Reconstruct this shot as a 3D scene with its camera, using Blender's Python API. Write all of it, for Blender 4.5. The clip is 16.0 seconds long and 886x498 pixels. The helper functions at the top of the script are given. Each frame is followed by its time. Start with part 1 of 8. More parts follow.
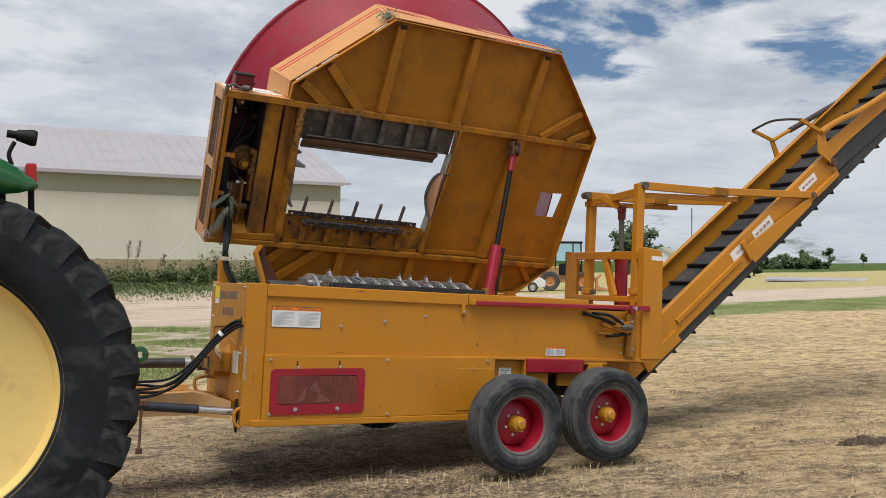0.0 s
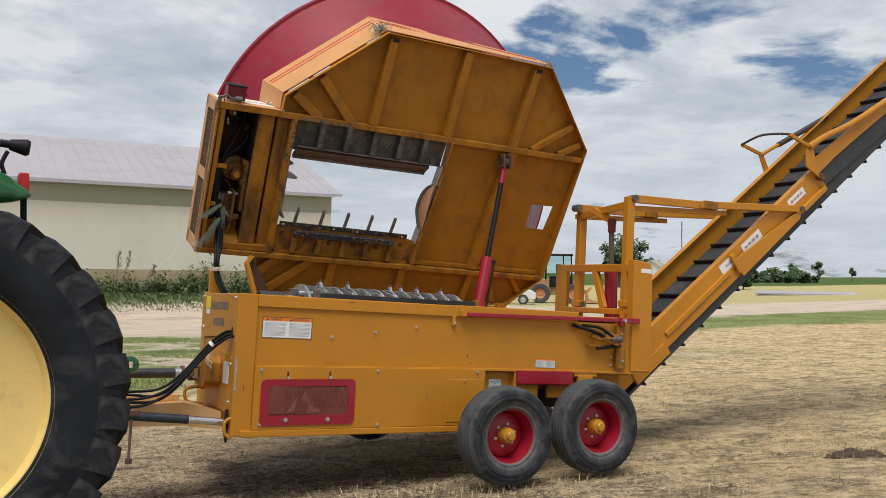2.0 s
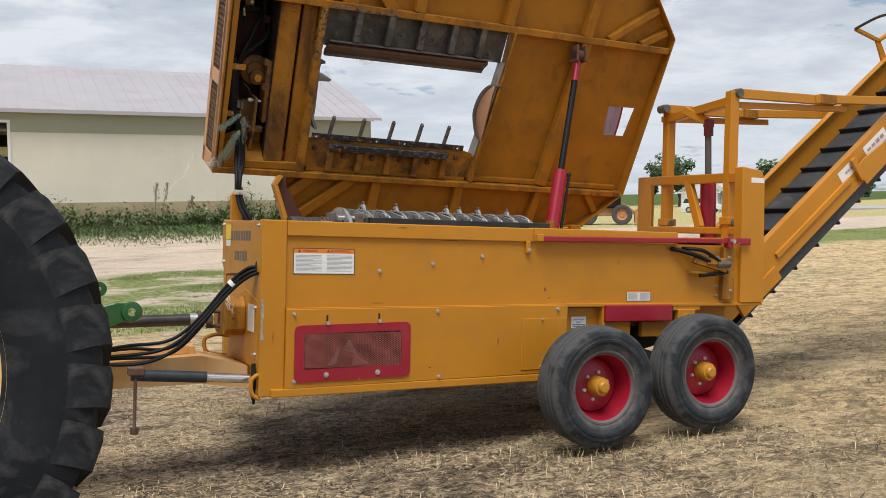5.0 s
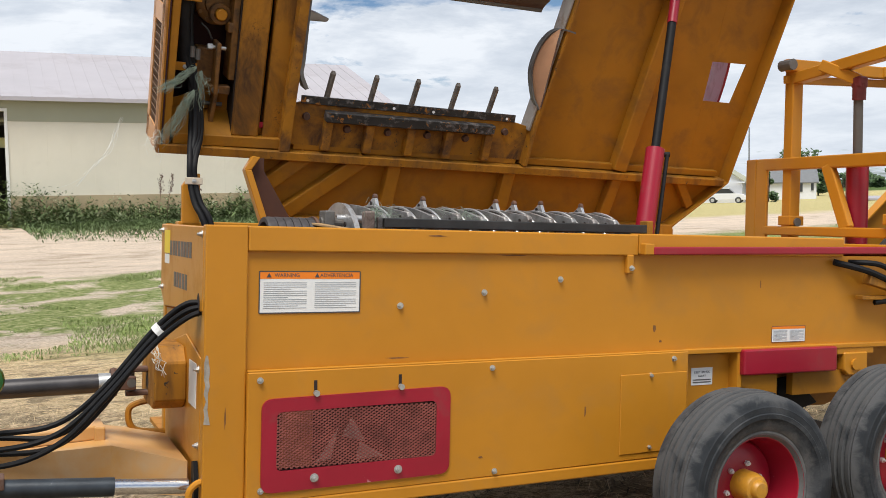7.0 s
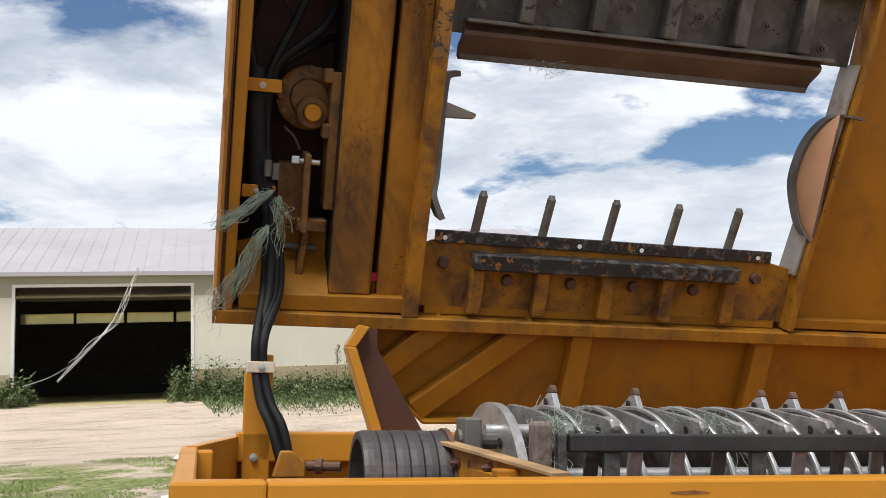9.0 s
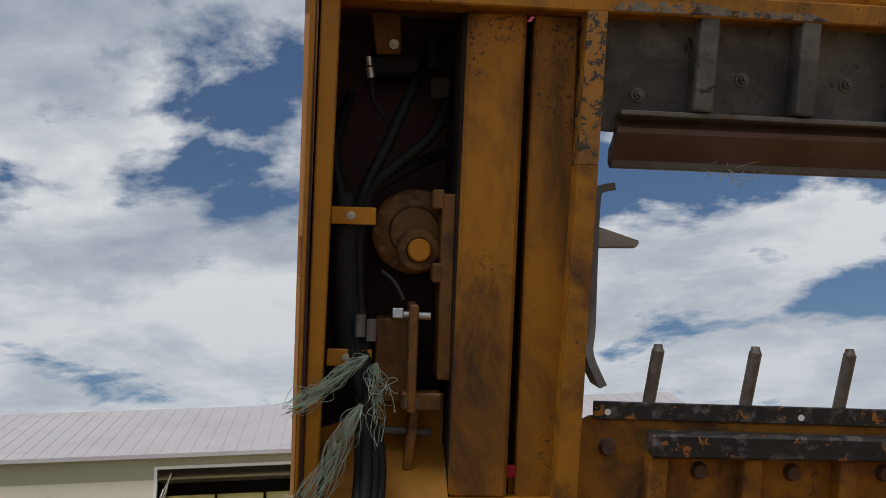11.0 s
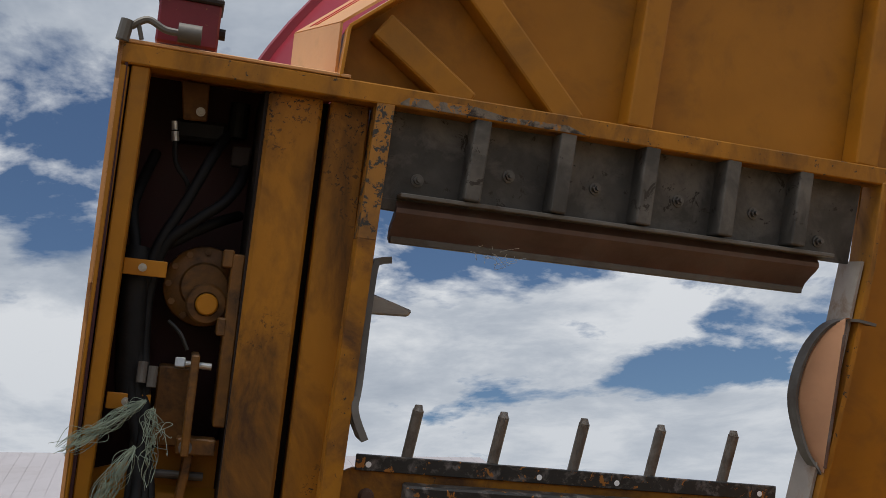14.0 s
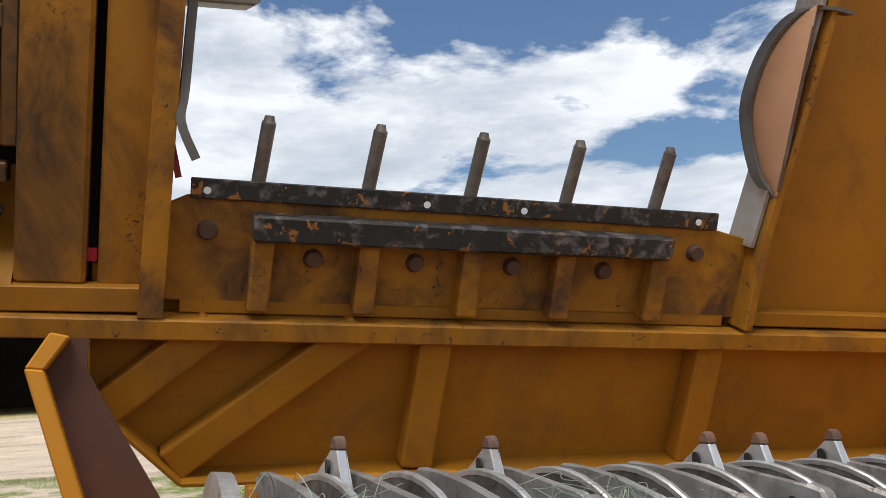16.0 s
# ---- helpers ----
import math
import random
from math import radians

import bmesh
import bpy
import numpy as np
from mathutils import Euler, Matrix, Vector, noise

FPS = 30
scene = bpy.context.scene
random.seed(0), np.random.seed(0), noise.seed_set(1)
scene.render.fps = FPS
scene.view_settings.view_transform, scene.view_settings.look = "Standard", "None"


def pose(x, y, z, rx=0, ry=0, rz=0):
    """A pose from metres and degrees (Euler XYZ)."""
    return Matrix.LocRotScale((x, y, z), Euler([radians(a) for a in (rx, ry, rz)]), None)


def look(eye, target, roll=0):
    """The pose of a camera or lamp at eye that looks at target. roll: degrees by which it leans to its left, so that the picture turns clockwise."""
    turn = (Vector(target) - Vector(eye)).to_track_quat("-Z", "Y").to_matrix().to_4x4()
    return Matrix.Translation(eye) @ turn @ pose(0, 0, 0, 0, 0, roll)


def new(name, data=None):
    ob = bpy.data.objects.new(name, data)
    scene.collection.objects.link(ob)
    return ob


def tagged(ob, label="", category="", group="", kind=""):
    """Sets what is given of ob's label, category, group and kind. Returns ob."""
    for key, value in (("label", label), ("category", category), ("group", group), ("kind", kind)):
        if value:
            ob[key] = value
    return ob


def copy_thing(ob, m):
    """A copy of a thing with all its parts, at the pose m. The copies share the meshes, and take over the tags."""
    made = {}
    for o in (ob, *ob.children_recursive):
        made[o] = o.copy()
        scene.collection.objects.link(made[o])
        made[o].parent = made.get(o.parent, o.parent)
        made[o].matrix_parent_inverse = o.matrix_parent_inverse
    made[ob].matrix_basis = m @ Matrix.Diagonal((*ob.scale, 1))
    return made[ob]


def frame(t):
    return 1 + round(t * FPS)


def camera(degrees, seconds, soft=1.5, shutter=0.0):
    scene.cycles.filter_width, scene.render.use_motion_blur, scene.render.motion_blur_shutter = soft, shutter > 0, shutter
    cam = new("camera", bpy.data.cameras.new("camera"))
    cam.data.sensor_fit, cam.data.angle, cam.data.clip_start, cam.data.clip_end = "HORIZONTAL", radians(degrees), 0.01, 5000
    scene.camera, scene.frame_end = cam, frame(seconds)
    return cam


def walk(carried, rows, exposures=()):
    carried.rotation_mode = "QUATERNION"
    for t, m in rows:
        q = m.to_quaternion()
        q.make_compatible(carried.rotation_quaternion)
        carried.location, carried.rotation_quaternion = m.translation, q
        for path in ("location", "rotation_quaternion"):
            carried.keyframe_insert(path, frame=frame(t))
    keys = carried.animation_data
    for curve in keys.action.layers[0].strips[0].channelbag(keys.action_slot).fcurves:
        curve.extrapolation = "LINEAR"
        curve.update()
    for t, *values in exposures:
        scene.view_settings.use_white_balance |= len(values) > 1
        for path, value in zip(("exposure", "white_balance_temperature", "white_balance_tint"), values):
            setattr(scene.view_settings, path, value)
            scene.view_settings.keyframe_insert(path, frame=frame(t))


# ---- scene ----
SECONDS = 16.0
cam = camera(49.5, SECONDS, soft=0.8)
PATH = [
    (0, (-1.978, -7.017, 1.739), (-1.052, -5.245, 1.764), 0.6),
    (0.5, (-1.979, -7.011, 1.738), (-1.043, -5.243, 1.76), 0.7),
    (1, (-1.981, -7.026, 1.738), (-1.042, -5.26, 1.762), 0.9),
    (1.5, (-1.986, -7.034, 1.74), (-1.048, -5.268, 1.775), 1.0),
    (2, (-1.996, -7.045, 1.736), (-1.053, -5.282, 1.786), 0.9),
    (2.5, (-1.999, -7.048, 1.74), (-1.059, -5.283, 1.794), 0.9),
    (3, (-1.995, -7.072, 1.73), (-1.08, -5.295, 1.765), 0.6),
    (3.5, (-2.001, -6.926, 1.72), (-1.091, -5.145, 1.714), 0.1),
    (4, (-1.872, -6.61, 1.679), (-0.93, -4.847, 1.633), -0.6),
    (4.5, (-1.667, -6.142, 1.675), (-0.777, -4.353, 1.586), -0.6),
    (7, (-0.609, -3.46, 1.674), (0.226, -1.647, 1.551), -0.9),
    (7.5, (-0.402, -2.945, 1.654), (0.409, -1.12, 1.549), -1.2),
    (8, (-0.261, -2.464, 1.677), (0.511, -0.619, 1.65), -1.1),
    (8.5, (-0.094, -1.992, 1.737), (0.625, -0.127, 1.814), -1.2),
    (9, (0.115, -1.595, 1.744), (0.604, 0.331, 1.973), -1.8),
    (9.5, (0.18, -1.246, 1.785), (0.511, 0.685, 2.186), -1.8),
    (10, (0.18, -1.116, 1.836), (0.487, 0.792, 2.352), -3.0),
    (12.5, (0.553, -0.188, 2.016), (0.648, 1.704, 2.66), -1.2),
    (13, (0.583, -0.198, 2.085), (0.75, 1.641, 2.854), -1.2),
    (13.5, (0.504, -0.653, 1.976), (0.853, 1.16, 2.747), -1.6),
    (14, (0.37, -0.974, 1.824), (0.927, 0.823, 2.504), -1.8),
    (14.5, (0.406, -0.868, 1.849), (1.063, 0.972, 2.278), -0.1),
    (15, (0.599, -0.609, 1.886), (1.224, 1.275, 2.128), 0.3),
    (15.5, (0.692, -0.48, 1.854), (1.292, 1.418, 2.052), -1.5),
    (16, (0.816, -0.47, 1.775), (1.418, 1.424, 2.004), -2.9),
]
walk(cam, [(t, look(eye, target, roll)) for t, eye, target, roll in PATH], [(0, -0.38), (4.7, -0.22), (7, 0.02), (8.0, 0.04), (9.0, 0.05), (9.5, -0.15), (10, -0.35), (12.3, -0.7), (13.5, -0.7), (14.5, -0.25), (15.2, -0.06), (16, 0.0)])

# the local ground leans a little; the grinder stands nose-up on it
GROUND = pose(0.0006, -0.0008, -0.0450, -1.477, -1.196, 0.015)
MACHINE = pose(0.0006, -0.0008, -0.0607, -1.479, 3.003, -0.093)

# ---------------------------------------------------------------- light
world = bpy.data.worlds.new("sky")
scene.world = world
world.use_nodes = True
SUN_EL, SUN_AZ = 67.0, 218.0   # degrees; azimuth from +y towards +x
nt = world.node_tree
nt.nodes.clear()


def node(tree, kind, **inputs):
    n = tree.nodes.new(kind)
    for key, value in inputs.items():
        n.inputs[int(key[1:]) if key[0] == "i" and key[1:].isdigit() else key.replace("_", " ")].default_value = value
    return n


def math_node(tree, op, a, b=None, clamp=False):
    n = tree.nodes.new("ShaderNodeMath")
    n.operation, n.use_clamp = op, clamp
    for k, v in enumerate((a, b)):
        if v is None:
            continue
        if isinstance(v, (int, float)):
            n.inputs[k].default_value = v
        else:
            tree.links.new(v, n.inputs[k])
    return n.outputs[0]


def noise_tex(tree, vec, scale, detail=5.0, rough=0.55, distort=0.0):
    n = tree.nodes.new("ShaderNodeTexNoise")
    n.inputs["Scale"].default_value, n.inputs["Detail"].default_value = scale, detail
    n.inputs["Roughness"].default_value, n.inputs["Distortion"].default_value = rough, distort
    if vec is not None:
        tree.links.new(vec, n.inputs["Vector"])
    return n.outputs["Fac"]


def ramp(tree, fac, stops):
    n = tree.nodes.new("ShaderNodeValToRGB")
    el = n.color_ramp.elements
    el[0].position, el[0].color = stops[0][0], (*stops[0][1], 1)
    el[1].position, el[1].color = stops[-1][0], (*stops[-1][1], 1)
    for p, c in stops[1:-1]:
        e = el.new(p)
        e.color = (*c, 1)
    tree.links.new(fac, n.inputs[0])
    return n.outputs[0]


def grey(a, b, lo=0.0, hi=1.0):
    return [(a, (lo,) * 3), (b, (hi,) * 3)]


def mixed(tree, fac, a, b, blend="MIX"):
    n = tree.nodes.new("ShaderNodeMix")
    n.data_type, n.blend_type = "RGBA", blend
    for k, v in ((0, fac), (6, a), (7, b)):
        if isinstance(v, (int, float)):
            n.inputs[k].default_value = v
        elif isinstance(v, tuple):
            n.inputs[k].default_value = (*v, 1)
        else:
            tree.links.new(v, n.inputs[k])
    return n.outputs[2]


sky = nt.nodes.new("ShaderNodeTexSky")
sky.sky_type, sky.sun_disc = "NISHITA", False
sky.sun_elevation, sky.sun_rotation = radians(SUN_EL), radians(SUN_AZ)
sky.air_density, sky.dust_density, sky.ozone_density = 1.0, 0.9, 2.2
coord = nt.nodes.new("ShaderNodeTexCoord").outputs["Generated"]
sep = nt.nodes.new("ShaderNodeSeparateXYZ")
nt.links.new(coord, sep.inputs[0])
# a flat layer of broken cloud: the directions spread on a plane overhead
up = math_node(nt, "ADD", math_node(nt, "MAXIMUM", sep.outputs[2], 0.0), 0.16)
flat = nt.nodes.new("ShaderNodeCombineXYZ")
nt.links.new(math_node(nt, "DIVIDE", sep.outputs[0], up), flat.inputs[0])
nt.links.new(math_node(nt, "DIVIDE", sep.outputs[1], up), flat.inputs[1])
flat.inputs[2].default_value = 3.7
shape = noise_tex(nt, flat.outputs[0], 1.45, 12.0, 0.58, 0.25)
broad = noise_tex(nt, flat.outputs[0], 0.35, 3.0, 0.5)
cover = math_node(nt, "ADD", shape, math_node(nt, "MULTIPLY", math_node(nt, "SUBTRACT", broad, 0.5), 0.2))
low = math_node(nt, "MULTIPLY", math_node(nt, "SUBTRACT", 0.46, sep.outputs[2], True), 0.24)
cover = math_node(nt, "ADD", cover, low)
mask = ramp(nt, cover, grey(0.435, 0.50))
bright = ramp(nt, noise_tex(nt, flat.outputs[0], 2.1, 6.0, 0.6, 0.2), [(0.30, (4.0, 4.7, 5.8)), (0.44, (6.4, 7.0, 7.9)), (0.58, (10.2, 10.5, 10.9))])
haze = ramp(nt, sep.outputs[2], grey(0.06, 0.34, 0.75, 0.0))
bright = mixed(nt, haze, bright, (7.4, 8.0, 8.8))
painted = mixed(nt, mask, mixed(nt, 1.0, sky.outputs[0], (0.78, 0.89, 1.0), "MULTIPLY"), bright)
back = node(nt, "ShaderNodeBackground", Strength=0.1)
nt.links.new(painted, back.inputs[0])
nt.links.new(back.outputs[0], nt.nodes.new("ShaderNodeOutputWorld").inputs[0])

sun = new("sun", bpy.data.lights.new("sun", "SUN"))
sun.data.energy, sun.data.angle, sun.data.color = 4.2, radians(34.0), (1.0, 0.965, 0.90)
sun_from = Vector((math.sin(radians(SUN_AZ)) * math.cos(radians(SUN_EL)), math.cos(radians(SUN_AZ)) * math.cos(radians(SUN_EL)), math.sin(radians(SUN_EL))))
sun.matrix_world = look(sun_from * 50, (0, 0, 0))

# ---------------------------------------------------------------- materials
MATS = {}


def material(name, colour, rough=0.5, metal=0.0, vary=0.12, scale=3.0, grime=None, grime_at=(0.55, 0.75), grime_scale=6.0,
             chips=None, chips_at=(0.66, 0.69), chip_scale=11.0, bump=0.15, bump_scale=60.0, island=0.0, spec=0.5, streak=1.0, coat=0.0, patch=0.0):
    """A painted, rusted, woven or grown surface: base colour with broad and fine variation, grime and chips, and fine relief."""
    if name in MATS:
        return MATS[name]
    m = bpy.data.materials.new(name)
    m.use_nodes = True
    t = m.node_tree
    bsdf = t.nodes["Principled BSDF"]
    pos = t.nodes.new("ShaderNodeTexCoord").outputs["Object"]
    stretch = t.nodes.new("ShaderNodeMapping")
    stretch.inputs["Scale"].default_value = (1, 1, streak)
    t.links.new(pos, stretch.inputs[0])
    vec = stretch.outputs[0]
    broad_n = noise_tex(t, vec, scale, 4.0, 0.6)
    dark, light = tuple(c * (1 - vary) for c in colour), tuple(min(1, c * (1 + vary)) for c in colour)
    col = ramp(t, broad_n, [(0.3, dark), (0.7, light)])
    if island:
        r = t.nodes.new("ShaderNodeNewGeometry").outputs["Random Per Island"]
        col = mixed(t, 1.0, col, ramp(t, r, grey(0, 1, 1 - island, 1 + island)), "MULTIPLY")
    rgh = None
    if grime:
        f = ramp(t, noise_tex(t, vec, grime_scale, 8.0, 0.65, 0.4), grey(*grime_at))
        col = mixed(t, f, col, grime)
        rgh = mixed(t, f, (rough,) * 3, (min(1, rough + 0.3),) * 3)
    if chips:
        f2 = ramp(t, noise_tex(t, pos, chip_scale, 9.0, 0.7, 0.6), grey(*chips_at))
        if patch:
            f2 = math_node(t, "MULTIPLY", f2, ramp(t, noise_tex(t, pos, patch, 3.0, 0.5), grey(0.48, 0.56)))
        col = mixed(t, f2, col, chips)
    t.links.new(col, bsdf.inputs["Base Color"])
    if rgh is not None:
        t.links.new(rgh, bsdf.inputs["Roughness"])
    else:
        bsdf.inputs["Roughness"].default_value = rough
    bsdf.inputs["Metallic"].default_value = metal
    bsdf.inputs["Specular IOR Level"].default_value = spec
    bsdf.inputs["Coat Weight"].default_value = coat
    if bump:
        b = t.nodes.new("ShaderNodeBump")
        b.inputs["Strength"].default_value, b.inputs["Distance"].default_value = bump, 0.004
        t.links.new(noise_tex(t, pos, bump_scale, 5.0, 0.6), b.inputs["Height"])
        t.links.new(b.outputs[0], bsdf.inputs["Normal"])
    MATS[name] = m
    return m


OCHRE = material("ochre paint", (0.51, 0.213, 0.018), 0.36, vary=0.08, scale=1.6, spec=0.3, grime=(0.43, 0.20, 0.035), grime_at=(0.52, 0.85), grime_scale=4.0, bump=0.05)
# same ochre, darkened for the shade on undersides and inner faces
OCHRE_SHADED = material("ochre paint, dusty and shade-darkened", (0.37, 0.152, 0.010), 0.5, spec=0.3, vary=0.12, scale=3.0, grime=(0.20, 0.095, 0.022), grime_at=(0.5, 0.8), grime_scale=5.0, bump=0.08)
OCHRE_WORN = material("ochre paint, grimy and chipped", (0.38, 0.158, 0.012), 0.5, vary=0.2, scale=5.0, spec=0.3, grime=(0.11, 0.055, 0.02), grime_at=(0.44, 0.72), grime_scale=7.0, streak=0.35, chips=(0.045, 0.035, 0.028), chips_at=(0.622, 0.638), chip_scale=36.0, bump=0.2)
BLACK_WORN = material("worn black bar", (0.028, 0.027, 0.026), 0.5, metal=0.3, vary=0.3, scale=8.0, grime=(0.20, 0.18, 0.17), grime_at=(0.52, 0.68), grime_scale=22, chips=(0.36, 0.15, 0.03), chips_at=(0.60, 0.615), chip_scale=26.0, bump=0.25)
ORANGE_PALE = material("pale orange shield", (0.62, 0.30, 0.11), 0.42, vary=0.08, scale=3.0, grime=(0.5, 0.3, 0.15), grime_at=(0.6, 0.85))
# paler ochre paints the sky's reflection on the tongue's top
OCHRE_SKYLIT = material("ochre paled for sky light", (0.58, 0.31, 0.10), 0.42, vary=0.12, scale=3.0, grime=(0.55, 0.38, 0.22), grime_at=(0.45, 0.75), grime_scale=5.0, bump=0.06)
RED = material("red paint", (0.30, 0.008, 0.024), 0.35, vary=0.12, scale=3.0, chips=(0.50, 0.22, 0.22), chips_at=(0.69, 0.73), chip_scale=9.0, grime=(0.20, 0.05, 0.045), grime_at=(0.6, 0.85), bump=0.05)
RED_TUB = material("red tub paint", (0.27, 0.008, 0.022), 0.42, vary=0.15, scale=1.5, grime=(0.16, 0.03, 0.03), grime_at=(0.5, 0.8), bump=0.05)
BOX_RED = material("flaking dark red paint", (0.15, 0.006, 0.016), 0.45, vary=0.2, scale=9.0, chips=(0.52, 0.34, 0.10), chips_at=(0.66, 0.68), chip_scale=60.0, bump=0.1)
STRIPE_RED = material("red stripe", (0.55, 0.07, 0.05), 0.45, vary=0.1)
TYRE = material("tyre rubber", (0.026, 0.029, 0.033), 0.65, spec=0.2, vary=0.3, scale=9.0, grime=(0.055, 0.057, 0.060), grime_at=(0.50, 0.60), grime_scale=9.0, bump=0.3, bump_scale=90)


def dusty_bead(m, r0, r1, colour, tread):
    """Field dust lying on the sidewall round the rim and on the tread, worn off in places."""
    t = m.node_tree
    bsdf = t.nodes["Principled BSDF"]
    was = bsdf.inputs["Base Color"].links[0].from_socket
    pos = t.nodes.new("ShaderNodeTexCoord").outputs["Object"]
    s = t.nodes.new("ShaderNodeSeparateXYZ")
    t.links.new(pos, s.inputs[0])
    r = math_node(t, "SQRT", math_node(t, "ADD", math_node(t, "MULTIPLY", s.outputs[0], s.outputs[0]), math_node(t, "MULTIPLY", s.outputs[2], s.outputs[2])))
    r = math_node(t, "ADD", r, math_node(t, "MULTIPLY", math_node(t, "SUBTRACT", noise_tex(t, pos, 9.0, 7.0, 0.65, 0.5), 0.5), 0.16))
    col = mixed(t, ramp(t, r, grey(r0, r1, 0.85, 0.0)), was, colour)
    t.links.new(mixed(t, ramp(t, r, grey(tread, tread + 0.03, 0.0, 0.8)), col, (0.088, 0.088, 0.088)), bsdf.inputs["Base Color"])


dusty_bead(TYRE, 0.225, 0.285, (0.15, 0.145, 0.14), 0.36)
TRACTOR_TYRE = material("tractor tyre rubber", (0.012, 0.014, 0.017), 0.6, spec=0.2, vary=0.5, scale=3.0, grime=(0.06, 0.061, 0.064), grime_at=(0.52, 0.72), grime_scale=4.0, bump=0.3)
HUB = material("ochre hub", (0.52, 0.24, 0.02), 0.4, vary=0.2, scale=12.0, grime=(0.2, 0.12, 0.05), grime_at=(0.5, 0.8), grime_scale=20)
STEEL = material("worn steel", (0.55, 0.55, 0.55), 0.36, metal=0.75, vary=0.2, scale=9.0, grime=(0.22, 0.17, 0.13), grime_at=(0.5, 0.75), grime_scale=12, bump=0.15)
STEEL_DARK = material("grey steel, dull", (0.145, 0.136, 0.124), 0.6, metal=0.4, vary=0.2, scale=5.0, grime=(0.09, 0.065, 0.05), grime_at=(0.5, 0.8), bump=0.2)
RUST = material("brown rust", (0.11, 0.055, 0.035), 0.8, vary=0.3, scale=10.0, grime=(0.17, 0.15, 0.14), grime_at=(0.55, 0.75), bump=0.4)
NUT = material("pale plated nut", (0.62, 0.61, 0.58), 0.45, metal=0.2, vary=0.2, scale=40)
BOLT = material("zinc bolt", (0.52, 0.52, 0.50), 0.38, metal=0.7, vary=0.15, scale=40)
CHROME = material("cylinder rod", (0.7, 0.7, 0.7), 0.2, metal=0.95, vary=0.05)
BLACK = material("black rubber", (0.007, 0.007, 0.008), 0.6, vary=0.3, scale=20.0, spec=0.25, grime=(0.028, 0.026, 0.024), grime_at=(0.55, 0.8), grime_scale=10)
BELT = material("conveyor belt", (0.035, 0.038, 0.042), 0.6, vary=0.3, scale=5.0, grime=(0.085, 0.08, 0.075), grime_at=(0.5, 0.75), bump=0.2)
# shade painted into holes, slots and the bay, and a few dark parts
DARK = material("near-black, shade and dark parts", (0.02, 0.012, 0.010), 0.8, vary=0.4, scale=5.0)
# maroon lowered to near-black to carry the drive bay's shade
MAROON = material("maroon inner shield, darkened for shade", (0.036, 0.003, 0.006), 0.6, vary=0.3, scale=4.0)
WHITE = material("white label", (0.78, 0.78, 0.76), 0.45, vary=0.05, scale=8.0, grime=(0.55, 0.5, 0.42), grime_at=(0.6, 0.85), bump=0)
WARN = material("orange label", (0.85, 0.22, 0.01), 0.45, vary=0.05, bump=0)
INK = material("label ink", (0.06, 0.06, 0.065), 0.5, vary=0.1, bump=0)
INK_GREY = material("faded ink", (0.11, 0.10, 0.095), 0.5, vary=0.25, scale=14, bump=0)
LABEL_YELLOW = material("yellow label", (0.85, 0.62, 0.02), 0.45, vary=0.05, bump=0)
GREEN = material("green paint", (0.012, 0.09, 0.018), 0.25, vary=0.1, scale=4.0, coat=0.4, bump=0.02)
CREAM = material("pale yellow rim", (0.80, 0.58, 0.20), 0.4, vary=0.05, scale=2.0, grime=(0.6, 0.42, 0.17), grime_at=(0.55, 0.8), bump=0.04)
AMBER = material("amber lens", (0.85, 0.14, 0.01), 0.2, vary=0.05, bump=0)
LENS_RED = material("red lens", (0.45, 0.01, 0.01), 0.2, vary=0.05, bump=0)
TWINE = material("green twine", (0.23, 0.28, 0.215), 0.8, vary=0.3, scale=30, bump=0)
STRING = material("white string", (0.70, 0.70, 0.64), 0.8, vary=0.15, scale=30, bump=0)
MESH_DARK = material("expanded mesh", (0.27, 0.075, 0.058), 0.6, vary=0.3, scale=20)
BARN_WALL = material("cream barn cladding", (0.70, 0.65, 0.53), 0.6, vary=0.05, scale=0.4, grime=(0.61, 0.55, 0.44), grime_at=(0.55, 0.85), grime_scale=0.5, bump=0)
BARN_GREEN = material("grey-green barn band", (0.36, 0.36, 0.26), 0.6, vary=0.05, scale=0.4, bump=0)
BARN_ROOF = material("pale metal roof", (0.40, 0.375, 0.39), 0.45, metal=0.0, vary=0.06, scale=0.3, grime=(0.34, 0.31, 0.32), grime_at=(0.5, 0.8), grime_scale=0.4, bump=0)
BARN_TRIM = material("white barn trim", (0.75, 0.74, 0.70), 0.5, vary=0.05, bump=0)
BARN_BASE = material("tan barn footing", (0.42, 0.33, 0.20), 0.7, vary=0.1, scale=1.0, bump=0)
SKYLIGHT = material("translucent barn panel", (0.80, 0.72, 0.42), 0.5, vary=0.1, scale=1.0, bump=0)
SKYLIGHT.node_tree.nodes["Principled BSDF"].inputs["Transmission Weight"].default_value = 0.75
SKYLIGHT.node_tree.nodes["Principled BSDF"].inputs["Roughness"].default_value = 0.9
BARN_IN = material("barn inside, shade in its colour", (0.05, 0.045, 0.04), 0.9, vary=0.2)
LEAF = material("leaves", (0.055, 0.10, 0.030), 0.65, vary=0.3, scale=0.6, island=0.35, bump=0)
WEED = material("weeds", (0.105, 0.145, 0.048), 0.7, vary=0.3, scale=0.8, island=0.35, bump=0)
VERGE = material("verge grass", (0.115, 0.165, 0.055), 0.7, vary=0.3, scale=0.5, island=0.35, bump=0)
GRASS = material("grass blades", (0.22, 0.28, 0.085), 0.7, vary=0.3, scale=0.8, island=0.35, bump=0)
STRAW = material("straw", (0.70, 0.55, 0.34), 0.75, vary=0.25, scale=1.5, island=0.4, bump=0)
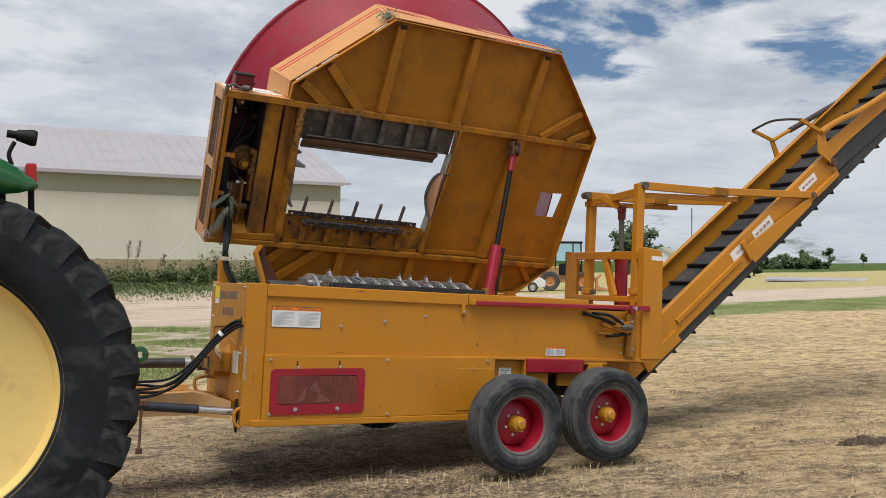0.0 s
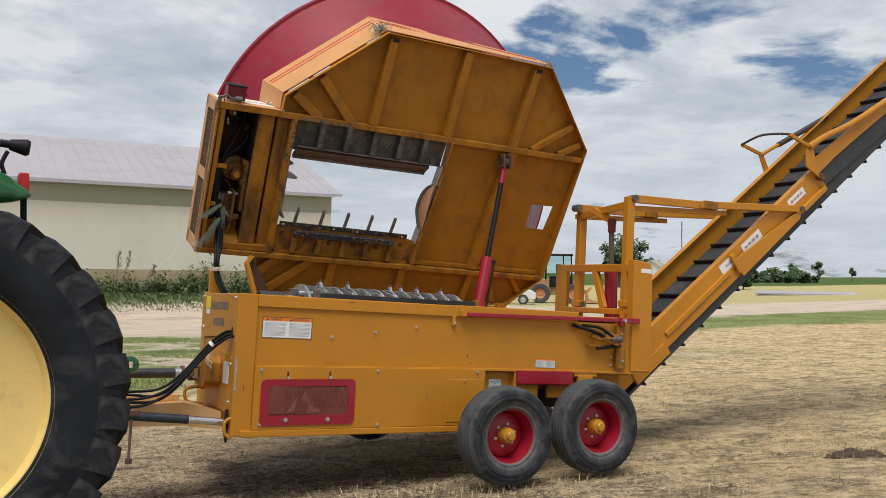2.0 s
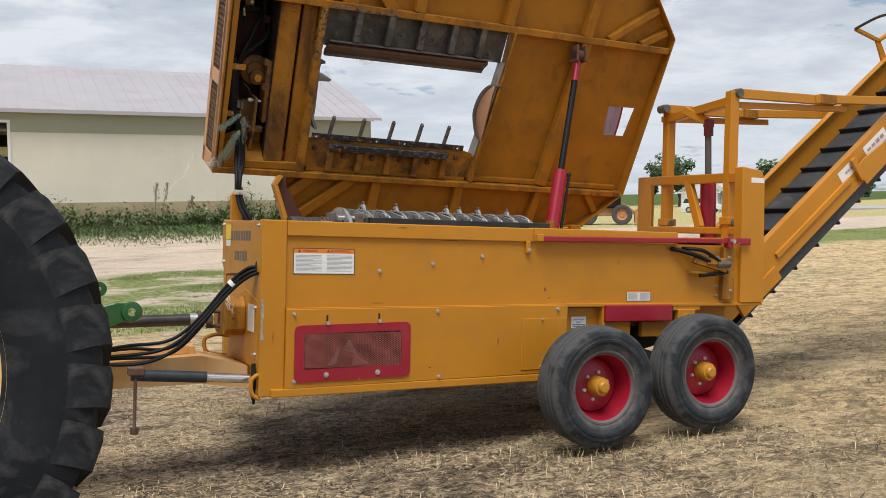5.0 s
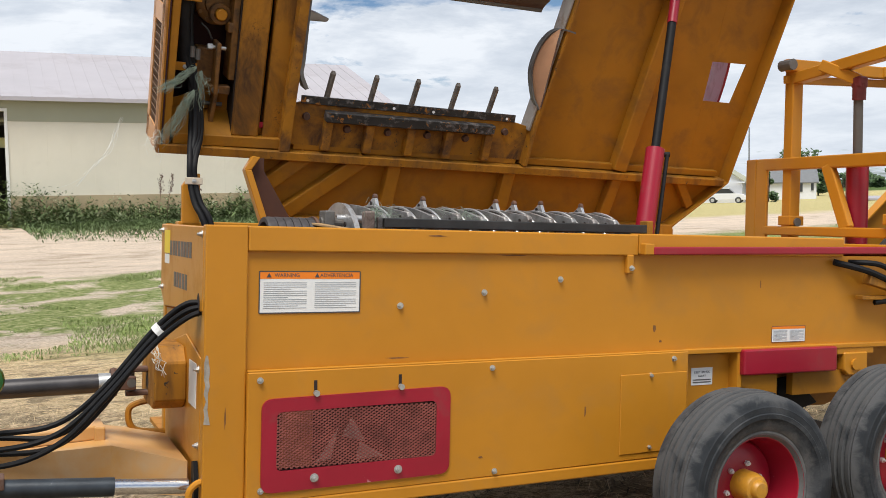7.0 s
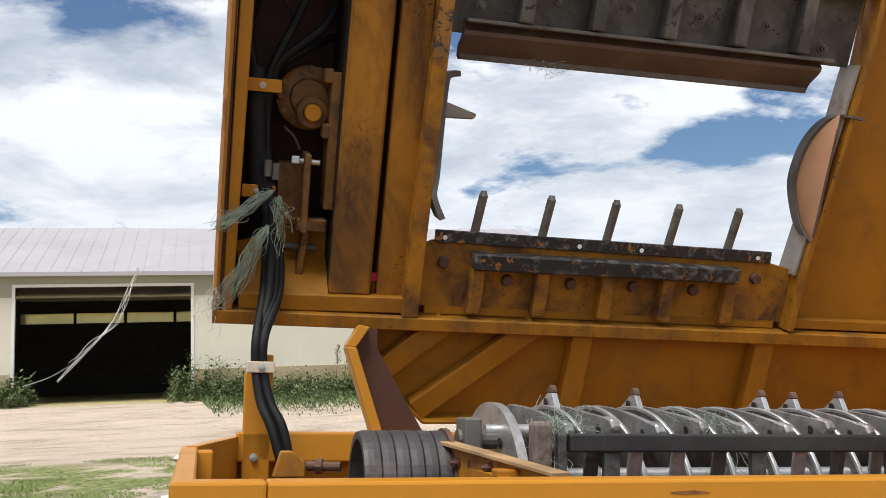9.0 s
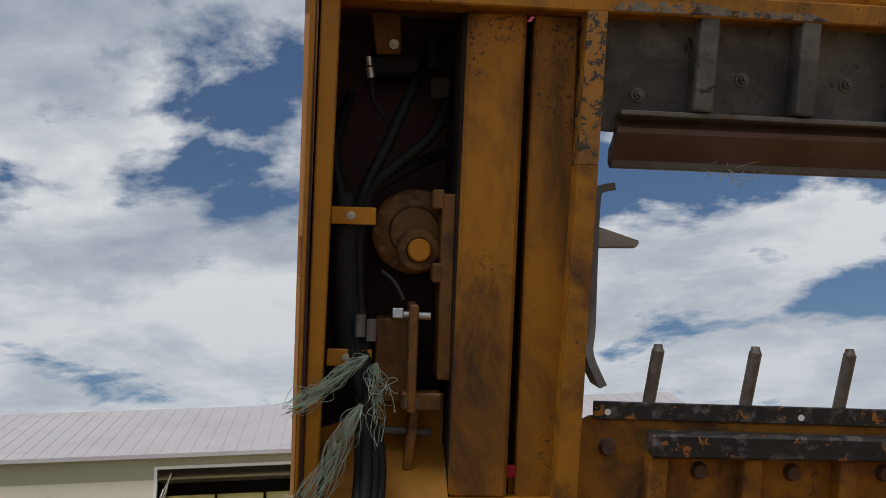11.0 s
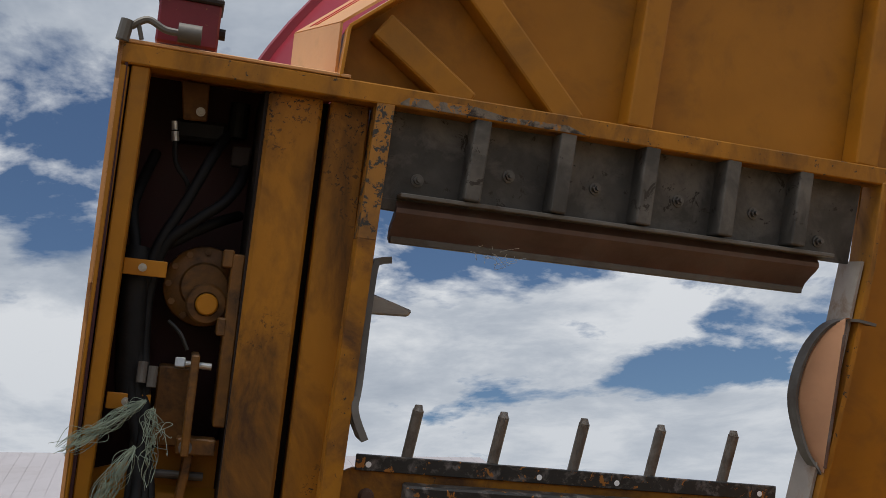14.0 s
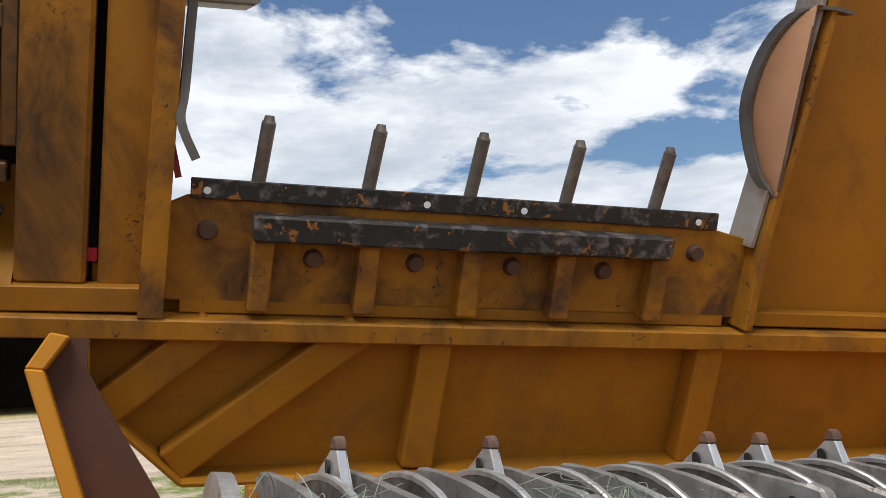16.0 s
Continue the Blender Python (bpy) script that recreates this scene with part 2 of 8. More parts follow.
BARK = material("bark", (0.10, 0.075, 0.05), 0.9, vary=0.3, scale=8)
HOUSE_WHITE = material("white siding", (0.72, 0.73, 0.75), 0.6, vary=0.04, bump=0)
HOUSE_ROOF = material("grey shingles", (0.16, 0.165, 0.17), 0.8, vary=0.1, bump=0)
GLASS_DARK = material("dark window glass", (0.03, 0.035, 0.04), 0.1, vary=0.1, bump=0, spec=0.8)

# ---------------------------------------------------------------- mesh helpers
def part(name, bm, mat, parent=None, label="", smooth=False):
    """Links a bmesh as one mesh object, under a thing or a part if one is given."""
    bmesh.ops.recalc_face_normals(bm, faces=bm.faces[:])
    me = bpy.data.meshes.new(name)
    bm.to_mesh(me)
    bm.free()
    me.materials.append(mat)
    if smooth:
        for p in me.polygons:
            p.use_smooth = True
        if smooth != "all":
            me.set_sharp_from_angle(angle=radians(35))
    ob = new(name, me)
    if parent is not None:
        ob.parent = parent
    if label:
        tagged(ob, label)
    return ob


def thing(name, label, category, m=None, group=""):
    ob = new(name)
    if m is not None:
        ob.matrix_basis = m
    ob.empty_display_size = 0.2
    return tagged(ob, label, category, group)


def bm_new():
    return bmesh.new()


def block(bm, x0, x1, y0, y1, z0, z1, bevel=0.0, m=None):
    r = bmesh.ops.create_cube(bm, size=1.0)
    vs = r["verts"]
    bmesh.ops.scale(bm, vec=(abs(x1 - x0), abs(y1 - y0), abs(z1 - z0)), verts=vs)
    bmesh.ops.translate(bm, vec=((x0 + x1) / 2, (y0 + y1) / 2, (z0 + z1) / 2), verts=vs)
    if bevel:
        es = list({e for v in vs for e in v.link_edges})
        r = bmesh.ops.bevel(bm, geom=es, offset=bevel, segments=2, affect="EDGES", profile=0.5)
        vs = list({v for f in r["faces"] for v in f.verts} | {v for v in vs if v.is_valid})
    if m is not None:
        bmesh.ops.transform(bm, matrix=m, verts=[v for v in vs if v.is_valid])
    return vs


def axes_at(p, q, up=(0, 0, 1)):
    p, q = Vector(p), Vector(q)
    d = (q - p).normalized()
    s = d.cross(Vector(up))
    if s.length < 1e-4:
        s = d.cross(Vector((1, 0, 0)))
    s.normalize()
    u = s.cross(d)
    return d, s, u


def beam(bm, p, q, wide, high, up=(0, 0, 1), bevel=0.004):
    """A bar of that section from p to q; high is measured along up."""
    d, s, u = axes_at(p, q, up)
    n = (Vector(q) - Vector(p)).length
    m = Matrix.Translation((Vector(p) + Vector(q)) / 2) @ Matrix((d, s, u)).transposed().to_4x4()
    return block(bm, -n / 2, n / 2, -wide / 2, wide / 2, -high / 2, high / 2, bevel, m)


def rod(bm, p, q, r, seg=16, r2=None):
    d, s, u = axes_at(p, q)
    a, b = Vector(p), Vector(q)
    r2 = r if r2 is None else r2
    ring = [[bm.verts.new(c + (s * math.cos(k * 2 * math.pi / seg) + u * math.sin(k * 2 * math.pi / seg)) * rr) for k in range(seg)] for c, rr in ((a, r), (b, r2))]
    for k in range(seg):
        bm.faces.new((ring[0][k], ring[0][(k + 1) % seg], ring[1][(k + 1) % seg], ring[1][k]))
    bm.faces.new(ring[0][::-1])
    bm.faces.new(ring[1])


def tube(bm, pts, r, seg=8, taper=1.0):
    """A round hose or bar through points, smoothed by a spline."""
    P = [Vector(p) for p in pts]
    path = []
    for i in range(len(P) - 1):
        a, b, c, d = P[max(i - 1, 0)], P[i], P[i + 1], P[min(i + 2, len(P) - 1)]
        steps = 6 if len(P) > 2 else 1
        for k in range(steps):
            t = k / steps
            path.append(0.5 * ((2 * b) + (c - a) * t + (2 * a - 5 * b + 4 * c - d) * t * t + (3 * b - a - 3 * c + d) * t ** 3))
    path.append(P[-1])
    last, first = None, None
    side = None
    for i, c in enumerate(path):
        d = (path[min(i + 1, len(path) - 1)] - path[max(i - 1, 0)]).normalized()
        if side is None:
            side = d.orthogonal().normalized()
        side = (side - d * side.dot(d)).normalized()
        u = d.cross(side)
        rr = r * (1 + (taper - 1) * i / (len(path) - 1))
        ring = [bm.verts.new(c + (side * math.cos(k * 2 * math.pi / seg) + u * math.sin(k * 2 * math.pi / seg)) * rr) for k in range(seg)]
        if last:
            for k in range(seg):
                bm.faces.new((last[k], last[(k + 1) % seg], ring[(k + 1) % seg], ring[k]))
        else:
            first = ring
        last = ring
    bm.faces.new(first[::-1])
    bm.faces.new(last)


def lathe(bm, profile, seg=32, m=None, closed=False):
    """Turns (radius, along) pairs about the y axis."""
    rings = []
    for r, a in profile:
        if r < 1e-5:
            rings.append([bm.verts.new((0, a, 0))])
        else:
            rings.append([bm.verts.new((r * math.cos(k * 2 * math.pi / seg), a, r * math.sin(k * 2 * math.pi / seg))) for k in range(seg)])
    if closed:
        rings.append(rings[0])
    for p, q in zip(rings, rings[1:]):
        for k in range(seg):
            k2 = (k + 1) % seg
            if len(p) == 1 and len(q) == 1:
                continue
            if len(p) == 1:
                bm.faces.new((p[0], q[k2], q[k]))
            elif len(q) == 1:
                bm.faces.new((p[k], p[k2], q[0]))
            else:
                bm.faces.new((p[k], p[k2], q[k2], q[k]))
    if m is not None:
        bmesh.ops.transform(bm, matrix=m, verts=list({v for r in rings for v in r}))


def slab(bm, outline, a0, a1, to3, bevel=0.0):
    """A plate with that outline, between the depths a0 and a1; to3(u, v, a) gives the place."""
    lo = [bm.verts.new(to3(u, v, a0)) for u, v in outline]
    hi = [bm.verts.new(to3(u, v, a1)) for u, v in outline]
    n = len(outline)
    fs = [bm.faces.new(lo[::-1]), bm.faces.new(hi)]
    for k in range(n):
        fs.append(bm.faces.new((lo[k], lo[(k + 1) % n], hi[(k + 1) % n], hi[k])))
    if bevel:
        bmesh.ops.bevel(bm, geom=list({e for f in fs for e in f.edges}), offset=bevel, segments=1, affect="EDGES")


def side_plane(u, v, a):      # a plate in the grinder's long side: u along, v up, a outwards
    return Vector((u, -a, v))


def front_plane(u, v, a):     # in its front: u across, v up, a forwards
    return Vector((-a, u, v))


def bolt(bm, c, out, r=0.011, h=0.012):
    c, out = Vector(c), Vector(out).normalized()
    rod(bm, c - out * 0.003, c + out * 0.003, r * 1.12, 16)
    rod(bm, c + out * 0.002, c + out * h, r * 0.80, 6)
    rod(bm, c + out * (h - 0.001), c + out * h * 1.6, r * 0.42, 8)


# ---------------------------------------------------------------- ground
def local_height(x, y):
    p = -0.0450 + 0.0209 * x - 0.0258 * y
    return 0.32 * math.tanh(p / 0.32)


def ground_height(x, y):
    z = local_height(x, y)
    far = min(1.0, max(0.0, (y - 26) / 12.0))
    z += (0.45 - z) * far * far * (3 - 2 * far) * min(1.0, max(0.0, (30 - x) / 10.0))
    r = math.hypot(x - 1, y + 1)
    if r > 150:
        z += 6.0 * min(1.0, (r - 150) / 900.0) * (0.55 + 0.45 * noise.noise((x * 0.002, y * 0.002, 0.3)))
    if r < 40:
        z += 0.02 * noise.noise((x * 0.9, y * 0.9, 1.0)) + 0.010 * noise.noise((x * 3.1, y * 3.1, 5.0))
    return z


def ground_material():
    m = bpy.data.materials.new("stubble, grass and gravel ground")
    m.use_nodes = True
    t = m.node_tree
    bsdf = t.nodes["Principled BSDF"]
    pos = t.nodes.new("ShaderNodeTexCoord").outputs["Object"]
    s = t.nodes.new("ShaderNodeSeparateXYZ")
    t.links.new(pos, s.inputs[0])
    # dry stubble with trodden litter
    fine = noise_tex(t, pos, 15.0, 9.0, 0.8, 1.2)
    mid = noise_tex(t, pos, 2.6, 9.0, 0.72, 0.6)
    big = noise_tex(t, pos, 0.28, 4.0, 0.55)
    straw = ramp(t, fine, [(0.40, (0.13, 0.096, 0.060)), (0.48, (0.54, 0.405, 0.255)), (0.60, (0.92, 0.74, 0.50))])
    litter = ramp(t, fine, [(0.41, (0.060, 0.046, 0.033)), (0.50, (0.35, 0.26, 0.175)), (0.62, (0.80, 0.66, 0.49))])
    near_f = ramp(t, math_node(t, "ADD", mid, math_node(t, "MULTIPLY", math_node(t, "SUBTRACT", big, 0.5), 0.8)), grey(0.40, 0.54))
    field = mixed(t, near_f, litter, straw)
    smear = t.nodes.new("ShaderNodeMapping")
    smear.inputs["Scale"].default_value = (0.55, 1.0, 1)
    smear.inputs["Rotation"].default_value = (0, 0, 0.35)
    t.links.new(pos, smear.inputs[0])
    rotten = ramp(t, math_node(t, "ADD", noise_tex(t, smear.outputs[0], 3.4, 10.0, 0.78, 0.9), math_node(t, "MULTIPLY", math_node(t, "SUBTRACT", mid, 0.5), 0.5)), grey(0.50, 0.575, 0, 0.9))
    field = mixed(t, rotten, field, ramp(t, fine, [(0.38, (0.045, 0.034, 0.025)), (0.52, (0.16, 0.125, 0.09)), (0.66, (0.42, 0.34, 0.24))]))
    golden = ramp(t, noise_tex(t, smear.outputs[0], 5.5, 10.0, 0.8, 0.5), [(0.38, (0.26, 0.175, 0.09)), (0.47, (0.74, 0.53, 0.27)), (0.60, (1.0, 0.80, 0.46))])
    away = math_node(t, "ADD", math_node(t, "MULTIPLY", s.outputs[0], 0.11), math_node(t, "MULTIPLY", s.outputs[1], 0.06))
    away = math_node(t, "ADD", away, math_node(t, "MULTIPLY", math_node(t, "SUBTRACT", big, 0.5), 1.2))
    field = mixed(t, ramp(t, away, grey(0.08, 0.52)), field, mixed(t, math_node(t, "MULTIPLY", rotten, 0.7), mixed(t, 0.35, golden, straw), (0.15, 0.11, 0.075)))
    green = ramp(t, noise_tex(t, pos, 7.0, 9.0, 0.75), [(0.36, (0.09, 0.125, 0.032)), (0.5, (0.22, 0.26, 0.085)), (0.66, (0.50, 0.45, 0.26))])
    gravel = ramp(t, noise_tex(t, pos, 22.0, 7.0, 0.75), [(0.34, (0.34, 0.265, 0.195)), (0.5, (0.62, 0.51, 0.405)), (0.66, (0.80, 0.69, 0.57))])
    stripe = t.nodes.new("ShaderNodeMapping")
    stripe.inputs["Scale"].default_value = (0.35, 1.1, 1)
    t.links.new(pos, stripe.inputs[0])
    track = ramp(t, noise_tex(t, stripe.outputs[0], 1.0, 9.0, 0.72, 0.6), [(0.36, (0.66, 0.62, 0.57)), (0.47, (0.96, 0.95, 0.94)), (0.62, (1.1, 1.08, 1.05))])
    gravel = mixed(t, 1.0, gravel, track, "MULTIPLY")
    bare = mixed(t, ramp(t, noise_tex(t, pos, 0.55, 6.0, 0.65, 0.5), grey(0.43, 0.52)), gravel, green)
    wob = math_node(t, "ADD", s.outputs[1], math_node(t, "MULTIPLY", math_node(t, "SUBTRACT", noise_tex(t, pos, 0.16, 5.0, 0.6), 0.5), 9.0))
    col = mixed(t, ramp(t, math_node(t, "DIVIDE", wob, 40.0), grey(0.20, 0.27)), field, bare)      # patchy grass from about 9 m
    right = ramp(t, math_node(t, "DIVIDE", s.outputs[0], 40.0), grey(0.28, 0.40))
    strip = mixed(t, ramp(t, math_node(t, "DIVIDE", wob, 40.0), grey(0.42, 0.48)), field, green)
    col = mixed(t, right, col, strip)
    wob = math_node(t, "SUBTRACT", wob, math_node(t, "MULTIPLY", right, 5.5))
    col = mixed(t, ramp(t, math_node(t, "DIVIDE", wob, 40.0), grey(0.50, 0.55)), col, gravel)
    col = mixed(t, ramp(t, math_node(t, "DIVIDE", wob, 100.0), grey(0.36, 0.40)), col, mixed(t, 0.42, green, golden))
    col = mixed(t, ramp(t, math_node(t, "DIVIDE", wob, 400.0), grey(0.33, 0.36)), col, ramp(t, big, [(0.3, (0.06, 0.10, 0.025)), (0.7, (0.10, 0.14, 0.04))]))
    t.links.new(col, bsdf.inputs["Base Color"])
    bsdf.inputs["Roughness"].default_value = 0.95
    bsdf.inputs["Specular IOR Level"].default_value = 0.1
    b = t.nodes.new("ShaderNodeBump")
    b.inputs["Strength"].default_value, b.inputs["Distance"].default_value = 1.0, 0.05
    t.links.new(math_node(t, "ADD", fine, math_node(t, "MULTIPLY", mid, 1.5)), b.inputs["Height"])
    t.links.new(b.outputs[0], bsdf.inputs["Normal"])
    return m


def build_ground():
    axis = [0.0]
    while axis[-1] < 2600:
        axis.append(axis[-1] + max(0.22, axis[-1] * 0.07))
    axis = [-a for a in axis[:0:-1]] + axis
    n = len(axis)
    verts = [(x + 1.0, y - 1.0, ground_height(x + 1.0, y - 1.0)) for y in axis for x in axis]
    faces = [(j * n + i, j * n + i + 1, (j + 1) * n + i + 1, (j + 1) * n + i) for j in range(n - 1) for i in range(n - 1)]
    me = bpy.data.meshes.new("ground")
    me.from_pydata(verts, [], faces)
    me.materials.append(ground_material())
    for p in me.polygons:
        p.use_smooth = True
    return tagged(new("ground", me), "dry straw stubble field with grass patches and a gravel yard", "ground", kind="structure")


build_ground()


# ---------------------------------------------------------------- barn
def build_barn():
    barn = thing("barn", "long cream metal shed with pale roof and open doorway", "barn", pose(0, 40, 0.3))
    x0, x1, depth, eave, ridge = -46.0, 16.5, 14.0, 5.42, 8.15
    dx0, dx1, dtop = -7.12, -0.29, 4.86
    band, foot = 4.46, 1.38
    for a, b, zlo, zhi in ((x0, dx0, foot, band), (dx1, x1, foot, band)):
        bm = bm_new()
        block(bm, a, b, 0, 0.15, zlo, zhi)
        part("wall", bm, BARN_WALL, barn)
    for b in ((x0, x0 + 0.15, 0.15, depth, foot, eave), (x1 - 0.15, x1, 0.15, depth, foot, band), (x0, -9.0, depth - 0.15, depth, 0, eave), (3.9, x1, depth - 0.15, depth, 0, eave), (-9.0, 3.9, depth - 0.15, depth, 0, 4.0), (-9.0, 3.9, depth - 0.15, depth, 4.55, eave)):
        bm = bm_new()
        block(bm, *b)
        part("wall", bm, BARN_WALL, barn)
    bm = bm_new()
    for a, b in ((x0, dx0), (dx1, x1)):
        block(bm, a, b, -0.02, 0.13, band, eave)
    block(bm, dx0, dx1, -0.02, 0.13, dtop, eave)
    block(bm, x1 - 0.14, x1 + 0.01, 0.13, depth, band, eave)
    slab(bm, [(0, eave), (depth, eave), (depth / 2, ridge - 0.1)], x1 - 0.15, x1, lambda u, v, a: Vector((a, u, v)))
    part("wall_band", bm, BARN_GREEN, barn, "grey-green upper cladding band")
    bm = bm_new()
    for a, b in ((x0, dx0), (dx1, x1)):
        block(bm, a, b, -0.03, 0.12, -0.6, foot)
    block(bm, x1 - 0.13, x1 + 0.02, 0.12, depth, -0.6, foot)
    part("footing", bm, BARN_BASE, barn)
    # vertical ribs of the cladding
    bm = bm_new()
    block(bm, -0.015, 0.015, -0.008, 0.0, foot + 0.02, band)
    rib = part("cladding_rib", bm, BARN_WALL, barn)
    rib.location.x = x0 + 0.4
    x = x0 + 1.32
    while x < x1 - 0.1:
        if not dx0 - 0.1 < x < dx1 + 0.1:
            ob = new("cladding_rib", rib.data)
            ob.parent = barn
            ob.location.x = x
        x += 0.92
    for s, name in ((-1, "roof"), (1, "roof")):
        bm = bm_new()
        ym, ye = depth / 2, (-0.5 if s < 0 else depth + 0.5)
        ze = eave - 0.10
        vs = [(x0 - 0.4, ye, ze), (x1 + 0.4, ye, ze), (x1 + 0.4, ym, ridge), (x0 - 0.4, ym, ridge)]
        up = [bm.verts.new((a, b, c + 0.12)) for a, b, c in vs]
        dn = [bm.verts.new(v) for v in vs]
        bm.faces.new(up)
        bm.faces.new(dn[::-1])
        for k in range(4):
            bm.faces.new((dn[k], dn[(k + 1) % 4], up[(k + 1) % 4], up[k]))
        roof = part(name, bm, BARN_ROOF, barn)
        bm = bm_new()
        x = x0
        while x < x1 and s < 0:
            beam(bm, (x, ye, ze + 0.13), (x, ym, ridge + 0.13), 0.05, 0.010, bevel=0)
            x += 0.6
        if s < 0:
            part("roof_rib", bm, BARN_ROOF, roof)
    bm = bm_new()
    block(bm, dx0 - 0.12, dx0, -0.06, 0.16, -0.3, dtop + 0.12)
    block(bm, dx1, dx1 + 0.12, -0.06, 0.16, -0.3, dtop + 0.12)
    block(bm, dx0, dx1, -0.06, 0.16, dtop, dtop + 0.12)
    part("door_frame", bm, BARN_TRIM, barn, "white doorway trim")
    bm = bm_new()
    block(bm, x0, x1, -0.53, -0.49, eave - 0.15, eave - 0.03)
    part("eave_trim", bm, BARN_ROOF, barn)
    # the inside, dimmed by near-black colour: floor, back wall, row of light panels
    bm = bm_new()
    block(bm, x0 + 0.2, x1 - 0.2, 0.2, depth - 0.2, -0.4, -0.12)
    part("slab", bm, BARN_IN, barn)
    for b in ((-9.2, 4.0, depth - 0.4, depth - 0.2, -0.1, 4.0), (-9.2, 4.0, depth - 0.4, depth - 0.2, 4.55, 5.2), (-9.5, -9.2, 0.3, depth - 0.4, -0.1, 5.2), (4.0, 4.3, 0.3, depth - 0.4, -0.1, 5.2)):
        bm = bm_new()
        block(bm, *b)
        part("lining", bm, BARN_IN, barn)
    for k in range(5):
        bm = bm_new()
        a = -9.0 + k * 2.6
        block(bm, a, a + 2.45, depth - 0.35, depth - 0.32, 4.0, 4.55)
        part("light_panel", bm, SKYLIGHT, barn, "translucent yellow light panel")
        bm = bm_new()
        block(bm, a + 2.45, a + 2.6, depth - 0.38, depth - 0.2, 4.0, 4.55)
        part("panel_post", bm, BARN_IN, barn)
    return barn


build_barn()

# ---------------------------------------------------------------- hay grinder
grinder = thing("hay_grinder", "ochre towed tub grinder, tub tilted up, on four red wheels", "farm machine", MACHINE)
WIDE, COVER = 1.65, 1.03          # the body's width, and that of its front cover
REAR = 3.95


def bolts(places, out, parent, r=0.011, h=0.012, mat=None):
    """Hexagon bolts with washers, each a part; out is the way they face."""
    for c in places:
        bm = bm_new()
        bolt(bm, c, out, r, h)
        part("bolt", bm, mat or BOLT, parent)


def build_body():
    # front corner post, top rim, recessed upper sheet, proud lower panel
    bm = bm_new()
    block(bm, -0.02, 0.135, 0.0, 0.06, 0.555, 1.625, 0.006)
    part("corner_post", bm, OCHRE, grinder)
    bm = bm_new()
    slab(bm, [(-0.01, COVER - 0.03), (0.02, COVER - 0.03), (0.16, WIDE), (0.13, WIDE)], 0.60, 1.63, lambda u, v, a: Vector((u, v, a)))
    block(bm, -0.01, 0.06, COVER - 0.06, COVER, 0.60, 1.62, 0.006)
    part("corner_post", bm, OCHRE, grinder)
    bm = bm_new()
    block(bm, 0.136, 1.874, -0.002, 0.075, 1.53, 1.624, 0.006)
    part("top_rim", bm, OCHRE, grinder)
    bm = bm_new()
    block(bm, 1.876, 3.11, -0.006, 0.075, 1.535, 1.628, 0.006)
    part("top_rim", bm, OCHRE, grinder)
    bm = bm_new()
    block(bm, 0.12, REAR - 0.2, 0.018, 0.03, 1.09, 1.54)
    block(bm, 0.12, REAR - 0.2, 0.03, 0.07, 1.085, 1.10)
    part("side_sheet", bm, OCHRE, grinder)
    bm = bm_new()
    slab(bm, [(0.136, 0.60), (2.15, 0.632), (2.15, 1.10), (0.136, 1.085)], -0.02, 0.022, side_plane, 0.004)
    # folded upper lip
    beam(bm, (0.136, -0.009, 1.088), (2.15, -0.009, 1.102), 0.020, 0.008, bevel=0.003)
    lower = part("lower_panel", bm, OCHRE, grinder)
    bm = bm_new()
    beam(bm, (0.05, 0.0, 0.575), (2.2, 0.0, 0.605), 0.05, 0.05, bevel=0.006)
    part("sill", bm, OCHRE, grinder)
    bm = bm_new()
    slab(bm, [(1.78, 0.655), (2.14, 0.66), (2.14, 1.012), (1.78, 1.008)], 0.022, 0.027, side_plane, 0.003)
    part("access_cover", bm, OCHRE, lower)
    bm = bm_new()
    block(bm, 2.15, 2.48, 0.06, 0.08, 0.60, 1.10)
    block(bm, 2.455, 2.485, 0.0, 0.08, 0.90, 1.10)
    part("inner_sheet", bm, OCHRE, grinder)
    bm = bm_new()
    block(bm, 2.470, 3.060, -0.03, 0.05, 0.975, 1.096, 0.008)
    part("fender_bar", bm, RED, grinder, "red painted bar above the wheels")
    bm = bm_new()
    block(bm, 3.09, 3.34, 0.0, 0.06, 1.05, 1.09, 0.004)
    slab(bm, [(3.13, 1.06), (3.29, 1.06), (3.29, 0.97), (3.26, 0.945), (3.16, 0.945), (3.13, 0.97)], -0.04, 0.01, side_plane, 0.006)
    rod(bm, (3.20, -0.022, 1.0), (3.20, 0.0, 1.0), 0.028, 14)
    part("bracket", bm, OCHRE, grinder)
    # bottom lip of the rear half
    bm = bm_new()
    block(bm, 2.15, REAR, -0.005, 0.07, 1.082, 1.105, 0.004)
    part("bottom_rim", bm, OCHRE, grinder)
    # far side; floor and bulkheads (dark inside of the mill) in shade-darkened ochre
    bm = bm_new()
    block(bm, 0.14, REAR - 0.2, WIDE - 0.03, WIDE, 0.62, 1.625)
    block(bm, 0.14, 2.6, WIDE - 0.08, WIDE + 0.02, 1.55, 1.645, 0.006)
    part("far_side", bm, OCHRE, grinder)
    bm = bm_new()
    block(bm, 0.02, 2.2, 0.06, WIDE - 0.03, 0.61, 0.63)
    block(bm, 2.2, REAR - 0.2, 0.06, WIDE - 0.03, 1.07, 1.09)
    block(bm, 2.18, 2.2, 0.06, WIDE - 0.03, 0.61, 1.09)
    part("belly_pan", bm, OCHRE_SHADED, grinder)
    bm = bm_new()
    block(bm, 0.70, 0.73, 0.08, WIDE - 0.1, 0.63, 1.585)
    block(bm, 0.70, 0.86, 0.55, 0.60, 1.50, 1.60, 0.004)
    part("bulkhead", bm, OCHRE_SHADED, grinder)
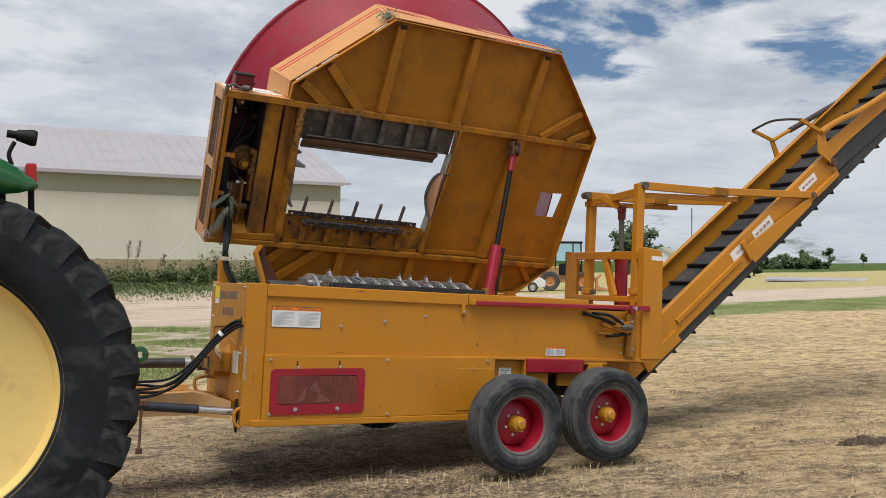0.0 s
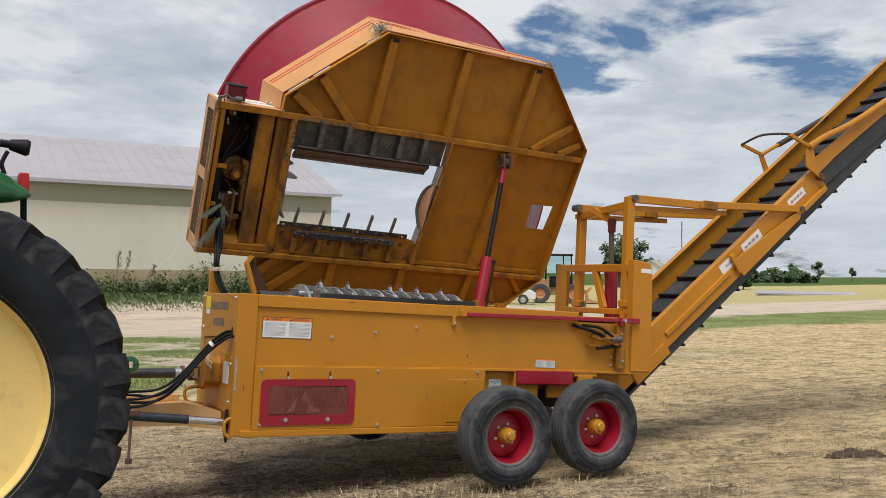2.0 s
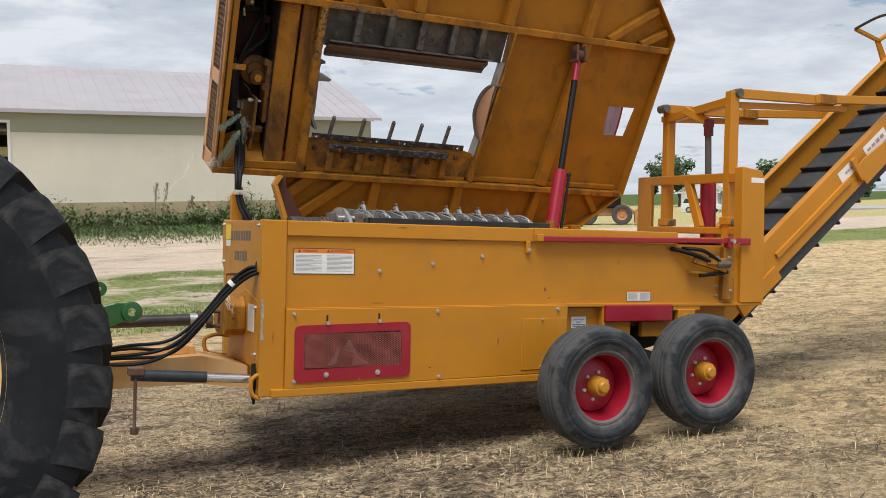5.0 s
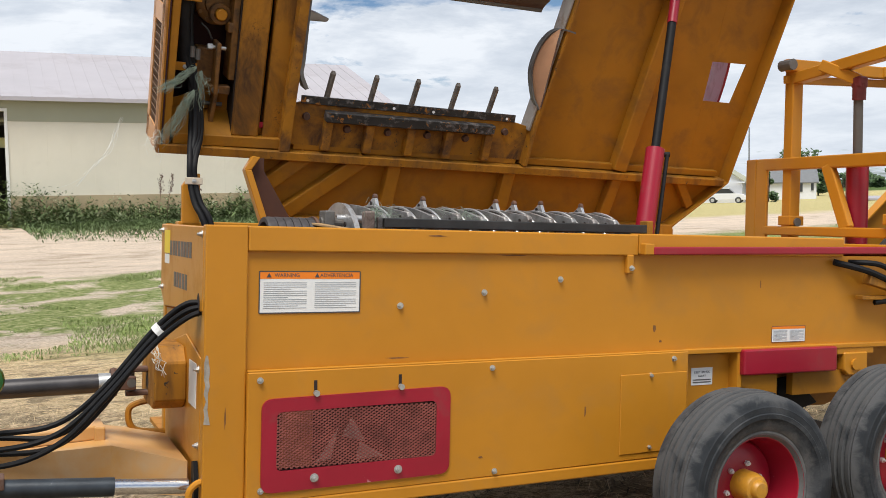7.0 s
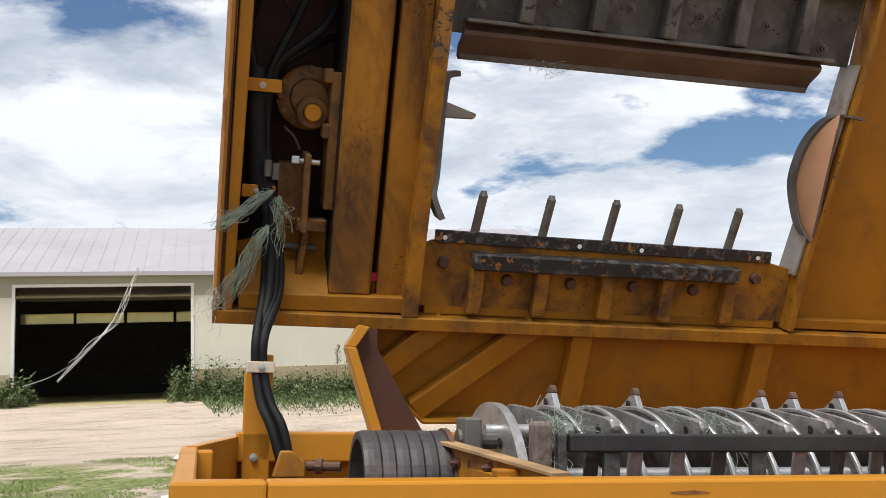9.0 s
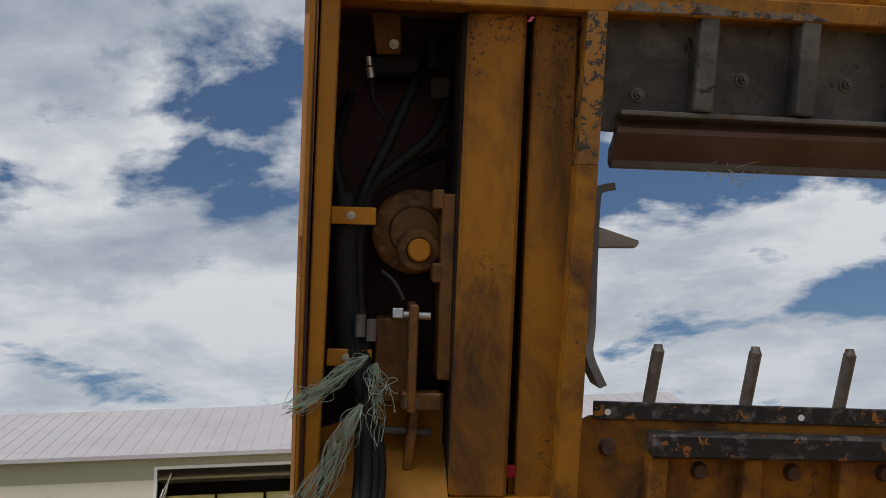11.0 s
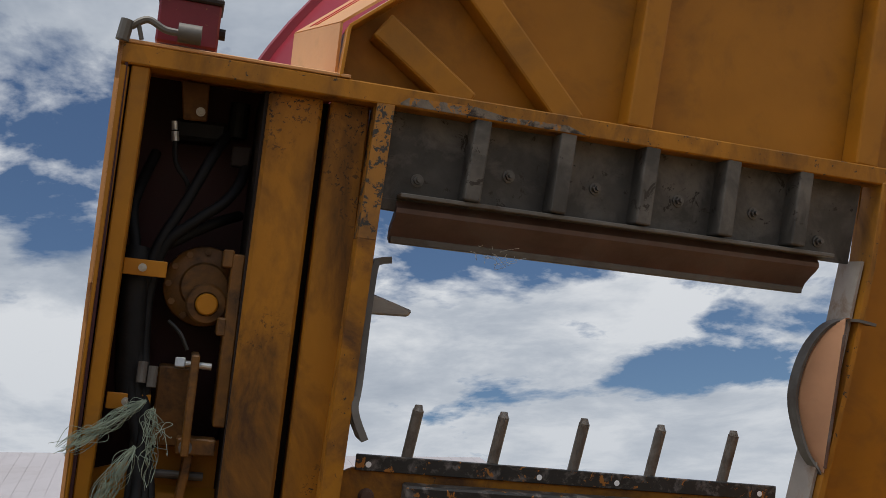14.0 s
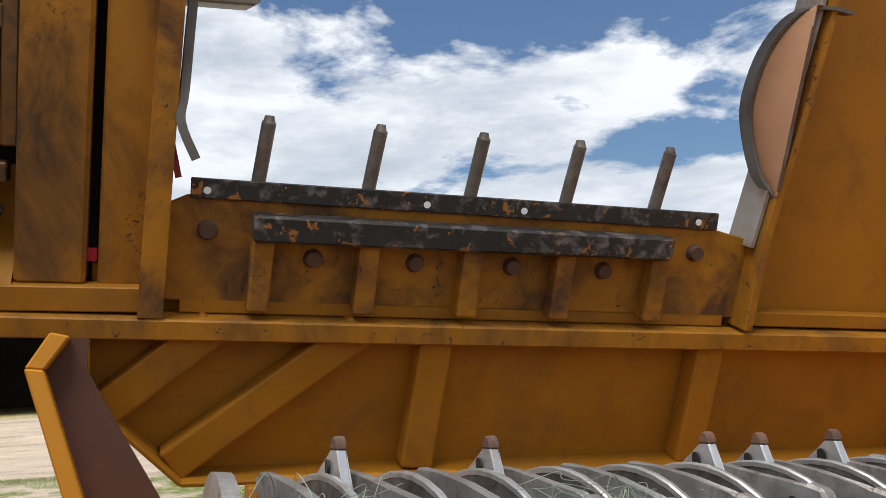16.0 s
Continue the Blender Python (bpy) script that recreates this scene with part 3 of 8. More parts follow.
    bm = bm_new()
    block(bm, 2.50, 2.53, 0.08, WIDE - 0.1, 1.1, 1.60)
    part("bulkhead", bm, OCHRE_SHADED, grinder)
    bm = bm_new()
    block(bm, 2.53, REAR - 0.24, 0.08, WIDE - 0.04, 1.56, 1.585)
    part("rear_deck", bm, OCHRE, grinder)
    # sloping strip beside the rotor, the tan edge of its plate
    bm = bm_new()
    beam(bm, (0.66, 0.98, 1.648), (0.80, 0.40, 1.600), 0.05, 0.010, bevel=0.002)
    part("plate_edge", bm, material("tan plate edge", (0.33, 0.21, 0.10), 0.8, vary=0.3, scale=9), grinder, "tan plate edge lying along the rotor")
    # bolted plate that carries the strip
    bm = bm_new()
    flat = lambda f, h, e: Vector((0.665 + 0.13 * f + e, 0.96 - 0.55 * f, h))
    slab(bm, [(0.0, 1.50), (1.0, 1.50), (1.0, 1.593), (0.0, 1.640)], -0.006, 0.006, flat, 0.002)
    side = part("strip_plate", bm, OCHRE_WORN, grinder)
    for f in (0.2, 0.5):
        bm = bm_new()
        bolt(bm, flat(f, 1.595, -0.006), Vector((-1.0, -0.2, 0)), 0.013, 0.016)
        part("bolt", bm, RUST, side)


def build_grille():
    bm = bm_new()

    def rounded(corners, r, n=5):
        out = []
        for k, c in enumerate(corners):
            p, c, q = Vector(corners[k - 1]), Vector(c), Vector(corners[(k + 1) % 4])
            a, b = c + (p - c).normalized() * r, c + (q - c).normalized() * r
            for j in range(n + 1):
                t = j / n
                out.append(a * (1 - t) ** 2 + c * 2 * t * (1 - t) + b * t * t)
        return out

    o = rounded([(0.188, 0.635), (0.955, 0.650), (0.955, 1.0), (0.188, 0.985)], 0.045)
    i = rounded([(0.245, 0.715), (0.895, 0.725), (0.895, 0.945), (0.245, 0.935)], 0.025)
    for k in range(len(o)):
        k2 = (k + 1) % len(o)
        slab(bm, [o[k], o[k2], i[k2], i[k]], 0.022, 0.031, side_plane)
    bmesh.ops.remove_doubles(bm, verts=bm.verts[:], dist=0.0002)
    g = part("grille", bm, RED, grinder, "red framed expanded-metal grille")
    # added dark sheet paints the shaded inside seen through the mesh
    bm = bm_new()
    block(bm, 0.23, 0.91, -0.0225, -0.0215, 0.70, 0.96)
    part("backing", bm, material("mesh backing, dark as the inside", (0.06, 0.022, 0.012), 0.85, vary=0.8, scale=5.0, grime=(0.015, 0.006, 0.006), grime_at=(0.42, 0.6), grime_scale=4.0, bump=0), g)
    bm = bm_new()
    block(bm, 0.262, 0.385, -0.0245, -0.0235, 0.725, 0.935)
    part("inner_plate", bm, material("brown inner plate", (0.30, 0.10, 0.03), 0.7, vary=0.25, scale=8), g)
    for tri in ([(0.40, 0.735), (0.46, 0.745), (0.485, 0.86)], [(0.56, 0.735), (0.68, 0.74), (0.575, 0.805)], [(0.50, 0.83), (0.60, 0.80), (0.54, 0.90)]):
        bm = bm_new()
        slab(bm, tri, 0.0235, 0.0245, side_plane)
        part("scrap", bm, material("pale scrap behind the mesh", (0.50, 0.40, 0.34), 0.8, vary=0.2, scale=9), g)
    # expanded metal: a net of thin slanted strands
    bm = bm_new()
    w, h = 0.65, 0.215
    step = 0.021
    n = int((w + h * 2) / step)
    for k in range(n):
        for s in (1, -1):
            u0 = -h * 1.6 + k * step
            pts = []
            for v in (0.0, h):
                u = u0 + v * 1.6 if s > 0 else u0 + (h - v) * 1.6
                pts.append((u, v))
            (ua, va), (ub, vb) = pts
            # clip to the frame
            def at(u):
                return va + (vb - va) * (u - ua) / (ub - ua)
            lo, hi = max(min(ua, ub), 0.0), min(max(ua, ub), w)
            if hi - lo < 0.01:
                continue
            p, q = Vector((0.245 + lo, -0.0285, 0.722 + at(lo))), Vector((0.245 + hi, -0.0285, 0.722 + at(hi)))
            beam(bm, p, q, 0.004, 0.0040, bevel=0)
    part("mesh", bm, MESH_DARK, g, "dark red expanded metal mesh")
    bolts([(0.392, -0.031, 0.680), (0.733, -0.031, 0.684)], (0, -1, 0), g, 0.015, 0.014)
    for u, v in ((0.394, 1.012), (0.738, 1.02)):
        bm = bm_new()
        rod(bm, (u, -0.03, v - 0.012), (u, -0.045, v - 0.012), 0.012, 8)
        part("latch_knob", bm, BOLT, g)
        bm = bm_new()
        beam(bm, (u, -0.0225, v - 0.005), (u, -0.0225, v + 0.035), 0.004, 0.012, up=(1, 0, 0), bevel=0)
        part("latch_slot", bm, DARK, g)


def build_scuffs():
    """Small rubbed and rusted marks in the paint of the long side."""
    scuff = material("rubbed paint", (0.20, 0.085, 0.025), 0.7, vary=0.4, scale=40, bump=0)
    rng = random.Random(9)
    bm = bm_new()
    slab(bm, [(-0.019 + 0.010 * rng.random() * (k % 2), 0.90 + 0.028 * k) for k in range(10)] + [(-0.006 + 0.012 * rng.random(), 1.15 - 0.028 * k) for k in range(10)], 0.0003, 0.0011, side_plane)
    part("scuff", bm, material("rubbed bare steel", (0.42, 0.38, 0.33), 0.45, metal=0.4, vary=0.3, scale=30), grinder)
    for x, z, w, h, y in ((1.985, 1.205, 0.012, 0.02, 0.0178), (1.25, 1.526, 0.10, 0.004, 0.0178), (2.02, 1.145, 0.010, 0.008, 0.0178), (0.060, 0.92, 0.004, 0.05, -0.0003),
                          (0.128, 1.16, 0.005, 0.05, 0.0178), (1.60, 0.86, 0.006, 0.035, -0.0223), (2.60, 1.40, 0.004, 0.03, 0.0178), (0.72, 1.12, 0.06, 0.005, -0.0223), (1.1, 0.70, 0.012, 0.006, -0.0223), (0.9, 1.60, 0.05, 0.004, -0.0023)):
        bm = bm_new()
        n = 9
        slab(bm, [(x + w * math.cos(k * 6.283 / n) * rng.uniform(0.5, 1), z + h * math.sin(k * 6.283 / n) * rng.uniform(0.5, 1)) for k in range(n)], -y, -y + 0.0008, side_plane)
        part("scuff", bm, scuff, grinder)


def label_plate(name, x0, x1, z0, z1, y, words, parent=grinder):
    """A printed label on the long side: white ground, orange head and lines of print."""
    bm = bm_new()
    block(bm, x0, x1, y - 0.0015, y, z0, z1)
    lab = part(name, bm, WHITE, parent, words)
    w, h = x1 - x0, z1 - z0
    bm = bm_new()
    for a, b in ((x0 - 0.002, x1 + 0.002),):
        block(bm, a, b, y - 0.0022, y - 0.0012, z1 - 0.18 * h, z1)
    part("heading_band", bm, WARN, lab)
    bm = bm_new()
    t = 0.0022 * h / 0.16
    for (a, b, c, d) in ((x0, x1, z0 - t, z0 + t), (x0, x1, z1 - t, z1 + t)):
        block(bm, a, b, y - 0.0028, y - 0.0014, c, d)
    for a in (x0, x1):
        block(bm, a - t, a + t, y - 0.0028, y - 0.0014, z0, z1)
    part("border", bm, INK, lab)
    bm = bm_new()
    rng = random.Random(int(x0 * 1000))
    rows = 13
    for c in range(2):
        for r in range(rows):
            z = z1 - h * (0.27 + 0.66 * r / rows)
            a = x0 + w * (0.04 + 0.5 * c)
            b = a + w * (0.42 if (r % 4) != 3 else 0.2 + 0.15 * rng.random())
            block(bm, a, b, y - 0.0026, y - 0.0014, z - h * 0.006, z + h * 0.004)
    part("print", bm, material("small print", (0.30, 0.32, 0.34), 0.6, vary=0.1, bump=0), lab)
    return lab


def words_on(text, size, m, mat, parent, name="lettering"):
    """Raised lettering with the built-in font, as a mesh."""
    cu = bpy.data.curves.new(name, "FONT")
    cu.body, cu.size, cu.extrude = text, size, 0.0006
    cu.align_x = "CENTER"
    tmp = new("tmp", cu)
    dg = bpy.context.evaluated_depsgraph_get()
    me = bpy.data.meshes.new_from_object(tmp.evaluated_get(dg))
    bpy.data.objects.remove(tmp)
    bpy.data.curves.remove(cu)
    me.name = name
    me.materials.clear()
    me.materials.append(mat)
    ob = new(name, me)
    ob.parent = parent
    ob.matrix_basis = m
    return ob


def side_text(x, z, y):
    return Matrix.Translation((x, y, z)) @ pose(0, 0, 0, 90, 0, 0)


def build_labels():
    lab = label_plate("warning_label", 0.182, 0.577, 1.300, 1.456, 0.0175, "white warning label with an orange heading")
    words_on("WARNING", 0.020, side_text(0.287, 1.435, 0.0150), INK, lab)
    words_on("ADVERTENCIA", 0.020, side_text(0.482, 1.435, 0.0150), INK, lab)
    for x in (0.218, 0.404):
        bm = bm_new()
        slab(bm, [(x - 0.009, 1.434), (x + 0.009, 1.434), (x, 1.450)], 0.0, 0.0012, lambda u, v, a: Vector((u, 0.0150 - a, v)))
        part("warning_sign", bm, INK, lab)
    lab = label_plate("warning_label", 2.676, 2.888, 1.122, 1.198, 0.0175, "small white warning label with an orange heading")
    bm = bm_new()
    block(bm, 2.233, 2.357, 0.058, 0.0598, 0.928, 1.009)
    lab = part("notice_label", bm, WHITE, grinder, "small white notice label")
    words_on("KEEP HANDS", 0.0155, side_text(2.295, 0.983, 0.0575), INK, lab)
    words_on("AWAY", 0.0155, side_text(2.295, 0.965, 0.0575), INK, lab)
    bm = bm_new()
    for z in (0.953, 0.942):
        block(bm, 2.243, 2.347, 0.0565, 0.0585, z - 0.003, z + 0.002)
    part("print", bm, INK_GREY, lab)


def build_side_bolts():
    bolts([(x, 0.018, z) for x, z in ((0.748, 1.321), (1.121, 1.371), (1.486, 1.425))], (0, -1, 0), grinder, 0.012)
    bolts([(x, -0.022, z) for x, z in ((0.182, 1.055), (1.145, 1.064), (2.067, 1.070), (1.164, 0.638), (0.19, 0.645), (1.937, 0.682), (1.94, 1.0), (2.1, 0.655))], (0, -1, 0), grinder)
    bm = bm_new()
    block(bm, 1.815, 1.85, -0.006, 0.02, 1.45, 1.535, 0.006)
    hook = part("latch_tab", bm, OCHRE, grinder)
    bm = bm_new()
    bolt(bm, (1.836, -0.006, 1.475), (0, -1, 0), 0.011)
    part("bolt", bm, BOLT, hook)


def build_red_rail():
    bm = bm_new()
    beam(bm, (1.925, -0.035, 1.553), (3.66, -0.035, 1.575), 0.03, 0.036, bevel=0.006)
    rail = part("folding_rail", bm, RED, grinder, "red steel rail along the top rim")
    bm = bm_new()
    block(bm, 1.88, 1.93, -0.045, -0.006, 1.535, 1.585, 0.005)
    part("hinge", bm, OCHRE, rail)
    bm = bm_new()
    block(bm, 3.55, 3.60, -0.06, 0.0, 1.52, 1.60, 0.006)
    block(bm, 3.66, 3.78, -0.05, -0.02, 1.55, 1.60, 0.006)
    part("clamp", bm, RED, rail)
    bm = bm_new()
    rod(bm, (3.58, -0.09, 1.572), (3.58, -0.055, 1.572), 0.016, 10)
    part("bolt", bm, BOLT, rail)


# the conveyor and its lift stand on the machine's centre line
AFT = Matrix.Translation(Vector((-2.159, -7.181, 1.463)) * -0.0545) @ Matrix.Scale(1.0545, 4)


def aft(ob):
    ob.data.transform(AFT)
    return ob


def build_guard():
    """The guard frame across the rear and the posts of the conveyor's lift."""
    bm = bm_new()
    slab(bm, [(3.72, 1.105), (3.955, 1.105), (3.94, 2.07), (3.90, 2.13), (3.715, 2.15)], -0.08, 0.015, side_plane, 0.006)
    part("rear_column", bm, OCHRE, grinder)
    bm = bm_new()
    block(bm, 4.06, 4.18, 1.65, 1.75, 1.08, 2.17, 0.008)
    block(bm, 4.06, 4.075, 1.55, 1.65, 1.62, 2.15, 0.004)
    part("rear_column", bm, OCHRE, grinder)
    bm = bm_new()
    block(bm, 3.80, 3.93, -0.017, -0.014, 2.03, 2.07)
    part("reflector", bm, WHITE, grinder, "white reflector strip")
    for p, q, w, h, up in (((3.92, 0.02, 2.085), (4.10, 1.67, 2.130), 0.06, 0.08, (0, 0, 1)), ((3.92, 0.02, 1.66), (4.10, 1.67, 1.68), 0.06, 0.06, (0, 0, 1)),
                           ((4.005, 0.80, 1.69), (4.015, 0.97, 2.09), 0.05, 0.08, (0, 1, 0)), ((3.92, 0.12, 1.68), (3.92, 0.12, 2.08), 0.05, 0.06, (0, 1, 0))):
        bm = bm_new()
        beam(bm, p, q, w, h, up=up, bevel=0.008)
        part("guard_rail", bm, OCHRE, grinder)
    bm = bm_new()
    block(bm, 3.60, 3.955, 0.06, 1.66, 1.40, 1.60, 0.006)
    part("rear_beam", bm, OCHRE, grinder)
    for y, x in ((0.02, 3.66), (0.915, 3.775)):
        bm = bm_new()
        beam(bm, (x - 0.005, y, 1.58), (x, y, 2.735), 0.085, 0.07, up=(0, 1, 0), bevel=0.006)
        post = aft(part("lift_post", bm, OCHRE, grinder))
        bm = bm_new()
        block(bm, x - 0.06, x + 0.06, y - 0.05, y + 0.05, 1.70, 1.76, 0.006)
        aft(part("post_lug", bm, OCHRE, post))
        bm = bm_new()
        rod(bm, (x, y - 0.06, 1.72), (x, y + 0.06, 1.72), 0.028, 12)
        aft(part("pivot_pin", bm, STEEL_DARK, post))
    bm = bm_new()
    beam(bm, (3.655, -0.01, 2.66), (3.775, 0.95, 2.62), 0.07, 0.07, bevel=0.006)
    aft(part("cross_beam", bm, OCHRE, grinder))
    # arms to the conveyor
    for y, dz in ((0.01, 0.0), (0.89, -0.02)):
        bm = bm_new()
        beam(bm, (3.68, y, 2.72 + dz), (4.60, y, 2.745 + dz), 0.045, 0.075, bevel=0.006)
        beam(bm, (4.50, y - 0.01, 2.745 + dz), (5.93, y - 0.01, 2.84 + dz), 0.05, 0.07, bevel=0.006)
        arm = aft(part("lift_arm", bm, OCHRE, grinder))
        bm = bm_new()
        beam(bm, (3.70, y + 0.03, 2.635 + dz), (4.9, y + 0.03, 2.70 + dz), 0.03, 0.05, bevel=0.005)
        aft(part("stay", bm, OCHRE, arm))
        bm = bm_new()
        block(bm, 4.55, 4.72, y - 0.045, y + 0.03, 2.71 + dz, 2.79 + dz, 0.006)
        aft(part("splice_plate", bm, OCHRE_WORN, arm))
        for x, z, r in ((3.69, 2.72, 0.035), (5.9, 2.84, 0.03)):
            bm = bm_new()
            rod(bm, (x, y - 0.05, z + dz), (x, y + 0.05, z + dz), r, 12)
            aft(part("pivot_pin", bm, STEEL_DARK, arm))
    # lift cylinder
    bm = bm_new()
    rod(bm, (4.13, 0.84, 1.45), (4.10, 0.82, 2.14), 0.066, 20)
    cyl = part("lift_cylinder", bm, RED, grinder, "red hydraulic lift cylinder", smooth=True)
    bm = bm_new()
    rod(bm, (4.10, 0.82, 2.12), (4.06, 0.79, 2.52), 0.028, 14)
    part("rod", bm, STEEL_DARK, cyl, smooth=True)
    bm = bm_new()
    rod(bm, (4.065, 0.79, 2.48), (4.055, 0.78, 2.58), 0.040, 16)
    block(bm, 4.02, 4.09, 0.745, 0.815, 2.55, 2.62, 0.01)
    part("clevis", bm, material("dull red clevis", (0.15, 0.02, 0.02), 0.6, vary=0.3, scale=10), cyl)
    bm = bm_new()
    beam(bm, (4.05, 0.78, 2.60), (3.99, 1.02, 2.72), 0.05, 0.07, bevel=0.006)
    part("knee", bm, OCHRE, cyl)
    # valve and brackets on the rear side sheet
    bm = bm_new()
    block(bm, 3.20, 3.52, -0.05, 0.0, 1.325, 1.345, 0.003)
    block(bm, 3.53, 3.64, -0.03, 0.015, 1.13, 1.53, 0.005)
    beam(bm, (3.22, -0.05, 1.43), (3.52, -0.06, 1.36), 0.05, 0.05)
    beam(bm, (3.33, -0.06, 1.42), (3.50, -0.07, 1.42), 0.06, 0.05)
    part("valve_bracket", bm, OCHRE_WORN, grinder)
    bm = bm_new()
    rod(bm, (3.42, -0.08, 1.40), (3.54, -0.08, 1.40), 0.028, 12)
    rod(bm, (3.36, -0.07, 1.44), (3.44, -0.07, 1.44), 0.022, 12)
    part("valve", bm, STEEL_DARK, grinder)
    bm = bm_new()
    tube(bm, [(3.05, 0.0, 1.51), (3.2, -0.07, 1.47), (3.35, -0.08, 1.42)], 0.016)
    tube(bm, [(3.15, 0.0, 1.51), (3.28, -0.08, 1.50), (3.44, -0.09, 1.42)], 0.014)
    tube(bm, [(3.30, -0.03, 1.31), (3.42, -0.06, 1.325), (3.55, -0.05, 1.34)], 0.014)
    part("hose", bm, BLACK, grinder, smooth=True)
    bolts([(x, -0.03 if x > 3.52 else 0.018, z) for x, z in ((3.50, 1.23), (3.50, 1.16), (3.58, 1.45), (3.60, 1.2), (3.66, 1.56))], (0, -1, 0), grinder, 0.010)


SLOPE = 0.822
CLEAT = material("belt cleat", (0.018, 0.019, 0.021), 0.55, vary=0.3, scale=9, bump=0.1)
BLACK_PIPE = material("brown-black pipe", (0.05, 0.035, 0.03), 0.5, vary=0.3, scale=9)
CS = Vector((1, 0, SLOPE)).normalized()
CN = Vector((-CS.z, 0, CS.x))


def conv_at(x, y, off):
    """A place along the conveyor: x along the grinder, off square to the belt from the rails' top edge."""
    return Vector((x, y, 1.505 + SLOPE * (x - 3.95))) + CN * off


def build_conveyor():
    conv = None
    for y in (0.03, 0.80):
        bm = bm_new()
        end = 6.16 if y < 0.4 else 9.6
        beam(bm, conv_at(3.45, y, -0.14), conv_at(end, y, -0.14), 0.012, 0.28, up=CN, bevel=0.002)
        s = 0.03 if y < 0.4 else -0.03
        if conv is None:
            conv = aft(part("conveyor", bm, OCHRE, grinder, "ochre discharge conveyor with a black cleated belt"))
        else:
            aft(part("side_rail", bm, OCHRE, conv))
        for off in (-0.006, -0.274):
            bm = bm_new()
            beam(bm, conv_at(3.45, y + s, off), conv_at(end, y + s, off), 0.06, 0.012, up=CN, bevel=0.002)
            aft(part("rail_flange", bm, OCHRE, conv))
    bm = bm_new()
    beam(bm, conv_at(3.5, 0.415, -0.215), conv_at(9.6, 0.415, -0.215), 0.70, 0.014, up=CN, bevel=0.002)
    belt = aft(part("belt", bm, BELT, conv, "black rubber conveyor belt"))
    bm = bm_new()
    beam(bm, conv_at(3.4, 0.415, -0.375), conv_at(9.6, 0.415, -0.375), 0.68, 0.03, up=CN, bevel=0.002)
    aft(part("return_belt", bm, BELT, conv))
    bm = bm_new()
    beam(bm, conv_at(3.9, 0.06, -0.325), conv_at(9.6, 0.06, -0.325), 0.012, 0.11, up=CN, bevel=0)
    aft(part("belt_skirt", bm, BELT, conv))
    x, run, ret = 3.62, None, None
    step = Vector((0.235, 0, 0.235 * SLOPE)) * 1.0545
    k = 0
    while x + 0.235 * k < 9.5:
        if run is None:
            bm = bm_new()
            beam(bm, conv_at(x, 0.09, -0.19), conv_at(x, 0.74, -0.19), 0.02, 0.05, up=CN, bevel=0.003)
            run = aft(part("cleat", bm, CLEAT, belt)).data
            bm = bm_new()
            beam(bm, conv_at(x + 0.1, 0.10, -0.41), conv_at(x + 0.1, 0.72, -0.41), 0.018, 0.07, up=CN, bevel=0.003)
            ret = aft(part("cleat", bm, CLEAT, belt)).data
        else:
            for me in (run, ret):
                ob = new("cleat", me)
                ob.parent = belt
                ob.matrix_basis = Matrix.Translation(step * k)
        k += 1
    bm = bm_new()
    slab(bm, [(4.98, 2.20), (5.07, 2.295), (5.92, 2.85), (5.895, 2.735), (5.12, 2.085)], -0.0, 0.012, side_plane, 0.002)
    aft(part("side_plate", bm, OCHRE, conv))
    for p, q, w, h, up in ((conv_at(4.05, 0.018, -0.16), conv_at(4.85, 0.018, -0.16), 0.03, 0.045, CN), (conv_at(5.80, 0.0, -0.24), conv_at(6.12, 0.0, -0.24), 0.05, 0.05, CN),
                           (conv_at(4.93, 0.0, -0.03), conv_at(4.93, 0.0, -0.24), 0.03, 0.06, CS)):
        bm = bm_new()
        beam(bm, p, q, w, h, up=up)
        aft(part("stiffener", bm, OCHRE, conv))
    rng = random.Random(4)
    for x0, x1, a0 in ((4.78, 4.96, 4.84), (5.065, 5.305, 5.09), (5.70, 5.92, 5.73)):
        bm = bm_new()
        beam(bm, conv_at(x0, 0.0225, -0.095), conv_at(x1, 0.0225, -0.095), 0.002, 0.10 if x0 < 5.3 else 0.085, up=CN, bevel=0)
        lab = aft(part("label", bm, WHITE, conv, "white label on the conveyor rail"))
        bm = bm_new()
        n = 4
        for j in range(n):
            a = a0 + (x1 - 0.02 - a0) * j / n
            beam(bm, conv_at(a, 0.0210, -0.095), conv_at(a + (x1 - 0.02 - a0) * 0.19, 0.0210, -0.095), 0.0015, 0.028 * (0.7 + 0.5 * rng.random()), up=CN, bevel=0)
        ob = aft(part("print", bm, material("faded red print", (0.42, 0.26, 0.24), 0.6, vary=0.2, bump=0), lab))
    # upper section, folded out on its hinge
    bm = bm_new()
    slab(bm, [(6.103, 3.399), (6.80, 3.905), (8.8, 5.36), (9.4, 5.80), (9.4, 5.62), (6.804, 3.741), (6.427, 3.458), (6.141, 3.205)], -0.03, -0.01, side_plane, 0.004)
    upper = aft(part("upper_panel", bm, OCHRE, conv))
    bm = bm_new()
    slab(bm, [(6.141, 3.201), (6.427, 3.454), (6.804, 3.737), (9.4, 5.615), (9.4, 5.38), (6.808, 3.513), (6.313, 3.128)], -0.045, -0.033, side_plane, 0.002)
    aft(part("rubber_skirt", bm, BELT, conv, "black rubber skirt along the conveyor"))
    bm = bm_new()
    rod(bm, (6.205, -0.03, 3.215), (6.205, 0.05, 3.215), 0.040, 14)
    block(bm, 6.15, 6.27, -0.015, 0.03, 3.18, 3.24, 0.008)
    aft(part("fold_hinge", bm, RUST, conv, "rusty fold hinge"))
    # tarp brackets over the conveyor
    bm = bm_new()
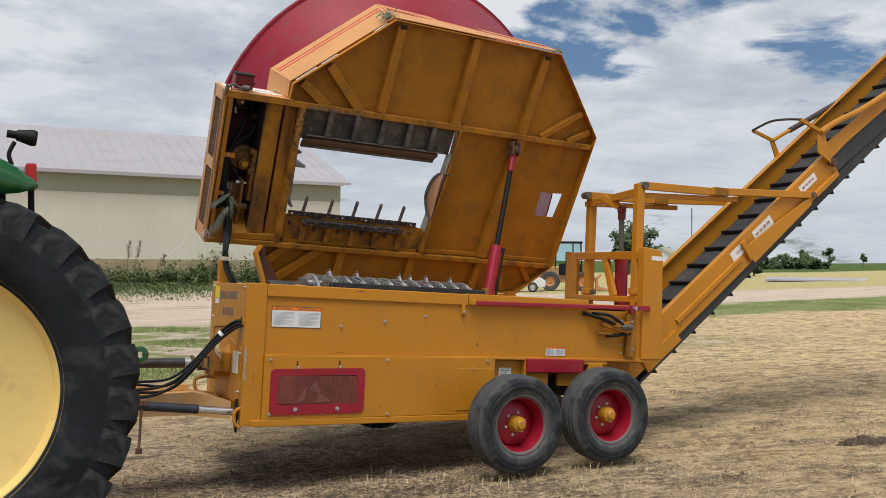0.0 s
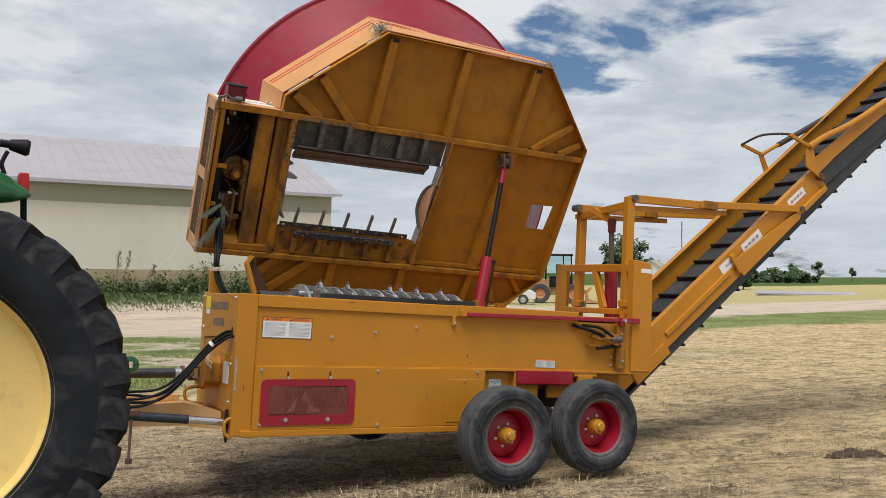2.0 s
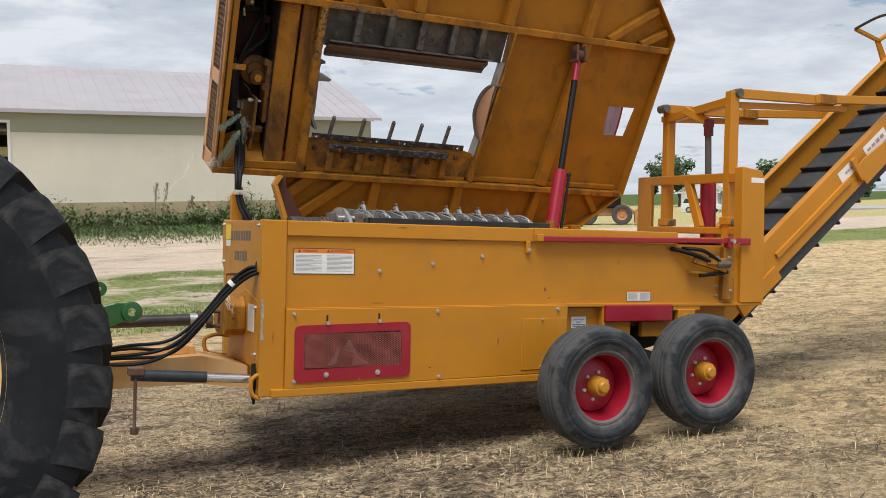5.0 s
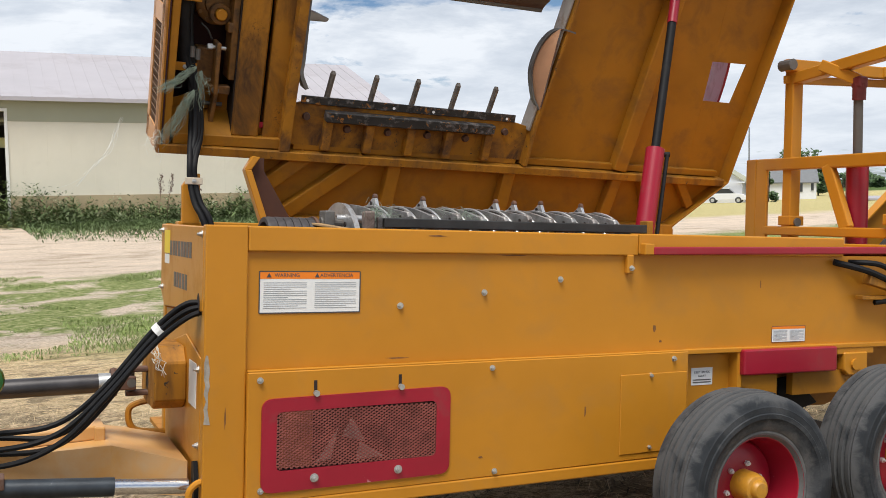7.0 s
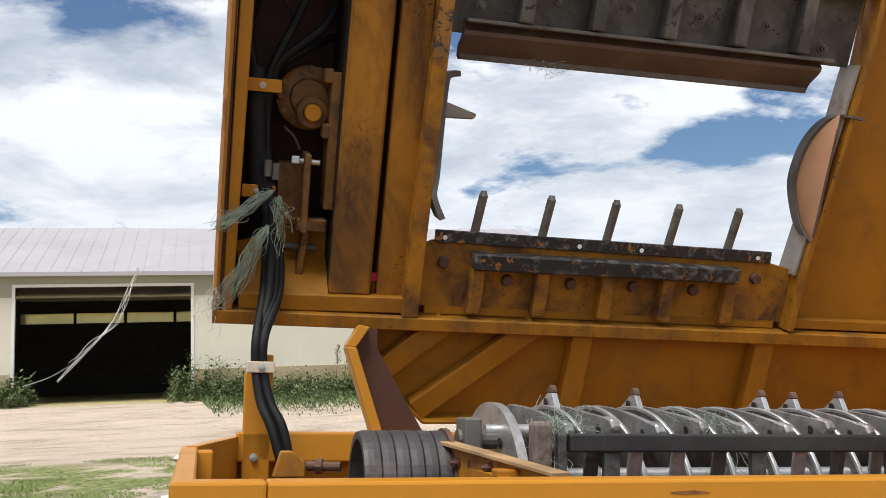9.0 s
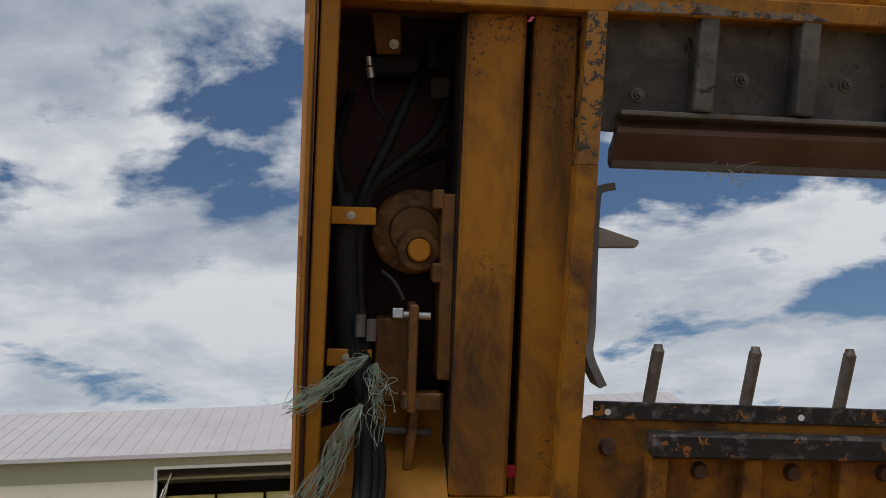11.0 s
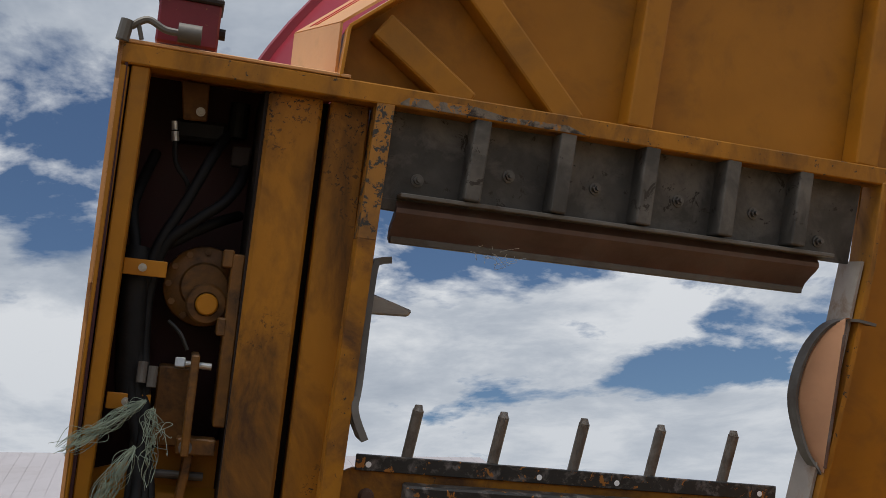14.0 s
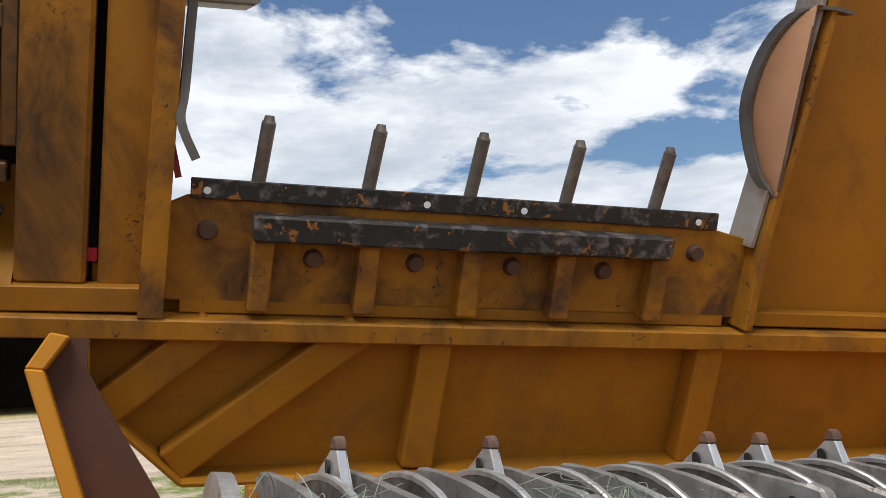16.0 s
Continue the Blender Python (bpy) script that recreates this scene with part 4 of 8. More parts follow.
    slab(bm, [(5.934, 3.507), (6.045, 3.509), (6.158, 3.195), (5.955, 3.29)], 0.01, 0.03, side_plane, 0.004)
    aft(part("hoop_post", bm, OCHRE, conv))
    bm = bm_new()
    slab(bm, [(6.12, 3.545), (6.185, 3.55), (6.30, 3.36), (6.235, 3.30)], -0.81, -0.79, side_plane, 0.004)
    aft(part("hoop_post", bm, OCHRE, conv))
    for p, q in (((6.00, -0.03, 3.505), (5.686, -0.03, 3.60)), ((6.165, 0.8, 3.55), (5.853, 0.8, 3.626))):
        bm = bm_new()
        beam(bm, p, q, 0.03, 0.035, bevel=0.003)
        aft(part("hoop_arm", bm, OCHRE, conv))
    for pts, r, mat in (([(5.853, 0.8, 3.626), (5.81, 0.5, 3.675), (5.74, 0.2, 3.645), (5.686, -0.03, 3.60)], 0.013, BLACK_PIPE),
                        ([(6.165, 0.8, 3.55), (6.30, 0.8, 3.63), (6.43, 0.8, 3.70)], 0.022, OCHRE),
                        ([(6.425, 0.8, 3.698), (6.8, 0.8, 3.905), (7.20, 0.8, 4.13)], 0.032, BLACK_PIPE),
                        ([(5.977, -0.03, 3.505), (6.234, -0.03, 3.655), (6.80, -0.03, 3.946), (8.0, -0.03, 4.72), (9.2, -0.03, 5.60)], 0.032, OCHRE)):
        bm = bm_new()
        tube(bm, pts, r, 10)
        aft(part("hoop_bar", bm, mat, conv, smooth=True))
    bm = bm_new()
    beam(bm, conv_at(3.62, 0.02, -0.27), conv_at(4.0, 0.02, -0.27), 0.03, 0.12, up=CN)
    slab(bm, [(3.3, 1.09), (3.80, 1.09), (3.70, 1.0), (3.55, 0.97)], -0.10, -0.09, side_plane)
    aft(part("tail_hopper", bm, OCHRE, conv))


def build_wheel(c, near):
    """A ribbed implement wheel; its outer side faces -y for the near ones."""
    s = 1 if near else -1
    R = 0.398
    flip = pose(*c) @ (Matrix.Identity(4) if near else pose(0, 0, 0, 0, 0, 180))
    w = new("wheel")
    w.parent = grinder
    w.matrix_basis = flip
    prof = [(0.215, -0.105), (0.226, -0.122), (0.236, -0.126), (0.244, -0.124), (0.248, -0.129), (0.272, -0.140), (0.294, -0.146), (0.298, -0.150), (0.315, -0.151), (0.319, -0.147), (0.343, -0.146), (0.347, -0.142), (0.358, -0.140), (0.376, -0.129), (0.390, -0.115)]
    back = [(r, 0.065 + (-a - 0.105) * 0.8) for r, a in prof[::-1]]
    rib = []
    n = 5
    wide = 0.170 / n
    for k in range(n):
        a0 = -0.109 + k * wide
        a1 = a0 + wide
        e = 0.004 * abs(k - 2)
        rib += [(R - 0.006 - e, a0 + 0.004), (R - e, a0 + 0.008), (R - e, a1 - 0.008), (R - 0.006 - e, a1 - 0.004), (R - 0.022, a1 + 0.000)] if k < n - 1 else [(R - e, a0 + 0.005), (R - e, a1 - 0.005)]
    prof = prof + rib + back
    bm = bm_new()
    lathe(bm, prof, 56)
    part("tyre", bm, TYRE, w, "worn ribbed black tyre", smooth=True)
    bm = bm_new()
    lathe(bm, [(0.228, -0.125), (0.226, -0.110), (0.212, -0.105), (0.200, -0.06), (0.190, 0.0), (0.180, 0.030), (0.170, 0.010), (0.135, -0.006), (0.085, -0.012), (0.0, -0.012), (0.0, 0.003), (0.12, 0.008), (0.19, 0.045), (0.205, 0.06), (0.226, 0.075), (0.215, 0.02), (0.205, -0.06), (0.222, -0.10)], 48)
    rim = part("rim", bm, RED, w, "red steel rim", smooth=True)
    bm = bm_new()
    lathe(bm, [(0.0, -0.128), (0.030, -0.126), (0.038, -0.118), (0.041, -0.104), (0.054, -0.100), (0.060, -0.090), (0.064, -0.07), (0.066, -0.008), (0.0, -0.008)], 24)
    part("hub", bm, HUB, w, "dirty ochre hub cap", smooth=True)
    for k in range(6):
        bm = bm_new()
        a = k * math.pi / 3 + 0.3
        p = Vector((0.090 * math.cos(a), -0.010, 0.090 * math.sin(a)))
        rod(bm, p, p + Vector((0, -0.014, 0)), 0.012, 6)
        rod(bm, p + Vector((0, -0.014, 0)), p + Vector((0, -0.022, 0)), 0.006, 8)
        part("lug_nut", bm, NUT, rim)
    return w


def build_running_gear():
    for x, z in ((2.104, 0.600), (2.991, 0.665)):
        build_wheel((x, -0.425, z), True)
        build_wheel((x, WIDE + 0.62, z), False)
    for x, z in ((2.104, 0.600), (2.991, 0.665)):
        bm = bm_new()
        beam(bm, (x, -0.39, z), (x, WIDE + 0.60, z), 0.07, 0.07)
        part("axle", bm, STEEL_DARK, grinder)
    bm = bm_new()
    block(bm, 2.48, 2.7, 0.0, WIDE, 0.84, 1.07)
    part("cross_member", bm, OCHRE_SHADED, grinder)
    for y in (-0.06, WIDE + 0.06):
        bm = bm_new()
        beam(bm, (2.07, y, 0.62), (2.55, y, 0.79), 0.09, 0.10)
        beam(bm, (2.957, y, 0.68), (2.55, y, 0.79), 0.09, 0.10)
        block(bm, 2.50, 2.60, y - 0.04, y + 0.04, 0.72, 0.90)
        # near-black colour paints the shaded gap behind the wheels
        part("walking_beam", bm, material("frame steel, dark as the gap", (0.022, 0.015, 0.011), 0.8, vary=0.3, scale=6), grinder)
    bm = bm_new()
    slab(bm, [(2.2, 0.80), (3.15, 0.775), (3.7, 0.93), (3.7, 1.08), (2.2, 1.08)], -0.20, -0.13, side_plane, 0.004)
    part("frame_rail", bm, OCHRE_SHADED, grinder)
    bm = bm_new()
    slab(bm, [(2.787, 0.923), (2.905, 0.937), (3.06, 0.80), (2.90, 0.76), (2.80, 0.80)], -0.13, -0.09, side_plane, 0.004)
    part("hanger", bm, BLACK, grinder, "black axle hanger plate")
    bm = bm_new()
    slab(bm, [(2.47, 0.87), (2.53, 0.87), (2.53, 0.905), (2.50, 0.925), (2.47, 0.92)], -0.06, -0.0, side_plane, 0.003)
    part("gusset", bm, OCHRE, grinder)
    bm = bm_new()
    block(bm, 2.2, 3.7, WIDE - 0.2, WIDE - 0.12, 0.93, 1.08)
    part("frame_rail", bm, OCHRE_SHADED, grinder)
    bm = bm_new()
    block(bm, 2.82, 3.5, 0.02, 0.06, 0.86, 0.97)
    part("frame_plate", bm, OCHRE_SHADED, grinder)


build_body()
build_grille()
build_labels()
build_side_bolts()
build_scuffs()
build_red_rail()
build_guard()
build_conveyor()
build_running_gear()

# ---------------------------------------------------------------- tub, tilted up on its far hinge
TILT_T = radians(19.5)
TO = Vector((0, 1.68, 2.09))
TV = Vector((0, -math.sin(TILT_T), math.cos(TILT_T)))
TW = Vector((0, -math.cos(TILT_T), -math.sin(TILT_T)))


def tp(u, v, w=0.0):
    """A place on the tub: u along the grinder, v up the tilted floor, w out of its underside."""
    return TO + Vector((u, 0, 0)) + TV * v + TW * (w + 0.018 * (u - 0.9))


def bar(bm, u0, v0, u1, v1, wide, w0, w1, bevel=0.004):
    """A bar lying in the tub floor from (u0, v0) to (u1, v1), from depth w0 to w1."""
    p, q = tp(u0, v0, (w0 + w1) / 2), tp(u1, v1, (w0 + w1) / 2)
    beam(bm, p, q, wide, abs(w1 - w0), up=TW, bevel=bevel)


def plate(bm, outline, w0, w1, bevel=0.0):
    slab(bm, outline, w0, w1, lambda u, v, a: tp(u, v, a), bevel)


FLOOR = -0.095      # depth of the floor sheet behind the faces of its beams


LIP = material("maroon worn lip", (0.125, 0.078, 0.066), 0.5, metal=0.3, vary=0.3, scale=5, grime=(0.15, 0.13, 0.12), grime_at=(0.5, 0.75), grime_scale=5, bump=0.3)
EDGE = material("ochre edge, paint flaked to black", (0.36, 0.155, 0.016), 0.5, vary=0.15, scale=4.0, grime=(0.15, 0.075, 0.025), grime_at=(0.45, 0.72), chips=(0.035, 0.033, 0.03), chips_at=(0.53, 0.545), chip_scale=30.0, bump=0.25)

CHEEK = material("ochre sheet, oily and scratched", (0.36, 0.148, 0.012), 0.5, vary=0.2, scale=4.0, spec=0.3, grime=(0.085, 0.042, 0.016), grime_at=(0.40, 0.64), grime_scale=5.0, streak=0.4, chips=(0.03, 0.02, 0.014), chips_at=(0.56, 0.585), chip_scale=70.0, patch=2.4, bump=0.2)
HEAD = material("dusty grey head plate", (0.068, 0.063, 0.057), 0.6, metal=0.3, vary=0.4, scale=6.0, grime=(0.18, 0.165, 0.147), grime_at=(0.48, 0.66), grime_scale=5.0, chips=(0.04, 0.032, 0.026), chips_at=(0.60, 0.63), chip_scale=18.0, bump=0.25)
SCRAPED = material("beam scraped to steel", (0.17, 0.14, 0.11), 0.55, metal=0.3, vary=0.3, scale=20.0, grime=(0.045, 0.035, 0.03), grime_at=(0.46, 0.56), grime_scale=16.0, chips=(0.38, 0.16, 0.02), chips_at=(0.55, 0.57), chip_scale=22.0, bump=0.4)

SILL = material("ochre sill, stained and chipped", (0.36, 0.15, 0.012), 0.5, vary=0.2, scale=5.0, spec=0.3, grime=(0.095, 0.045, 0.02), grime_at=(0.43, 0.66), grime_scale=6.0, chips=(0.04, 0.03, 0.026), chips_at=(0.62, 0.64), chip_scale=42.0, patch=5.0, bump=0.2)

FINGER = material("scoured finger steel", (0.20, 0.18, 0.16), 0.5, metal=0.4, vary=0.25, scale=14.0, grime=(0.10, 0.075, 0.055), grime_at=(0.45, 0.7), grime_scale=14.0, bump=0.2)


def spline(points):
    """A smooth run through places on the tub."""
    P = [Vector(p) for p in points]
    out = []
    for i in range(len(P) - 1):
        a, b, c, d = P[max(i - 1, 0)], P[i], P[i + 1], P[min(i + 2, len(P) - 1)]
        for k in range(4):
            t = k / 4
            out.append(0.5 * ((2 * b) + (c - a) * t + (2 * a - 5 * b + 4 * c - d) * t * t + (3 * b - a - 3 * c + d) * t ** 3))
    return out + [P[-1]]


def curved_blade(path, thick, deep, parent, words):
    bm = bm_new()
    rows = []
    for i, p in enumerate(path):
        d = (path[min(i + 1, len(path) - 1)] - path[max(i - 1, 0)]).normalized()
        n = Vector((-d.y, d.x, 0)) * thick
        rows.append([bm.verts.new(tp(p.x + e * n.x, p.y + e * n.y, w)) for e, w in ((0, p.z), (1, p.z), (1, p.z - deep), (0, p.z - deep))])
    for p, q in zip(rows, rows[1:]):
        for k in range(4):
            bm.faces.new((p[k], p[(k + 1) % 4], q[(k + 1) % 4], q[k]))
    bm.faces.new(rows[0])
    bm.faces.new(rows[-1][::-1])
    return part("guide_blade", bm, STEEL_DARK, parent, words, smooth=True)


def build_tub():
    tub = bm_new()
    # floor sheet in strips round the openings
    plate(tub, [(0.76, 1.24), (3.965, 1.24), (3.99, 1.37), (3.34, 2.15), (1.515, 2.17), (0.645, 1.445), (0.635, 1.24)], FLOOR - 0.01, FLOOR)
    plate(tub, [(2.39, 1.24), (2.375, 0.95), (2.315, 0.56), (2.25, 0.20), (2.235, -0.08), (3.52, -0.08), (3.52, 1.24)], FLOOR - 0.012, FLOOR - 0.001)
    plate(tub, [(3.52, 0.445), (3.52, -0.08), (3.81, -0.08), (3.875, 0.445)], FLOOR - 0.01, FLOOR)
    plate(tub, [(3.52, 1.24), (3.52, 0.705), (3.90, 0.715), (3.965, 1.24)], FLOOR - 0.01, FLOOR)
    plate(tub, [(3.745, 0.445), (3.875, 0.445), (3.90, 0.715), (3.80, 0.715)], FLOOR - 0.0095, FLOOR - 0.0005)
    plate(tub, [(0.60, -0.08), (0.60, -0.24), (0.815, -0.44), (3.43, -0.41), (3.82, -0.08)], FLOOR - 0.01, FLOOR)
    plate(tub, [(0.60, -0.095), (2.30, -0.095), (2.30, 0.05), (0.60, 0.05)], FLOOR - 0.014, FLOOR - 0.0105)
    tub = part("tub", tub, OCHRE_SHADED, grinder, "ochre tub floor seen from below, ribbed, dusty and shade-darkened")
    # main beams
    for v0, v1, u1, name in ((1.243, 1.298, 3.95, "floor_beam"), (-0.098, -0.050, 3.78, "floor_beam")):
        bm = bm_new()
        plate(bm, [(0.045, v0), (u1, v0 - 0.012), (u1 + 0.012, v1 - 0.012), (0.045, v1)], FLOOR, 0.0, 0.004)
        part(name, bm, OCHRE_WORN, tub)
    bm = bm_new()
    plate(bm, [(0.13, -0.05), (0.72, -0.045), (0.72, 0.012), (0.13, 0.006)], FLOOR - 0.0, -0.03, 0.003)
    plate(bm, [(0.79, -0.05), (2.2, -0.055), (2.2, -0.02), (0.79, -0.015)], FLOOR - 0.0, -0.06, 0.003)
    plate(bm, [(2.27, -0.05), (3.74, -0.055), (3.75, -0.015), (2.27, -0.01)], FLOOR - 0.0, -0.05, 0.003)
    part("beam_ledge", bm, OCHRE_SHADED, tub)
    bm = bm_new()
    plate(bm, [(0.045, -0.098), (0.068, -0.098), (0.078, 1.243), (0.045, 1.243)], FLOOR, 0.0, 0.009)
    part("edge_beam", bm, OCHRE_SHADED, tub)
    bm = bm_new()
    plate(bm, [(0.073, -0.050), (0.110, -0.050), (0.130, 1.243), (0.083, 1.243)], FLOOR, -0.010, 0.004)
    part("edge_flange", bm, OCHRE_SHADED, tub)
    bm = bm_new()
    plate(bm, [(0.80, 1.247), (1.37, 1.243), (1.31, 1.263), (1.12, 1.259), (1.02, 1.275), (0.83, 1.270)], -0.002, 0.0015)
    part("bare_patch", bm, SCRAPED, tub, "beam face scraped down to bare steel")
    # the chute's cheek: two deep sheets with a dark slot between them, and its edge bar
    bm = bm_new()
    plate(bm, [(0.440, 0.006), (0.588, 0.006), (0.600, 1.243), (0.450, 1.243)], -0.14, -0.055, 0.010)
    part("cheek_sheet", bm, CHEEK, tub)
    bm = bm_new()
    plate(bm, [(0.612, 0.006), (0.735, 0.006), (0.735, 1.243), (0.622, 1.243)], -0.13, -0.068, 0.006)
    part("cheek_sheet", bm, CHEEK, tub)
    bm = bm_new()
    plate(bm, [(0.700, -0.05), (0.755, -0.05), (0.7810, 0.8605), (0.7296, 0.8605)], -0.10, 0.0, 0.001)
    eb = part("edge_bar", bm, SILL, tub)
    bm = bm_new()
    plate(bm, [(0.7296, 0.861), (0.7810, 0.861), (0.792, 1.243), (0.742, 1.243)], -0.10, 0.0, 0.001)
    part("flaked_end", bm, EDGE, eb, "end of the bar with its paint flaked to black")
    bm = bm_new()
    plate(bm, [(0.56, 0.06), (0.61, 0.06), (0.61, 0.09), (0.56, 0.09)], -0.08, -0.07)
    part("tab", bm, RED, tub)
    # lower edge of the opening, with its ribs, bolts and black angle
    bm = bm_new()
    plate(bm, [(0.755, -0.02), (2.25, -0.03), (2.24, 0.185), (2.145, 0.205), (0.80, 0.222), (0.755, 0.200)], -0.08, -0.06, 0.002)
    part("sill_plate", bm, SILL, tub)
    bm = bm_new()
    outline = [(0.804, 0.218), (2.138, 0.206), (2.138, 0.251), (0.804, 0.263)]
    plate(bm, outline, -0.06, -0.048, 0.002)
    strip = part("strip_plate", bm, BLACK_WORN, tub, "blackened strip with bolt holes")
    # white discs paint the daylight that shows through the bolt holes
    for u, v in ((0.840, 0.236), (1.350, 0.231), (1.597, 0.229), (2.080, 0.225)):
        bm = bm_new()
        rod(bm, tp(u, v, -0.062), tp(u, v, -0.0465), 0.0085, 12)
        part("bolt_hole", bm, material("daylight in bolt hole", (0.85, 0.85, 0.85), 0.9, vary=0.02, bump=0), strip)
    bm = bm_new()
    plate(bm, [(0.942, 0.132), (1.985, 0.130), (1.988, 0.188), (0.942, 0.194)], -0.05, 0.012, 0.006)
    part("angle_bar", bm, BLACK_WORN, tub, "scraped black angle bar")
    for u in (0.962, 1.208, 1.462, 1.704, 1.962):
        bm = bm_new()
        bar(bm, u, -0.034, u + 0.006, 0.150, 0.050, -0.075, -0.010, 0.006)
        part("rib", bm, SILL, tub)
    for u, v in ((0.845, 0.145), (1.088, 0.088), (1.335, 0.087), (1.583, 0.088), (1.831, 0.086), (2.086, 0.143)):
        bm = bm_new()
        rod(bm, tp(u, v, -0.062), tp(u, v, -0.040), 0.024, 14, 0.018)
        part("bolt_head", bm, RUST, tub)
    for u in (0.972, 1.229, 1.482, 1.733, 1.981):
        bm = bm_new()
        rod(bm, tp(u - 0.026, 0.18, -0.085), tp(u - 0.004, 0.397, -0.055), 0.0165, 16)
        rod(bm, tp(u - 0.004, 0.390, -0.056), tp(u - 0.003, 0.411, -0.060), 0.0163, 16, 0.0105)
        part("finger", bm, FINGER, tub, "grey steel finger")
    # upper edge: grey concave plate with ribs, bolts and a curved lip
    bm = bm_new()
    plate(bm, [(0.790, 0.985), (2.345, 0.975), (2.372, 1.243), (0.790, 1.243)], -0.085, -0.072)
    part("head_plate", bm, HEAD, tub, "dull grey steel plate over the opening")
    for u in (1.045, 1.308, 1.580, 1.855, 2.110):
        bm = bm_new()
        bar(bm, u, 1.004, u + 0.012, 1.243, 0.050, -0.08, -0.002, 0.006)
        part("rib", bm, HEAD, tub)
    for u, v in ((0.895, 1.05), (1.168, 1.10), (1.445, 1.10), (1.722, 1.10), (1.985, 1.095), (2.225, 1.035)):
        bm = bm_new()
        rod(bm, tp(u, v, -0.074), tp(u, v, -0.068), 0.019, 14)
        rod(bm, tp(u, v, -0.070), tp(u, v, -0.056), 0.013, 6)
        rod(bm, tp(u, v, -0.058), tp(u, v, -0.044), 0.007, 8)
        part("bolt_head", bm, STEEL_DARK, tub)
    bm = bm_new()
    prof = [(0.995, -0.092), (0.972, -0.100), (0.955, -0.085), (0.935, -0.105), (0.912, -0.135), (0.880, -0.140), (0.872, -0.132), (0.898, -0.116), (0.918, -0.092), (0.936, -0.066), (0.950, -0.052), (0.964, -0.052), (0.976, -0.064), (0.995, -0.078)]
    a = [bm.verts.new(tp(0.84, v, w)) for v, w in prof]
    b = [bm.verts.new(tp(2.225, v, w)) for v, w in prof]
    bm.faces.new(a[::-1])
    bm.faces.new(b)
    for k in range(len(prof)):
        k2 = (k + 1) % len(prof)
        bm.faces.new((a[k], a[k2], b[k2], b[k]))
    part("curved_lip", bm, LIP, tub, "rusty curved steel lip", smooth=True)
    bm = bm_new()
    bar(bm, 0.84, 0.997, 2.25, 0.990, 0.012, -0.085, -0.012, 0.002)
    part("lip_flange", bm, STEEL_DARK, tub)
    bm = bm_new()
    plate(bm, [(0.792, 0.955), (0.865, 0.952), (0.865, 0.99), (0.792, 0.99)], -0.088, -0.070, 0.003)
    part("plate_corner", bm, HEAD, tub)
    bm = bm_new()
    bar(bm, 0.845, 0.876, 2.222, 0.876, 0.022, -0.150, -0.122, 0.004)
    part("lip_edge", bm, STEEL_DARK, tub)
    # right edge of the opening: edge bar, pale inner face, and the curved guide blade on it
    bm = bm_new()
    plate(bm, [(2.225, -0.05), (2.252, -0.05), (2.265, 0.20), (2.325, 0.56), (2.385, 0.95), (2.415, 1.243), (2.393, 1.243), (2.368, 0.95), (2.308, 0.56), (2.245, 0.20)], FLOOR, 0.006, 0.004)
    part("edge_bar", bm, OCHRE_WORN, tub)
    bm = bm_new()
    plate(bm, [(2.226, 0.17), (2.236, 0.17), (2.302, 0.56), (2.366, 0.985), (2.356, 0.985), (2.292, 0.56)], -0.13, -0.02)
    part("edge_strip", bm, material("bare pale steel", (0.34, 0.30, 0.26), 0.5, vary=0.2, scale=5, grime=(0.20, 0.10, 0.04), grime_at=(0.5, 0.7), grime_scale=7), tub, "bare pale steel strip")
    ring = spline([(2.390, 0.79, 0.03), (2.325, 0.798, 0.005), (2.275, 0.775, -0.035), (2.232, 0.70, -0.065), (2.208, 0.60, -0.080), (2.205, 0.50, -0.080), (2.230, 0.37, -0.045), (2.258, 0.312, -0.010), (2.268, 0.292, 0.0)])
    curved_blade(ring, 0.010, 0.045, tub, "curved dark steel guide blade")
    # its web slants from the blade to the edge bar
    bm = bm_new()
    rows = []
    for p in ring[4:-4]:
        edge = 2.240 + 0.169 * (p.y - 0.17)
        rows.append([bm.verts.new(tp(*c)) for c in ((p.x + 0.010, p.y, p.z - 0.012), (edge - 0.006 - 0.10 * (p.y - 0.33), p.y, 0.010), (edge - 0.006 - 0.10 * (p.y - 0.33), p.y, 0.004), (p.x + 0.010, p.y, p.z - 0.020))])
    for p, q in zip(rows, rows[1:]):
        for k in range(4):
            bm.faces.new((p[k], p[(k + 1) % 4], q[(k + 1) % 4], q[k]))
    bm.faces.new(rows[0])
    bm.faces.new(rows[-1][::-1])
    part("blade_web", bm, material("salmon primer", (0.50, 0.26, 0.14), 0.6, vary=0.12, scale=6), tub, "salmon coloured blade web", smooth=True)
    bm = bm_new()
    beam(bm, tp(2.262, 0.325, 0.010), tp(2.292, 0.745, 0.010), 0.007, 0.010, up=TW, bevel=0.002)
    part("weld_seam", bm, RUST, tub)
    # left edge: the mating blade and its bracket
    ring = spline([(0.852, 0.825, -0.10), (0.818, 0.817, -0.10), (0.796, 0.79, -0.09), (0.782, 0.64, -0.05), (0.772, 0.46, -0.01), (0.766, 0.385, 0.005), (0.801, 0.305, 0.015)])
    curved_blade(ring, 0.020, 0.10, tub, "")
    bm = bm_new()
    plate(bm, [(0.78, 0.715), (0.80, 0.72), (0.90, 0.69), (0.950, 0.675), (0.938, 0.655), (0.78, 0.650)], -0.42, -0.18, 0.006)
    part("stop_bracket", bm, material("pale scoured bracket", (0.33, 0.32, 0.31), 0.5, metal=0.4, vary=0.2, scale=6, bump=0.1), tub)
